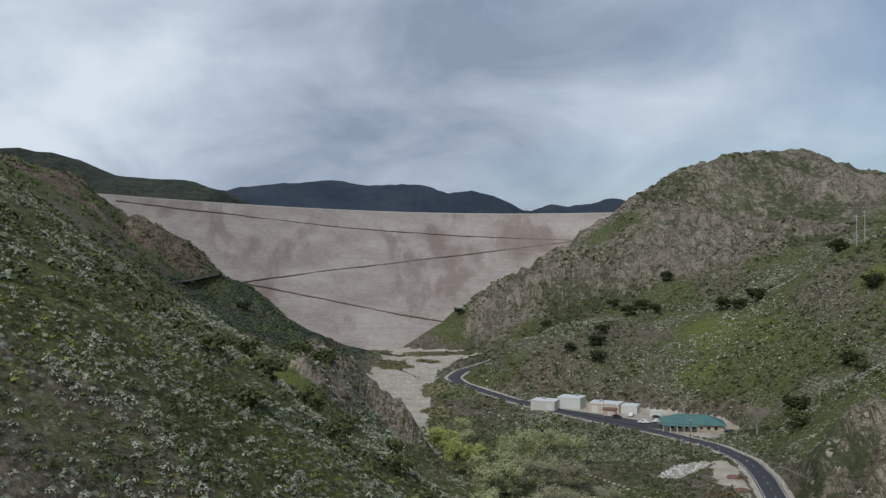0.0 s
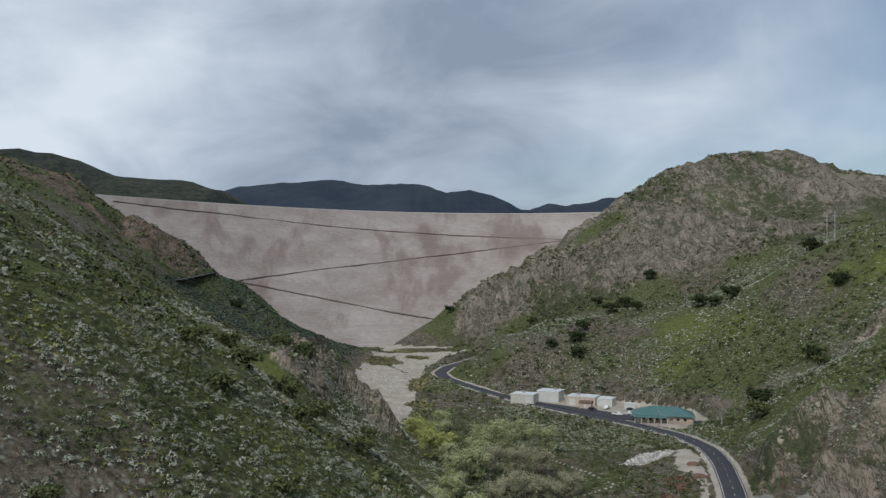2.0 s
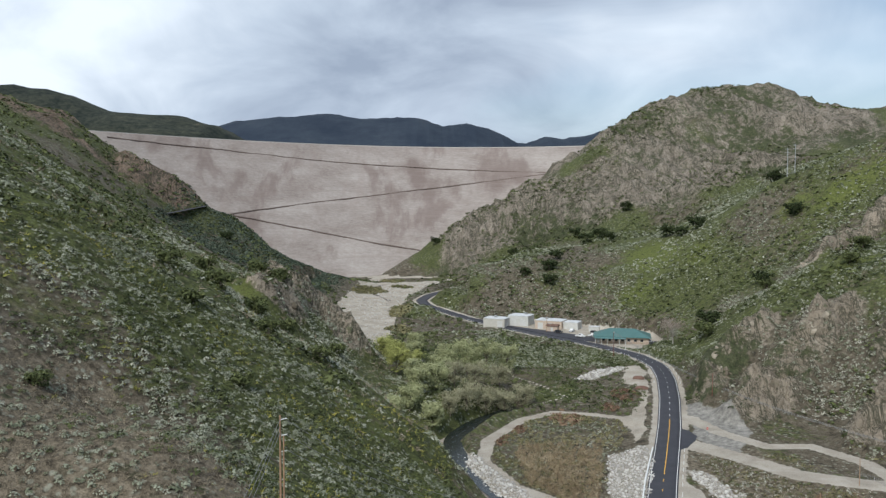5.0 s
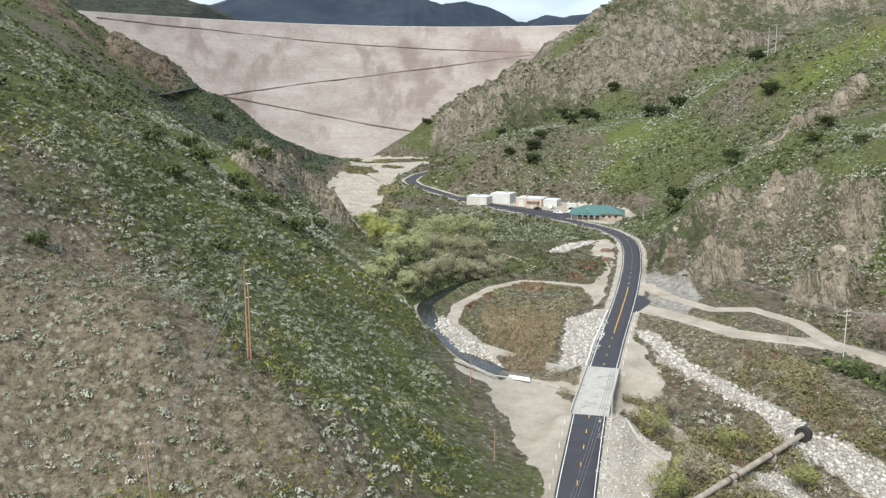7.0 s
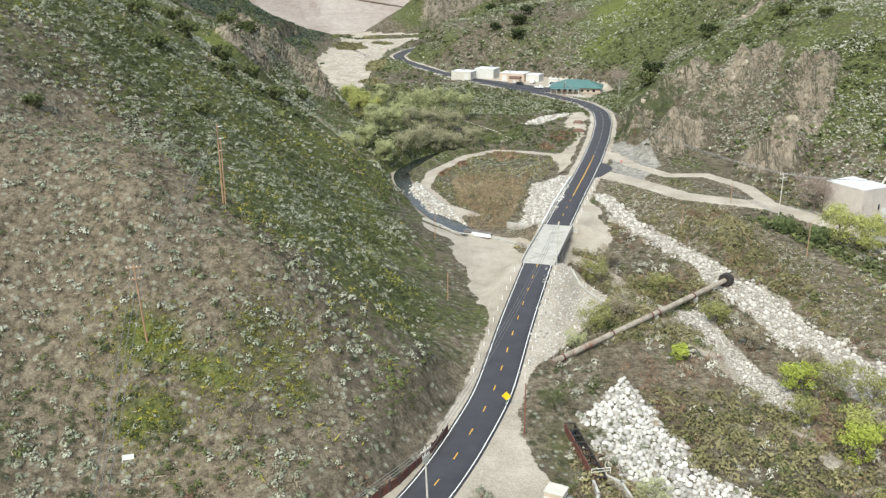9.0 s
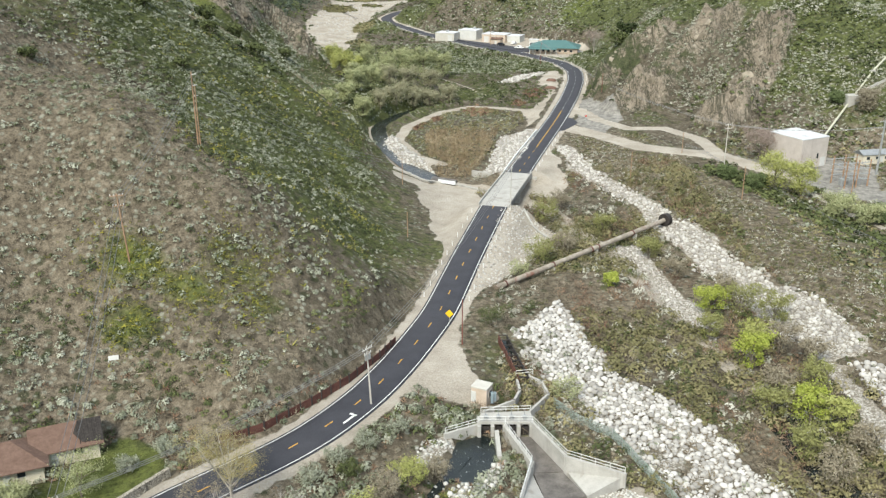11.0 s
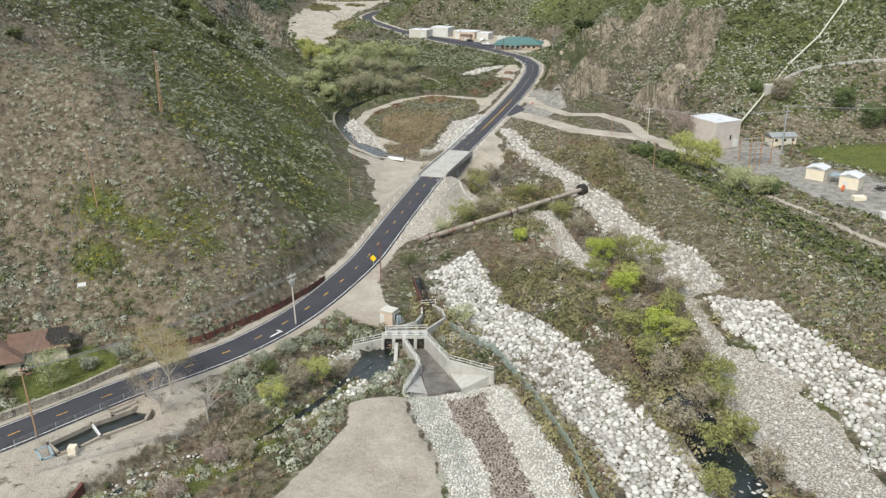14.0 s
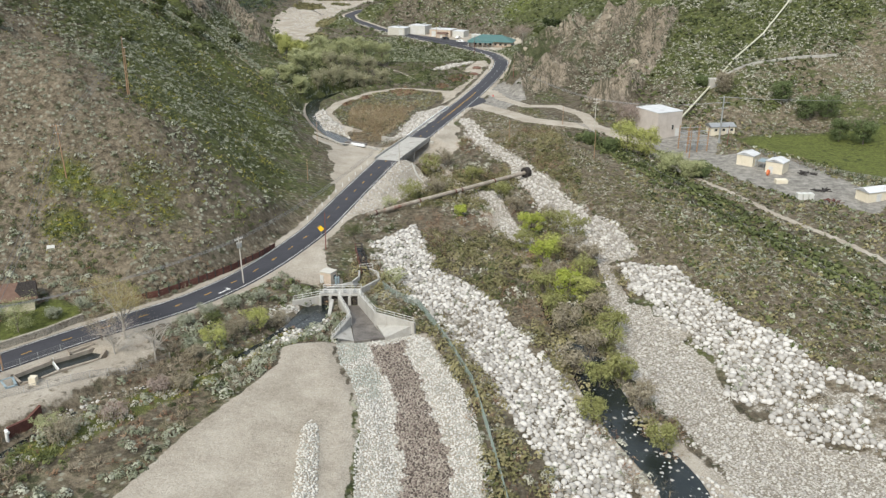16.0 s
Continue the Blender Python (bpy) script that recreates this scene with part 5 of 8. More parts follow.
HIGH = lambda seed: (lambda x, y, z: clumped(x, y, 12, seed, -0.2, 0.3) * hillside(x, y, z))
BANDS = lambda seed: (lambda x, y, z: smooth(fbm(x, y, 30, 3, seed), -0.1, 0.3) * hillside(x, y, z))
brush("sage_brush", MAT_SAGE, (-180, 205, 12, 430), 0.75, 0.66, 12, "pale grey-green sage brush on the upper slope", HIGH(211), 0.4)
brush("sage_brush", MAT_SAGE, (-185, 60, -85, 205), 0.6, 0.68, 14, "pale grey-green sage brush high on the slope", HIGH(212), 0.38)
brush("green_brush", MAT_BRUSH, (-185, 205, 12, 430), 0.17, 1.15, 18, "dark green shrubs in bands on the upper slope", BANDS(213), 0.36, seed=5)
brush("green_brush", MAT_BRUSH, (-185, 60, -85, 205), 0.16, 0.95, 12, "green brush high on the slope", BANDS(214), 0.44, seed=5)
brush("dry_brush", MAT_DRY, (-150, 205, 12, 400), 0.12, 0.7, 10, "brown dry brush on the upper slope", HIGH(224), 0.6, 0.9, 5, 0.35)
brush("sage_brush", MAT_SAGE, (70, 225, 300, 440), 0.6, 0.62, 12, "pale sage brush on the green slope", lambda x, y, z: clumped(x, y, 14, 215, -0.15, 0.3) * hillside(x, y, z) * (1 - 0.85 * crag_mask(x, y)), 0.38, seed=7)
brush("sage_brush", MAT_SAGE_PALE, (118, 222, 262, 345), 0.55, 0.6, 12, "pale grey sage in drifts on the lower slope", lambda x, y, z: clumped(x, y, 16, 227, -0.25, 0.2) * hillside(x, y, z) * (1 - 0.92 * spur_mask(x, y)), 0.36, 1.0, 50)
brush("green_brush", MAT_BRUSH, (70, 225, 300, 440), 0.26, 0.95, 8, "green brush on the green slope", lambda x, y, z: smooth(fbm(x, y, 40, 3, 216), -0.15, 0.3) * hillside(x, y, z) * (1 - 0.8 * crag_mask(x, y)), 0.54, seed=8)
brush("sage_brush", MAT_SAGE, (-40, 430, 300, 660), 0.26, 0.68, 6, "pale sage brush on the hill behind the buildings", lambda x, y, z: clumped(x, y, 25, 217, -0.35, 0.3), 0.68, seed=11)
brush("green_brush", MAT_BRUSH, (-200, 430, 330, 800), 0.075, 1.2, 7, "green brush on the hills before the dam", lambda x, y, z: smooth(fbm(x, y, 60, 3, 218), -0.25, 0.25) * (1 - 0.7 * crag_mask(x, y)), 0.55, seed=12)
brush("island_brush", MAT_OLIVE_BRUSH, (-75, 450, -5, 765), 0.5, 1.0, 8, "olive brush on islands in the cobble bed", lambda x, y, z: bed_islands(x, y), 0.5, 1.0, 41)
brush("spur_brush", MAT_SPUR_BRUSH, (-190, 545, -36, 790), 0.5, 1.0, 6, "dense blue-green brush on the spur before the dam", lambda x, y, z: hillside(x, y, z) * (1 - 0.8 * crag_mask(x, y)), 0.55, seed=15)
brush("green_brush", MAT_BRUSH, (0, 660, 480, 930), 0.085, 1.35, 7, "green brush in the gullies of the rocky hill", lambda x, y, z: smooth(fbm(x, y, 40, 4, 219), -0.1, 0.3), 0.55, seed=13)
brush("green_brush", MAT_BRUSH, (-360, 430, -60, 800), 0.05, 1.5, 7, "green brush on the cliffs beside the dam", lambda x, y, z: smooth(fbm(x, y, 40, 4, 220), -0.3, 0.3), 0.55, seed=14)


def levee_belt(x, y, z):
    d, _ = along(x, y, LEVEE[:9])
    return (1 - smooth(d, 14, 22)) * (inside(x, y, BOULDERS_EAST) < 0.5) * (inside(x, y, RIPRAP_LEVEE) < 0) * 0.95


LEVEE_BOX = (75, -15, 230, 250)
brush("levee_brush", MAT_LEVEE, LEVEE_BOX, 0.95, 0.46, 12, "low brown buckwheat brush on the levee", levee_belt, 0.42, 0.8, 21, 0.35)
brush("levee_brush", MAT_OLIVE_BRUSH, LEVEE_BOX, 0.45, 0.52, 12, "low olive brush on the levee", levee_belt, 0.32, 0.8, 24)
brush("levee_brush", MAT_BRUSH, LEVEE_BOX, 0.22, 0.56, 12, "low dark green brush on the levee", levee_belt, 0.32, 0.8, 22)
brush("levee_brush", MAT_SAGE_PALE, LEVEE_BOX, 0.62, 0.42, 16, "pale grey sage tufts on the levee", lambda x, y, z: levee_belt(x, y, z) * clumped(x, y, 10, 225, -0.45, 0.2), 0.27, 1.05, 23)


def flat_belt(x, y, z):
    floor = np.interp(y, [-200, 30, 270, 510, 800], [-3, 1.5, 7, 12, 18])
    d, _ = along(x, y, RIVER)
    return (1 - smooth(z - floor, 3, 7)) * np.where(y < 45, smooth(d, 2, 3.5), np.where(y > 195, smooth(d, 2, 4), 1.0)) * (inside(x, y, BOULDERS_WEST) < 0.5) * (inside(x, y, BOULDERS_EAST) < 0.5) * (inside(x, y, COBBLE_ISLAND) < 0) * (inside(x, y, RIPRAP_LEVEE) < 0)


def river_bed(size, seed, lo, hi):
    return lambda x, y, z: flat_belt(x, y, z) * smooth(fbm(x, y, size, 3, seed), lo, hi)


BED = (40, -12, 105, 215)
brush("riverside_brush", MAT_DRY, BED, 0.24, 1.0, 42, "brown leafless riverside brush", river_bed(18, 231, -0.35, 0.1), 0.34, 1.25, 31, 0.16)
brush("riverside_brush", MAT_RUST_BRUSH, BED, 0.30, 1.0, 38, "tan and rust-coloured riverside brush", river_bed(12, 234, -0.1, 0.25), 0.28, 1.2, 29, 0.25)
brush("riverside_brush", MAT_OLIVE_BRUSH, BED, 0.42, 1.15, 38, "olive riverside brush", river_bed(15, 232, -0.15, 0.2), 0.2, 1.2, 30)
brush("riverside_brush", MAT_SAGE_PALE, BED, 0.16, 0.8, 30, "pale grey-green riverside brush", river_bed(10, 236, -0.05, 0.3), 0.24, 1.1, 33)
brush("riverside_brush", MAT_BRUSH, BED, 0.12, 0.95, 40, "dark green riverside brush", river_bed(14, 233, 0.0, 0.3), 0.21, 1.1, 32)
GRASS_BANK = [(46, 72), (49, 58), (52, 53.5), (58, 50.5), (63, 44), (67.5, 28), (70.5, 2), (74, 2), (72, 28), (68, 46), (62, 60), (52, 69)]
for mat, per, tone_name in ((MAT_OLIVE_BRUSH, 0.9, "short olive grass and weeds on the bank beside the fence"), (MAT_SAGE_PALE, 0.5, "small pale tufts on the bank beside the fence"), (MAT_DRY, 0.7, "dry straw tufts on the bank beside the fence")):
    brush("bank_weeds", mat, (44, -5, 76, 74), per, 0.36, 14, tone_name, lambda x, y, z: inside(x, y, GRASS_BANK) > 0.2, 0.34, 0.8, 51)
brush("bank_brush", MAT_SAGE, (43, -12, 150, 118), 0.16, 0.55, 18, "grey-green brush between the boulders", lambda x, y, z: ((inside(x, y, BOULDERS_WEST) > 0.3) | (inside(x, y, BOULDERS_EAST) > 0.3)) * clumped(x, y, 7, 236, 0.0, 0.3), 0.32, 1.1, 42)
brush("bank_brush", MAT_DRY, (43, -12, 150, 118), 0.22, 0.6, 18, "brown twiggy brush between the boulders", lambda x, y, z: ((inside(x, y, BOULDERS_WEST) > 0.3) | (inside(x, y, BOULDERS_EAST) > 0.3)) * clumped(x, y, 7, 237, 0.0, 0.3), 0.5, 1.1, 43, 0.3)
brush("flat_brush", MAT_SAGE, (20, 380, 110, 480), 0.6, 0.62, 10, "grey-green sage flat between road and river", flat_belt, 0.4, 0.8, 33)
brush("flat_brush", MAT_BRUSH, (-60, 300, 110, 480), 0.22, 0.9, 12, "dark green brush on the valley flat", flat_belt, 0.36, 0.8, 34)
CREEKSIDE = (-40, -12, 48, 78)


def creek_belt(size, seed, lo, hi):
    return lambda x, y, z: flat_belt(x, y, z) * clumped(x, y, size, seed, lo, hi)


brush("creek_brush", MAT_SAGE, CREEKSIDE, 0.6, 0.8, 44, "pale sage mounds between creek, road and gravel pad", creek_belt(8, 238, -0.1, 0.25), 0.23, 1.0, 36)
brush("creek_brush", MAT_BRUSH, CREEKSIDE, 0.32, 0.75, 40, "green brush between the creek and the road", creek_belt(9, 239, -0.1, 0.25), 0.23, 1.0, 35)
brush("creek_brush", MAT_DRY, CREEKSIDE, 0.6, 0.8, 36, "brown twiggy brush along the creek", creek_belt(9, 240, -0.15, 0.2), 0.45, 1.2, 44, 0.2)
brush("creek_brush", MAT_RUST_BRUSH, CREEKSIDE, 0.14, 0.55, 26, "rusty dry weeds along the creek", flat_belt, 0.42, 0.9, 45, 0.4)
brush("creek_grass", MAT_LUSH, (-10, -12, 48, 60), 1.2, 0.45, 12, "fresh green grass along the creek bank", lambda x, y, z: flat_belt(x, y, z) * (1 - smooth(along(x, y, CREEK_BANK)[0], 3, 6)), 0.5, 0.8, 47, 0.3)
brush("creek_brush", MAT_SAGE_PALE, (-10, -12, 48, 60), 0.8, 0.55, 30, "pale sage in a row along the gravel pad", lambda x, y, z: flat_belt(x, y, z) * (1 - smooth(along(x, y, CREEK_BANK)[0], 2.5, 4.5)) * clumped(x, y, 5, 245, -0.2, 0.2), 0.25, 1.0, 52)
brush("flat_brush", MAT_OLIVE_BRUSH, (120, 20, 260, 260), 0.16, 0.8, 10, "olive brush behind the levee", flat_belt, 0.42, 0.8, 46)
brush("flat_brush", MAT_SAGE, (120, 20, 260, 260), 0.16, 0.7, 10, "sage brush behind the levee", flat_belt, 0.4, 0.8, 37)
def gully_belt(x, y, z):
    d, _ = along(x, y, [(116, 206), (127, 176), (136, 150), (146, 120), (152, 90), (165, 50)])
    return 1 - smooth(d, 3.5, 8)


brush("gully_brush", MAT_BRUSH, (105, 40, 180, 215), 0.4, 1.0, 14, "dark green brush in the gully behind the levee", gully_belt, 0.42, 1.1, 48)
brush("flat_brush", MAT_BRUSH, (120, 20, 260, 260), 0.10, 0.9, 10, "dark brush behind the levee", flat_belt, 0.42, 0.8, 38)
def red_patches(x, y, z):
    m = np.zeros(len(x))
    for bx, by, r in ((44, 300, 7), (19, 275, 5), (70, 326, 6), (26, 288, 5), (62, 312, 4)):
        m = np.maximum(m, 1 - smooth(np.hypot(x - bx, (y - by) * 0.6), r * 0.5, r))
    return m


brush("red_brush", MAT_RUST_BRUSH, (10, 265, 80, 335), 0.9, 0.7, 16, "rust-red dry brush beside the track", red_patches, 0.4, 1.0, 49)
LOOP_RING = [p[:2] for p in LOOP_WEST] + [(33, 212), (42, 217), (52, 250), (60, 280)]
REEDS = [(23, 262), (41, 292), (52, 276), (46, 240), (38, 212), (29, 210), (24, 232)]
brush("reeds", MAT_REED, (15, 205, 62, 305), 1.5, 0.65, 24, "tan dry reeds inside the track loop", lambda x, y, z: (inside(x, y, REEDS) > 0) * smooth(272 - y + 14 * fbm(x, y, 9, 2, 241), -8, 12), 0.42, 2.4, 39, 0.28)
brush("loop_brush", MAT_OLIVE_BRUSH, (15, 205, 66, 310), 0.6, 0.6, 14, "olive weeds inside the track loop", lambda x, y, z: (inside(x, y, LOOP_RING) > 0) * smooth(fbm(x, y, 12, 3, 243), -0.3, 0.2), 0.36, 0.9, 40)
brush("loop_brush", MAT_SAGE, (15, 205, 66, 310), 0.3, 0.5, 14, "grey-green weeds inside the track loop", lambda x, y, z: (inside(x, y, LOOP_RING) > 0) * 0.8, 0.34, 0.9, 41)

# ---- builders ----
def box(bm, x0, y0, z0, x1, y1, z1, bevel=0.0):
    r = bmesh.ops.create_cube(bm, size=1.0, matrix=Matrix.LocRotScale(Vector(((x0 + x1) / 2, (y0 + y1) / 2, (z0 + z1) / 2)), None, Vector((x1 - x0, y1 - y0, z1 - z0))))
    if bevel:
        bmesh.ops.bevel(bm, geom=list({e for v in r["verts"] for e in v.link_edges}), offset=bevel, segments=1, affect="EDGES")
    return bm


def tube(bm, a, b, r0, r1=None, seg=8):
    a, b = Vector(a), Vector(b)
    q = (b - a).to_track_quat("Z", "Y").to_matrix().to_4x4()
    bmesh.ops.create_cone(bm, cap_ends=True, segments=seg, radius1=r0, radius2=r0 if r1 is None else r1, depth=(b - a).length, matrix=Matrix.Translation((a + b) / 2) @ q)
    return bm


def prism(bm, ring, z0, z1):
    """An upright block over a plan polygon; z0 and z1 may be lists, one value a corner."""
    lo = z0 if isinstance(z0, (list, tuple)) else [z0] * len(ring)
    hi = z1 if isinstance(z1, (list, tuple)) else [z1] * len(ring)
    a = [bm.verts.new((p[0], p[1], z)) for p, z in zip(ring, lo)]
    b = [bm.verts.new((p[0], p[1], z)) for p, z in zip(ring, hi)]
    n = len(ring)
    bm.faces.new(b)
    bm.faces.new(a[::-1])
    for k in range(n):
        bm.faces.new((a[k], a[(k + 1) % n], b[(k + 1) % n], b[k]))
    bmesh.ops.recalc_face_normals(bm, faces=bm.faces)
    return bm


def wall_strip(bm, line, thick, base, tops):
    """A wall along a plan line with its foot at base and its top at tops, one value a corner."""
    for (p, q), (h0, h1) in zip(zip(line[:-1], line[1:]), zip(tops[:-1], tops[1:])):
        d = Vector((q[0] - p[0], q[1] - p[1])).normalized() * (thick / 2)
        n = Vector((-d.y, d.x))
        ring = [(p[0] + n.x - d.x, p[1] + n.y - d.y), (p[0] - n.x - d.x, p[1] - n.y - d.y), (q[0] - n.x + d.x, q[1] - n.y + d.y), (q[0] + n.x + d.x, q[1] + n.y + d.y)]
        prism(bm, ring, base, [h0, h0, h1, h1])
    return bm


def gz(x, y):
    return float(bilinear(x, y))


MAT_CONCRETE = mottled("concrete", (0.34, 0.328, 0.298), (0.50, 0.484, 0.45), 0.5, 6.0, 0.9, 0.3, 0.05, stain=(0.27, 0.25, 0.22))
MAT_CONCRETE_OLD = mottled("old_concrete", (0.24, 0.205, 0.165), (0.42, 0.37, 0.31), 0.7, 7.0, 0.95, 0.4, 0.05, stain=(0.17, 0.145, 0.115))
MAT_CONCRETE_WET = mottled("wet_concrete", (0.06, 0.052, 0.046), (0.22, 0.20, 0.18), 0.45, 5.0, 0.5, 0.2, 0.03)
MAT_PALE_WALL = mottled("pale_block_wall", (0.46, 0.44, 0.39), (0.58, 0.56, 0.51), 0.7, 9.0, 0.85, 0.15, 0.03)
MAT_PINK_WALL = mottled("powerhouse_render", (0.43, 0.385, 0.345), (0.56, 0.51, 0.465), 0.5, 7.0, 0.85, 0.15, 0.03, stain=(0.36, 0.30, 0.26))
MAT_WHITE_WALL = mottled("white_metal_wall", (0.50, 0.50, 0.47), (0.62, 0.62, 0.59), 0.5, 9.0, 0.6, 0.1, 0.02)
MAT_CREAM = mottled("cream_render", (0.60, 0.54, 0.42), (0.72, 0.66, 0.54), 0.6, 8.0, 0.85, 0.2, 0.03, stain=(0.40, 0.34, 0.26))
MAT_BEIGE = mottled("beige_render", (0.46, 0.37, 0.29), (0.60, 0.50, 0.41), 0.6, 8.0, 0.85, 0.2, 0.03)
MAT_STONEWORK = mottled("stone_facing", (0.26, 0.20, 0.15), (0.52, 0.44, 0.36), 2.2, 9.0, 0.9, 0.5, 0.06)
MAT_TEAL_ROOF = mottled("teal_metal_roof", (0.060, 0.135, 0.130), (0.090, 0.185, 0.175), 0.4, 6.0, 0.45, 0.1, 0.02)
MAT_WHITE_ROOF = mottled("white_roof", (0.52, 0.53, 0.54), (0.68, 0.69, 0.70), 0.35, 6.0, 0.6, 0.1, 0.02, stain=(0.42, 0.42, 0.42))
MAT_BROWN_ROOF = mottled("brown_shingles", (0.115, 0.070, 0.052), (0.20, 0.130, 0.100), 1.2, 12.0, 0.95, 0.6, 0.06)
MAT_CHAR = mottled("charred_wood", (0.012, 0.011, 0.010), (0.07, 0.06, 0.055), 2.5, 14.0, 0.95, 0.6, 0.06)
MAT_GLASS = mottled("dark_window_glass", (0.015, 0.018, 0.022), (0.035, 0.04, 0.046), 0.5, 3.0, 0.12, 0.0, 0.01)
MAT_DOOR = mottled("pale_door", (0.52, 0.52, 0.50), (0.62, 0.62, 0.60), 0.8, 8.0, 0.6, 0.1, 0.02)
MAT_GREY_METAL = mottled("galvanised_steel", (0.32, 0.33, 0.33), (0.50, 0.51, 0.51), 1.5, 12.0, 0.5, 0.1, 0.02, 0.5)
MAT_BLUE_METAL = mottled("blue_grey_paint", (0.20, 0.26, 0.29), (0.32, 0.39, 0.42), 1.2, 10.0, 0.55, 0.1, 0.02)
MAT_RUST = mottled("rusted_steel", (0.075, 0.032, 0.026), (0.17, 0.075, 0.058), 0.8, 9.0, 0.9, 0.3, 0.04)
MAT_DARK_STEEL = mottled("dark_steel", (0.022, 0.020, 0.019), (0.06, 0.052, 0.048), 1.2, 9.0, 0.7, 0.2, 0.03)
MAT_POLE = mottled("weathered_pole_wood", (0.27, 0.165, 0.10), (0.42, 0.28, 0.18), 0.8, 14.0, 0.95, 0.4, 0.03)
MAT_POLE_PALE = mottled("grey_pole_wood", (0.46, 0.43, 0.38), (0.60, 0.57, 0.52), 0.8, 14.0, 0.95, 0.4, 0.03)
MAT_POLE_RED = mottled("red_brown_pole", (0.15, 0.055, 0.045), (0.23, 0.09, 0.07), 0.8, 14.0, 0.9, 0.3, 0.03)
MAT_PORCELAIN = mottled("insulator_porcelain", (0.60, 0.60, 0.58), (0.74, 0.74, 0.72), 3.0, 14.0, 0.3, 0.0, 0.01)
MAT_WHITE_PAINT = mottled("white_road_paint", (0.66, 0.66, 0.64), (0.80, 0.80, 0.78), 1.0, 12.0, 0.7, 0.1, 0.01)
MAT_YELLOW_PAINT = mottled("yellow_road_paint", (0.66, 0.36, 0.05), (0.78, 0.45, 0.08), 1.0, 12.0, 0.7, 0.1, 0.01)
MAT_SIGN_YELLOW = mottled("yellow_sign", (0.80, 0.48, 0.02), (0.86, 0.54, 0.03), 1.0, 6.0, 0.4, 0.0, 0.01)
MAT_PIPE = mottled("mossy_steel_pipe", (0.20, 0.17, 0.13), (0.44, 0.39, 0.33), 0.6, 6.0, 0.75, 0.2, 0.04, stain=(0.22, 0.09, 0.06))
MAT_MESH = mottled("green_fence_mesh", (0.20, 0.25, 0.22), (0.30, 0.36, 0.32), 0.8, 10.0, 0.8, 0.1, 0.02)
MAT_WIRE = mottled("wire", (0.16, 0.16, 0.16), (0.24, 0.24, 0.24), 1.0, 5.0, 0.6, 0.0, 0.01)
MAT_TYRE = mottled("tyre_rubber", (0.015, 0.015, 0.015), (0.03, 0.03, 0.03), 3.0, 20.0, 0.9, 0.1, 0.01)
MAT_CAR_WHITE = mottled("white_car_paint", (0.72, 0.72, 0.72), (0.80, 0.80, 0.80), 0.5, 5.0, 0.25, 0.0, 0.01)
MAT_CAR_DARK = mottled("dark_car_paint", (0.02, 0.022, 0.026), (0.04, 0.042, 0.048), 0.5, 5.0, 0.25, 0.0, 0.01)
MAT_RED_EARTH = mottled("red_earth", (0.12, 0.070, 0.052), (0.21, 0.125, 0.095), 0.8, 8.0, 0.95, 0.5, 0.08)
fs = Mat("fieldstone_wall", 0.95, 0.0, 0.15)
fs.color(fs.mix(fs.span(fs.cells(2.4, "Distance", "DISTANCE_TO_EDGE"), 0.03, 0.10, 1.0, 0.0), fs.ramp(fs.math("ADD", fs.math("MULTIPLY", fs.cells(2.4), 0.6), fs.math("MULTIPLY", fs.noise(5, 5, 0.7), 0.5)), (0.25, (0.22, 0.195, 0.155)), (0.55, (0.42, 0.385, 0.32)), (0.8, (0.56, 0.52, 0.44))), (0.13, 0.11, 0.085)))
fs.bump(fs.cells(2.4), 0.8, 0.12)
MAT_FIELDSTONE = fs.m

# ---- road paint ----
def painted(name, offs, width, lift, material, label, dash=None, lo=0, hi=None):
    q, n = ROAD_Q[lo:hi], ROAD_N[lo:hi]
    side = np.stack([np.column_stack([q[:, :2] + n * (offs + s * width / 2), q[:, 2] + lift]) for s in (-1, 1)], 1)
    faces = []
    for k in range(len(q) - 1):
        if dash is None or (k % dash[1]) < dash[0]:
            faces.append((2 * k, 2 * k + 1, 2 * k + 3, 2 * k + 2))
    me = mesh_from(name, side.reshape(-1, 3), np.array(faces))
    me.materials.append(material)
    ob = tagged(new(name, me), label)
    ob.parent = road
    return ob


def road_index(y):
    return int(np.argmin(np.abs(ROAD_Q[:, 1] - y)))


painted("edge_line", -3.45, 0.16, 0.035, MAT_WHITE_PAINT, "white edge line", hi=road_index(560))
painted("edge_line", 3.45, 0.16, 0.035, MAT_WHITE_PAINT, "white edge line", hi=road_index(560))
painted("centre_dash", 0.0, 0.17, 0.062, MAT_YELLOW_PAINT, "dashed yellow centre line", (1, 4), 0, road_index(236))
painted("centre_line", 0.0, 0.24, 0.062, MAT_YELLOW_PAINT, "solid yellow centre line", None, road_index(236), road_index(292))
painted("lane_dash", 0.0, 0.16, 0.062, MAT_WHITE_PAINT, "dashed pale centre line", (1, 4), road_index(294), road_index(400))

arrow = bmesh.new()
k = road_index(67)
c, dn = Vector((*ROAD_Q[k, :2], ROAD_Q[k, 2] + 0.07)), Vector((*ROAD_N[k], 0))
ahead = Vector((-dn.y, dn.x, 0))
for pts in (((-1.6, -0.2), (1.6, -0.2), (1.6, 0.2), (-1.6, 0.2)), ((1.2, -1.0), (1.7, -1.0), (1.7, 0.4), (1.2, 0.4))):
    arrow.faces.new([arrow.verts.new(c + dn * 1.9 + ahead * u + dn * w) for u, w in pts])
part("arrow_marking", arrow, MAT_WHITE_PAINT, road, "white painted turn arrow")

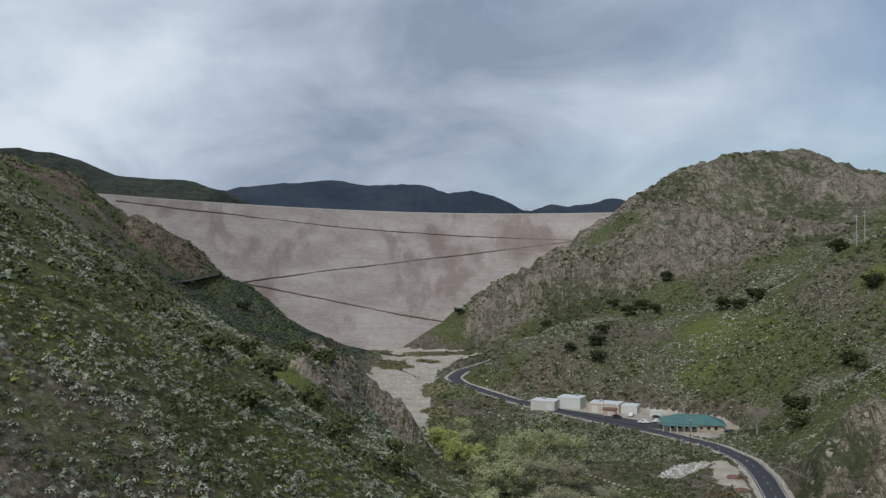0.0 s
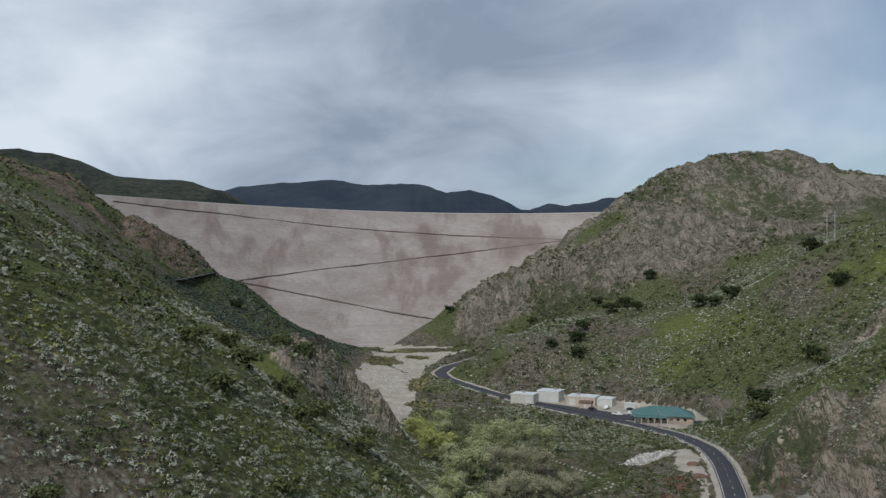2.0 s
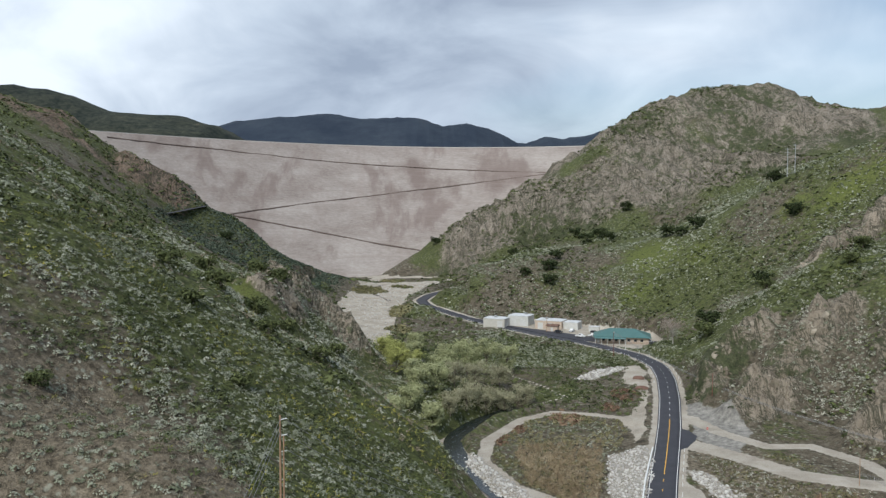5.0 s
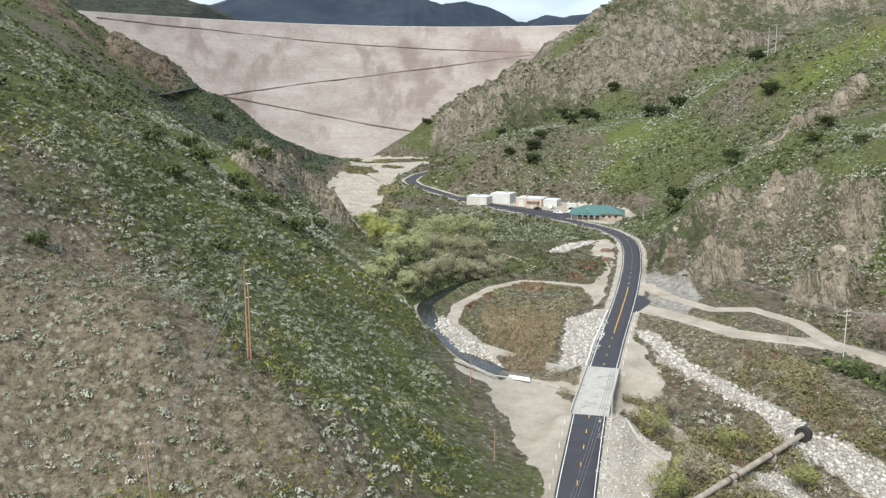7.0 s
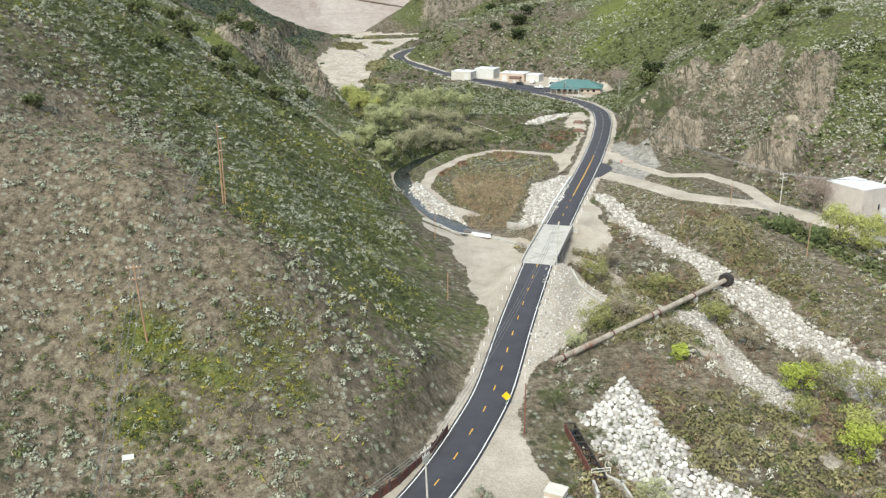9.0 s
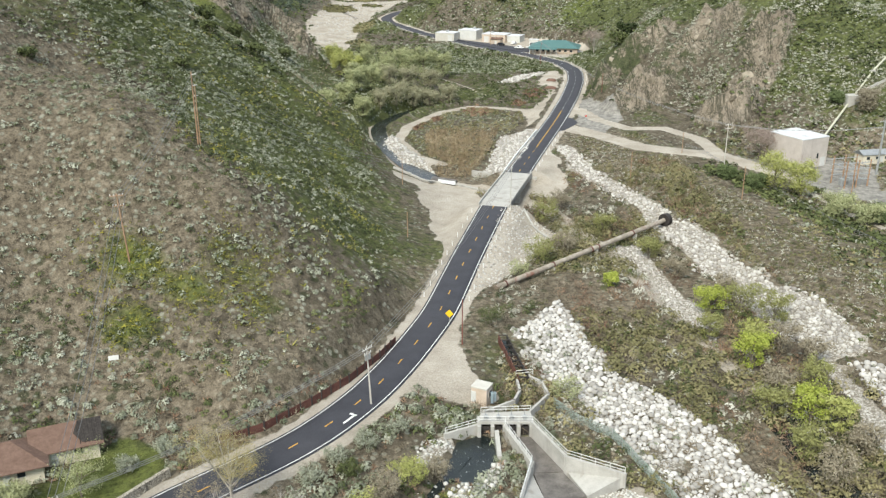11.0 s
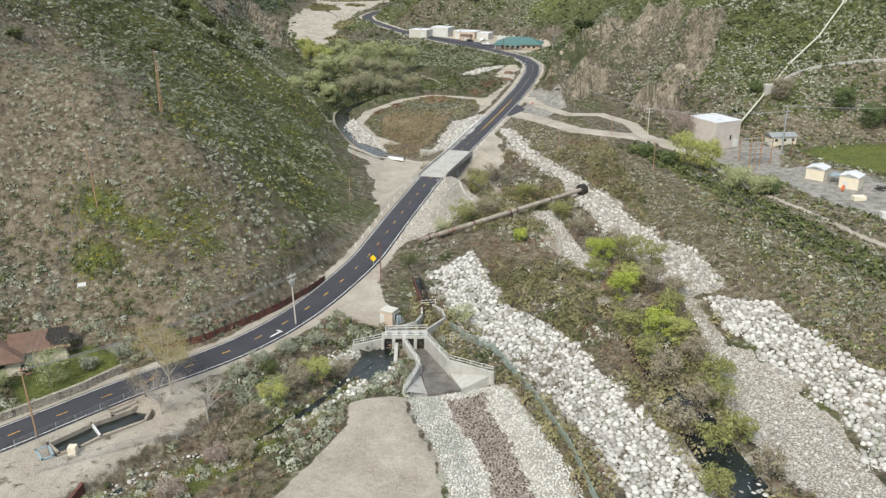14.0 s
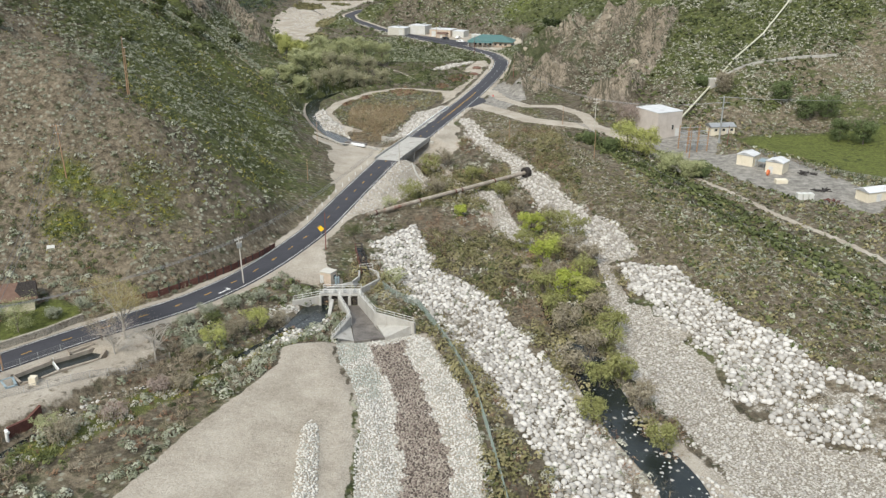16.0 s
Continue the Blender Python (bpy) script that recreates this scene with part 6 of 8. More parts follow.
# junction apron of asphalt and the car park before the depot
apron = bmesh.new()
prism(apron, [(70.5, 257), (77.5, 281), (80.5, 278), (81.5, 272), (79.5, 267), (75, 260)], 5.0, [7.27, 8.06, 7.95, 7.8, 7.65, 7.38])
tagged(part("junction_apron", apron, MAT_ASPHALT), "dark asphalt apron of the side road", "asphalt apron", kind="structure")
lot = bmesh.new()
prism(lot, [(22, 517), (30, 508), (41, 488), (56, 474), (70, 461), (81, 449), (80, 437), (72, 440), (58, 458), (41, 483), (24, 511)], 10.0, [v + 0.06 for v in (12.42, 12.31, 12.08, 11.91, 11.75, 11.61, 11.47, 11.5, 11.72, 12.02, 12.35)])
tagged(part("car_park", lot, MAT_ASPHALT), "dark asphalt yard beside the road", "car park", kind="structure")
side_lot = bmesh.new()
prism(side_lot, [(103, 424), (108, 437), (113, 432), (108, 418)], 9.0, 11.75)
tagged(part("car_park", side_lot, MAT_ASPHALT), "small asphalt car park beside the depot", "car park", kind="structure")

# ---- bridge ----
BR = [p for p in ROAD_Q if 170.5 <= p[1] <= 206.5]
br_n = [ROAD_N[road_index(p[1])] for p in BR]
bridge = thing("bridge", pose(0, 0, 0), "short concrete road bridge with pale deck and low rails", "bridge", kind="structure")
bm = bmesh.new()
for (p, n), (q, m) in zip(zip(BR[:-1], br_n[:-1]), zip(BR[1:], br_n[1:])):
    ring = [(p[0] - n[0] * 4.4, p[1] - n[1] * 4.4), (p[0] + n[0] * 4.4, p[1] + n[1] * 4.4), (q[0] + m[0] * 4.4, q[1] + m[1] * 4.4), (q[0] - m[0] * 4.4, q[1] - m[1] * 4.4)]
    prism(bm, ring, [p[2] - 1.0] * 2 + [q[2] - 1.0] * 2, [p[2] + 0.066] * 2 + [q[2] + 0.066] * 2)
part("deck", bm, MAT_CONCRETE, bridge, "pale concrete deck")
for s in (-1, 1):
    bm = bmesh.new()
    wall_strip(bm, [(p[0] + n[0] * 4.25 * s, p[1] + n[1] * 4.25 * s) for p, n in zip(BR, br_n)], 0.3, BR[0][2] - 1.0, [p[2] + 0.75 for p in BR])
    part("parapet", bm, MAT_CONCRETE, bridge)
for p, n in ((BR[0], br_n[0]), (BR[-1], br_n[-1])):
    bm = bmesh.new()
    wall_strip(bm, [(p[0] - n[0] * 5.5, p[1] - n[1] * 5.5), (p[0] + n[0] * 5.5, p[1] + n[1] * 5.5)], 1.0, 0.5, [p[2] - 0.9] * 2)
    part("abutment", bm, MAT_CONCRETE, bridge)
bm = bmesh.new()
mid = BR[len(BR) // 2]
mn = br_n[len(BR) // 2]
wall_strip(bm, [(mid[0] - mn[0] * 3.8, mid[1] - mn[1] * 3.8), (mid[0] + mn[0] * 3.8, mid[1] + mn[1] * 3.8)], 0.7, 0.5, [mid[2] - 0.9] * 2)
part("pier", bm, MAT_CONCRETE, bridge)


def low_wall(name, line, thick, height, material, label, category="wall"):
    """A low wall that follows the ground."""
    bm = bmesh.new()
    pts = []
    for p, q in zip(line[:-1], line[1:]):
        n = max(1, int(math.hypot(q[0] - p[0], q[1] - p[1]) / 3))
        pts += [(p[0] + (q[0] - p[0]) * i / n, p[1] + (q[1] - p[1]) * i / n) for i in range(n)]
    pts.append(line[-1])
    z = [gz(*p) for p in pts]
    wall_strip(bm, [p[:2] for p in pts], thick, min(z) - 0.5, [v + height for v in z])
    return tagged(part(name, bm, material), label, category, kind="structure")


low_wall("kerb_wall", [(49, 181), (53, 168), (57.5, 156)], 0.5, 0.5, MAT_CONCRETE, "concrete kerb wall at the foot of the riprap")
low_wall("sill_wall", [(13.7, 214), (24, 207.5), (33, 205), (41, 199), (47, 194)], 0.6, 0.7, MAT_CONCRETE, "low concrete sill along the gravel pad")
low_wall("road_kerb", [(49, 208), (55.4, 231), (64.3, 259)], 0.35, 0.7, MAT_WHITE_PAINT, "long white concrete barrier beside the road", "barrier")
bm = bmesh.new()
wall_strip(bm, [(39.2, 214.4), (45.0, 209.4), (50.0, 204.6)], 0.6, 1.0, [4.6, 5.0, 5.5])
tagged(part("wing_wall", bm, MAT_CONCRETE), "sloping concrete wing wall below the bridge", "wall", kind="structure")
bm = bmesh.new()
prism(bm, [(25.5, 208), (33, 204), (34, 206), (26.5, 210.5)], 1.0, [3.7, 3.6, 3.75, 3.85])
tagged(part("weir", bm, MAT_CONCRETE_WET), "low concrete weir with falling water", "weir", kind="structure")
fall = bmesh.new()
for k in range(9):
    x0 = 28 + k * 0.6
    y0 = 206.8 - k * 0.32
    a, b = Vector((x0, y0, 3.85)), Vector((x0 + 0.6, y0 - 0.32, 3.85))
    o = Vector((-0.15, -0.5, -0.9))
    fall.faces.new([fall.verts.new(q) for q in (a, b, b + o, a + o)])
MAT_FOAM = mottled("white_water", (0.5, 0.53, 0.54), (0.8, 0.82, 0.83), 1.5, 6.0, 0.5, 0.3, 0.05)
tagged(part("waterfall", fall, MAT_FOAM), "small white waterfall over the weir", "water", kind="structure")


# ---- buildings ----
def building(name, m, size, label, wall_mat, roof_mat, roof="flat", rise=1.6, eave=0.5, windows=(), doors=(), ridge_along="x", group="", extra=None):
    """A small building: walls on a base, roof, doors and windows as parts. Sides: s, n, w, e; openings are (side, along, sill, width, height)."""
    lx, ly, h = size
    hub = thing(name, m, label, "building", group)
    walls = bmesh.new()
    t = 0.25
    for x0, y0, x1, y1 in ((-lx / 2, -ly / 2, lx / 2, -ly / 2 + t), (-lx / 2, ly / 2 - t, lx / 2, ly / 2), (-lx / 2, -ly / 2 + t, -lx / 2 + t, ly / 2 - t), (lx / 2 - t, -ly / 2 + t, lx / 2, ly / 2 - t)):
        box(walls, x0, y0, -1.2, x1, y1, h)
    part("wall", walls, wall_mat, hub)
    top = bmesh.new()
    if roof == "flat":
        box(top, -lx / 2 - 0.1, -ly / 2 - 0.1, h - 0.05, lx / 2 + 0.1, ly / 2 + 0.1, h + 0.25, 0.05)
    else:
        ex, ey = lx / 2 + eave, ly / 2 + eave
        if roof == "gable":
            r = [(-ex, 0), (ex, 0)] if ridge_along == "x" else [(0, -ey), (0, ey)]
        else:
            d = min(ex, ey)
            r = [(-ex + d, 0), (ex - d, 0)] if ridge_along == "x" else [(0, -ey + d), (0, ey - d)]
        for dz in (0.0, -0.18):
            c = [top.verts.new((x, y, h + dz)) for x, y in ((-ex, -ey), (ex, -ey), (ex, ey), (-ex, ey))]
            a, b = (top.verts.new((*p, h + rise + dz)) for p in r)
            if ridge_along == "x":
                fs = [(c[0], c[1], b, a), (c[2], c[3], a, b), (c[1], c[2], b), (c[3], c[0], a)]
            else:
                fs = [(c[1], c[2], b, a), (c[3], c[0], a, b), (c[0], c[1], a), (c[2], c[3], b)]
            for f in fs:
                top.faces.new(f if dz == 0 else f[::-1])
            if dz == 0:
                rim = c
            else:
                for k in range(4):
                    top.faces.new((rim[k], c[k], c[(k + 1) % 4], rim[(k + 1) % 4]))
    part("roof", top, roof_mat, hub)

    def opening(kind, side, u, sill, w, hh, mat):
        bm, fr = bmesh.new(), bmesh.new()
        o = {"s": ((1, 0), (u, -ly / 2)), "n": ((1, 0), (u, ly / 2)), "w": ((0, 1), (-lx / 2, u)), "e": ((0, 1), (lx / 2, u))}[side]
        (ax, ay), (px, py) = o
        g = 0.05
        box(fr, px - ax * w / 2 - ay * 0.09, py - ay * w / 2 - ax * 0.09, sill, px + ax * w / 2 + ay * 0.09, py + ay * w / 2 + ax * 0.09, sill + hh)
        box(bm, px - ax * (w / 2 - 0.1) - ay * (0.09 + g), py - ay * (w / 2 - 0.1) - ax * (0.09 + g), sill + (0.1 if kind == "window" else 0.0),
            px + ax * (w / 2 - 0.1) + ay * (0.09 + g), py + ay * (w / 2 - 0.1) + ax * (0.09 + g), sill + hh - 0.1)
        f = part(kind, fr, MAT_DOOR if kind == "door" else MAT_PALE_WALL, hub)
        part("pane" if kind == "window" else "leaf", bm, mat, f)

    for wdw in windows:
        opening("window", *wdw, MAT_GLASS)
    for dr in doors:
        opening("door", *dr, MAT_DOOR)
    if extra:
        extra(hub, lx, ly, h)
    return hub


def roof_unit(x, y, s=1.4, tall=1.0):
    def add(hub, lx, ly, h):
        bm = bmesh.new()
        box(bm, x - s / 2, y - s / 2, h + 0.2, x + s / 2, y + s / 2, h + 0.2 + tall, 0.06)
        part("cooling_unit", bm, MAT_GREY_METAL, hub, "grey rooftop cooling unit")
    return add


def depot_porch(hub, lx, ly, h):
    bm = bmesh.new()
    prism(bm, [(-lx / 2 - 0.4, -ly / 2 - 3.2), (2.0, -ly / 2 - 3.2), (2.0, -ly / 2), (-lx / 2 - 0.4, -ly / 2)], [2.5, 2.5, 3.0, 3.0], [2.66, 2.66, 3.25, 3.25])
    part("porch_roof", bm, MAT_TEAL_ROOF, hub, "teal metal porch roof")
    for k in range(6):
        bm = bmesh.new()
        x = -lx / 2 + 0.1 + k * (lx / 2 + 1.6) / 5
        box(bm, x - 0.12, -ly / 2 - 2.9, -1.0, x + 0.12, -ly / 2 - 2.66, 2.55)
        part("porch_post", bm, MAT_WHITE_PAINT, hub)
    bm = bmesh.new()
    for side in (-1, 1):
        box(bm, -lx / 2 - 0.03, side * ly / 2 - 0.05, -1.0, lx / 2 + 0.03, side * ly / 2 + 0.05, 1.0)
        box(bm, side * lx / 2 - 0.05, -ly / 2 - 0.05, -1.0, side * lx / 2 + 0.05, ly / 2 + 0.05, 1.0)
    part("stone_plinth", bm, MAT_STONEWORK, hub, "brown stone facing round the foot of the walls")
    for k in range(3):
        bm = bmesh.new()
        tube(bm, (-6 + k * 6, 0.8, h + 1.4), (-6 + k * 6, 0.8, h + 2.6), 0.12, 0.12, 6)
        part("vent_pipe", bm, MAT_GREY_METAL, hub)


DEPOT_YAW = -12
building("depot_office", pose(92.5, 437.5, 11.5, 0, 0, DEPOT_YAW), (26, 14, 3.2), "single-storey office with teal metal hip roof and stone facing", MAT_BEIGE, MAT_TEAL_ROOF, "hip", 3.4, 1.2,
         [("s", -9 + 3.1 * k, 1.0, 1.6, 1.3) for k in range(7)] + [("e", -4.5 + 3 * k, 1.0, 1.6, 1.3) for k in range(4)] + [("w", -3, 1.0, 1.6, 1.3), ("w", 2, 1.0, 1.6, 1.3)],
         [("s", -11.5, 0.0, 1.1, 2.1)], extra=depot_porch)
DEPOT = "pale depot sheds beside the road"
building("depot_shed", pose(33, 490, 12.0, 0, 0, -24), (12.5, 10, 4.4), "pale flat-roofed block shed with rooftop cooler", MAT_PALE_WALL, MAT_WHITE_ROOF, windows=(), doors=[("s", 3.5, 0.0, 3.0, 3.4), ("e", 0, 0, 1.1, 2.1)], group=DEPOT, extra=roof_unit(-1, 1))
building("depot_shed", pose(47, 494, 12.1, 0, 0, -24), (12, 11, 5.4), "white flat-roofed metal shed with roller doors", MAT_WHITE_WALL, MAT_WHITE_ROOF, doors=[("s", -2.6, 0.0, 3.2, 3.6), ("s", 2.8, 0.0, 3.2, 3.6)], group=DEPOT, extra=roof_unit(2, 2))
building("depot_shed", pose(62.5, 482, 11.9, 0, 0, -24), (15, 11, 4.5), "beige flat-roofed block shed with roller door", MAT_BEIGE, MAT_WHITE_ROOF, doors=[("s", -4.5, 0.0, 3.0, 3.4), ("s", 0.5, 0.0, 3.0, 3.4)], windows=[("s", 5, 1.6, 1.4, 1.0)], group=DEPOT, extra=roof_unit(-3, 1))
building("depot_shed", pose(74, 479, 11.9, 0, 0, -24), (8, 9, 3.8), "white low metal shed behind the yard", MAT_WHITE_WALL, MAT_WHITE_ROOF, doors=[("s", 0, 0.0, 2.6, 3.0)], group=DEPOT)
building("depot_shed", pose(62, 470.5, 11.8, 0, 0, -24), (6, 4, 3.0), "small beige lean-to shed with brown roof", MAT_BEIGE, MAT_BROWN_ROOF, "gable", 1.0, 0.4, doors=[("s", 0, 0, 1.2, 2.1)], group=DEPOT)
building("store_container", pose(84, 468, 12.0, 0, 0, -20), (5.5, 2.6, 2.6), "white steel store container", MAT_WHITE_WALL, MAT_WHITE_ROOF, doors=[("w", 0, 0, 1.8, 2.2)])

PH_Z = 6.4
building("powerhouse", pose(144.3, 215.3, PH_Z, 0, 0, 26), (11.5, 13.5, 9.6), "tall pinkish-beige flat-roofed powerhouse building", MAT_PINK_WALL, MAT_WHITE_ROOF, windows=[("s", 1.5, 3.0, 0.9, 1.8), ("e", -3, 5.5, 0.9, 1.2), ("e", 1, 5.5, 0.9, 1.2)], doors=[("s", 4.0, 0, 2.2, 3.2)])
building("cottage", pose(167.5, 212.5, 8.0, 0, 0, 10), (9.5, 4.6, 2.6), "small cream cottage with grey metal roof", MAT_CREAM, MAT_GREY_METAL, "gable", 1.1, 0.4, [("s", -3, 0.9, 1.2, 1.0), ("s", 0.2, 0.9, 1.2, 1.0), ("s", 3.4, 0.9, 1.2, 1.0)], [("s", 1.8, 0, 0.9, 2.0)])
building("pump_shed", pose(166, 175, 5.3, 0, 0, 50), (5.6, 5.6, 3.7), "cream metal pump shed with white roof", MAT_CREAM, MAT_WHITE_ROOF, "gable", 0.9, 0.2, doors=[("s", 0, 0, 1.4, 2.2)], group="cream sheds in the power station yard")
building("pump_shed", pose(172.5, 165.5, 5.2, 0, 0, 50), (5.6, 5.6, 3.9), "cream metal pump shed with white roof", MAT_CREAM, MAT_WHITE_ROOF, "gable", 0.9, 0.2, doors=[("w", 1, 0, 1.4, 2.2)], group="cream sheds in the power station yard")
building("pump_shed", pose(190, 135, 5.1, 0, 0, 20), (8, 5, 3.2), "long cream shed with pale metal roof", MAT_CREAM, MAT_WHITE_ROOF, "gable", 1.0, 0.3, doors=[("s", 0, 0, 1.8, 2.4)], group="cream sheds in the power station yard")
bm = bmesh.new()
for k in range(3):
    box(bm, 168.2 + k * 1.7, 135.6, 4.2, 169.7 + k * 1.7, 137.6, 6.5, 0.08)
tagged(part("storage_tank", bm, MAT_WHITE_WALL), "row of white cube tanks in the station yard", "tank")
bm = bmesh.new()
box(bm, 167.8, 152.0, 4.4, 171.4, 154.4, 6.1, 0.08)
tagged(part("cream_crate", bm, MAT_CREAM), "cream metal equipment box in the station yard", "box")
low_wall("retaining_wall", [(178, 246), (192, 248), (206, 248), (222, 247)], 0.5, 0.9, MAT_CONCRETE, "low pale retaining wall along a track on the slope")
canopy = thing("canopy", pose(169.5, 170.3, 5.2, 0, 0, 50), "blue-grey metal canopy between two sheds", "canopy")
bm = bmesh.new()
box(bm, -2.3, -1.2, 2.6, 2.3, 1.2, 2.75)
part("roof", bm, MAT_BLUE_METAL, canopy)
for sx in (-2.1, 2.1):
    for sy in (-1.0, 1.0):
        bm = bmesh.new()
        tube(bm, (sx, sy, -0.5), (sx, sy, 2.6), 0.06)
        part("post", bm, MAT_GREY_METAL, canopy)
reel = bmesh.new()
bmesh.ops.create_cone(reel, cap_ends=True, segments=20, radius1=0.95, radius2=0.95, depth=0.5, matrix=pose(168.2, 161.2, 6.1, 90, 0, 45))
bmesh.ops.create_cone(reel, cap_ends=True, segments=20, radius1=0.55, radius2=0.55, depth=0.7, matrix=pose(168.2, 161.2, 6.1, 90, 0, 45))
tagged(part("hose_reel", reel, mottled("orange_paint", (0.62, 0.16, 0.06), (0.72, 0.22, 0.08), 1.0, 8.0, 0.5)), "orange reel standing beside the shed", "reel")

# switchyard: steel frame, transformers, low fence
yard = thing("switchyard", pose(152, 193, 5.6, 0, 0, 15), "small outdoor switchyard with steel frames and transformers", "substation")
for k, (x, y) in enumerate(((-4, -3), (4, -3), (-4, 3), (4, 3), (0, -3), (0, 3))):
    bm = bmesh.new()
    tube(bm, (x, y, -1.0), (x, y, 8.5), 0.24, 0.2, 6)
    part("post", bm, MAT_POLE, yard)
for y in (-3, 3):
    for z in (2.6, 4.2, 5.8, 7.6):
        bm = bmesh.new()
        tube(bm, (-4.6, y, z), (4.6, y, z), 0.15, 0.15, 6)
        for q in np.arange(-4, 4.1, 1.0):
            tube(bm, (q, y, z), (q, y, z + 0.55), 0.09, 0.05, 5)
        part("beam", bm, MAT_GREY_METAL, yard)
for x in (-4, 0, 4):
    bm = bmesh.new()
    tube(bm, (x, -3, 6.2), (x, 3, 6.2), 0.14, 0.14, 6)
    part("beam", bm, MAT_GREY_METAL, yard)
for x in (-2.4, 0.2, 2.6):
    bm = bmesh.new()
    box(bm, x - 0.8, -0.9, -0.5, x + 0.8, 0.9, 2.2, 0.1)
    for q in (-0.4, 0, 0.4):
        tube(bm, (x + q, 0, 2.2), (x + q, 0, 3.1), 0.09, 0.05, 6)
    part("transformer", bm, MAT_GREY_METAL, yard, "grey oil transformer")

# penstock up the slope and its anchor block
pen = thing("penstock", pose(0, 0, 0), "long pale pipe climbing the hillside to the powerhouse", "pipe")
PEN = [(153.5, 224), (171.5, 243), (183, 253), (198, 266), (215, 286), (240, 318)]
bm = bmesh.new()
for p, q in zip(PEN[:-1], PEN[1:]):
    tube(bm, (*p, gz(*p) + 0.9), (*q, gz(*q) + 0.9), 0.36, 0.36, 10)
part("pipe", bm, mottled("cream_pipe_paint", (0.42, 0.41, 0.32), (0.55, 0.54, 0.43), 0.6, 6.0, 0.6), pen)
for p in ((171.5, 243), (183, 253), (198, 266), (215, 286)):
    bm = bmesh.new()
    z = gz(*p)
    box(bm, p[0] - 0.8, p[1] - 0.6, z - 1.5, p[0] + 0.8, p[1] + 0.6, z + 1.1, 0.08)
    part("saddle", bm, MAT_CONCRETE, pen)
bm = bmesh.new()
box(bm, 170.5, 242.0, gz(173, 243) - 2, 176.8, 245.6, gz(173, 243) + 2.8, 0.1)
box(bm, 172.8, 241.6, gz(173, 243) + 0.4, 174.4, 242.1, gz(173, 243) + 2.2)
tagged(part("anchor_block", bm, MAT_CONCRETE), "concrete anchor block over the penstock on the slope", "block")

# ---- pipe over the river bed ----
river_pipe = thing("river_pipe", pose(0, 0, 0), "rusty pale steel pipe carried over the brushy river bed", "pipe")
PA, PB = Vector((41, 118.5, 4.0)), Vector((89.2, 163.2, 4.6))
bm = bmesh.new()
tube(bm, PA, PB, 0.62, 0.62, 14)
part("pipe", bm, MAT_PIPE, river_pipe)
for t in (0.05, 0.3, 0.52, 0.56, 0.78):
    c = PA.lerp(PB, t)
    bm = bmesh.new()
    tube(bm, c - (PB - PA).normalized() * 0.18, c + (PB - PA).normalized() * 0.18, 0.74, 0.74, 14)
    part("flange", bm, MAT_RUST, river_pipe, "rust-red pipe flange")
for t in (0.3, 0.55, 0.8):
    c = PA.lerp(PB, t)
    bm = bmesh.new()
    box(bm, c.x - 0.5, c.y - 0.5, 0.5, c.x + 0.5, c.y + 0.5, c.z - 0.5, 0.05)
    part("pier", bm, MAT_CONCRETE, river_pipe)
bm = bmesh.new()
bmesh.ops.create_cone(bm, cap_ends=True, segments=20, radius1=1.7, radius2=1.7, depth=1.6, matrix=Matrix.Translation(PB + (PB - PA).normalized() * 0.7) @ (PB - PA).to_track_quat("Z", "Y").to_matrix().to_4x4())
part("collar", bm, MAT_DARK_STEEL, river_pipe, "dark steel collar at the bank")

# ---- gate house and spillway ----
gate = thing("gate_structure", pose(0, 0, 0), "concrete river diversion gates with piers, railings and wing walls", "gate structure")


def railing(parent, line, z, name="railing", tall=1.05, gap=2.0, material=MAT_PORCELAIN):
    """A two-rail steel railing along a line at heights z."""
    bm = bmesh.new()
    for (p, q), (h0, h1) in zip(zip(line[:-1], line[1:]), zip(z[:-1], z[1:])):
        for r in (0.5, 1.0):
            tube(bm, (p[0], p[1], h0 + tall * r), (q[0], q[1], h1 + tall * r), 0.05, 0.05, 5)
        n = max(1, int(math.hypot(q[0] - p[0], q[1] - p[1]) / gap))
        for k in range(n + 1):
            t = k / n
            x, y, h = p[0] + (q[0] - p[0]) * t, p[1] + (q[1] - p[1]) * t, h0 + (h1 - h0) * t
            tube(bm, (x, y, h - 0.05), (x, y, h + tall), 0.05, 0.05, 5)
    return part(name, bm, material, parent)


def gate_part(name, line, thick, base, tops, material=MAT_CONCRETE, label=""):
    bm = bmesh.new()
    wall_strip(bm, line, thick, base, tops)
    return part(name, bm, material, gate, label)


gate_part("east_wing_wall", [(43.9, 63.5), (48.2, 53.6), (56.4, 49.4)], 0.5, -0.6, [3.6, 3.6, 3.3])
gate_part("guide_wall", [(39.4, 63.5), (42.9, 53.3)], 0.55, -0.6, [2.9, 2.8])
gate_part("guide_wall", [(42.9, 53.3), (40.2, 43.6)], 0.5, -0.6, [2.8, 2.5])
gate_part("west_wing_wall", [(29.6, 61.6), (35.3, 64.4)], 0.45, -0.4, [2.6, 2.7])
gate_part("divide_pier", [(38.0, 62.0), (38.1, 56.3)], 0.7, -0.4, [2.7, 2.0])
bm = bmesh.new()
prism(bm, [(34.9, 64.0), (44.1, 64.0), (44.0, 67.6), (35.6, 67.0)], 2.75, 3.15)
part("walkway", bm, MAT_CONCRETE, gate, "concrete walkway over the gates")
for x in (35.2, 37.4, 39.4, 41.7, 43.8):
    bm = bmesh.new()
    box(bm, x - 0.3, 63.2, -0.6, x + 0.3, 66.6, 2.8, 0.04)
    part("pier", bm, MAT_CONCRETE, gate)
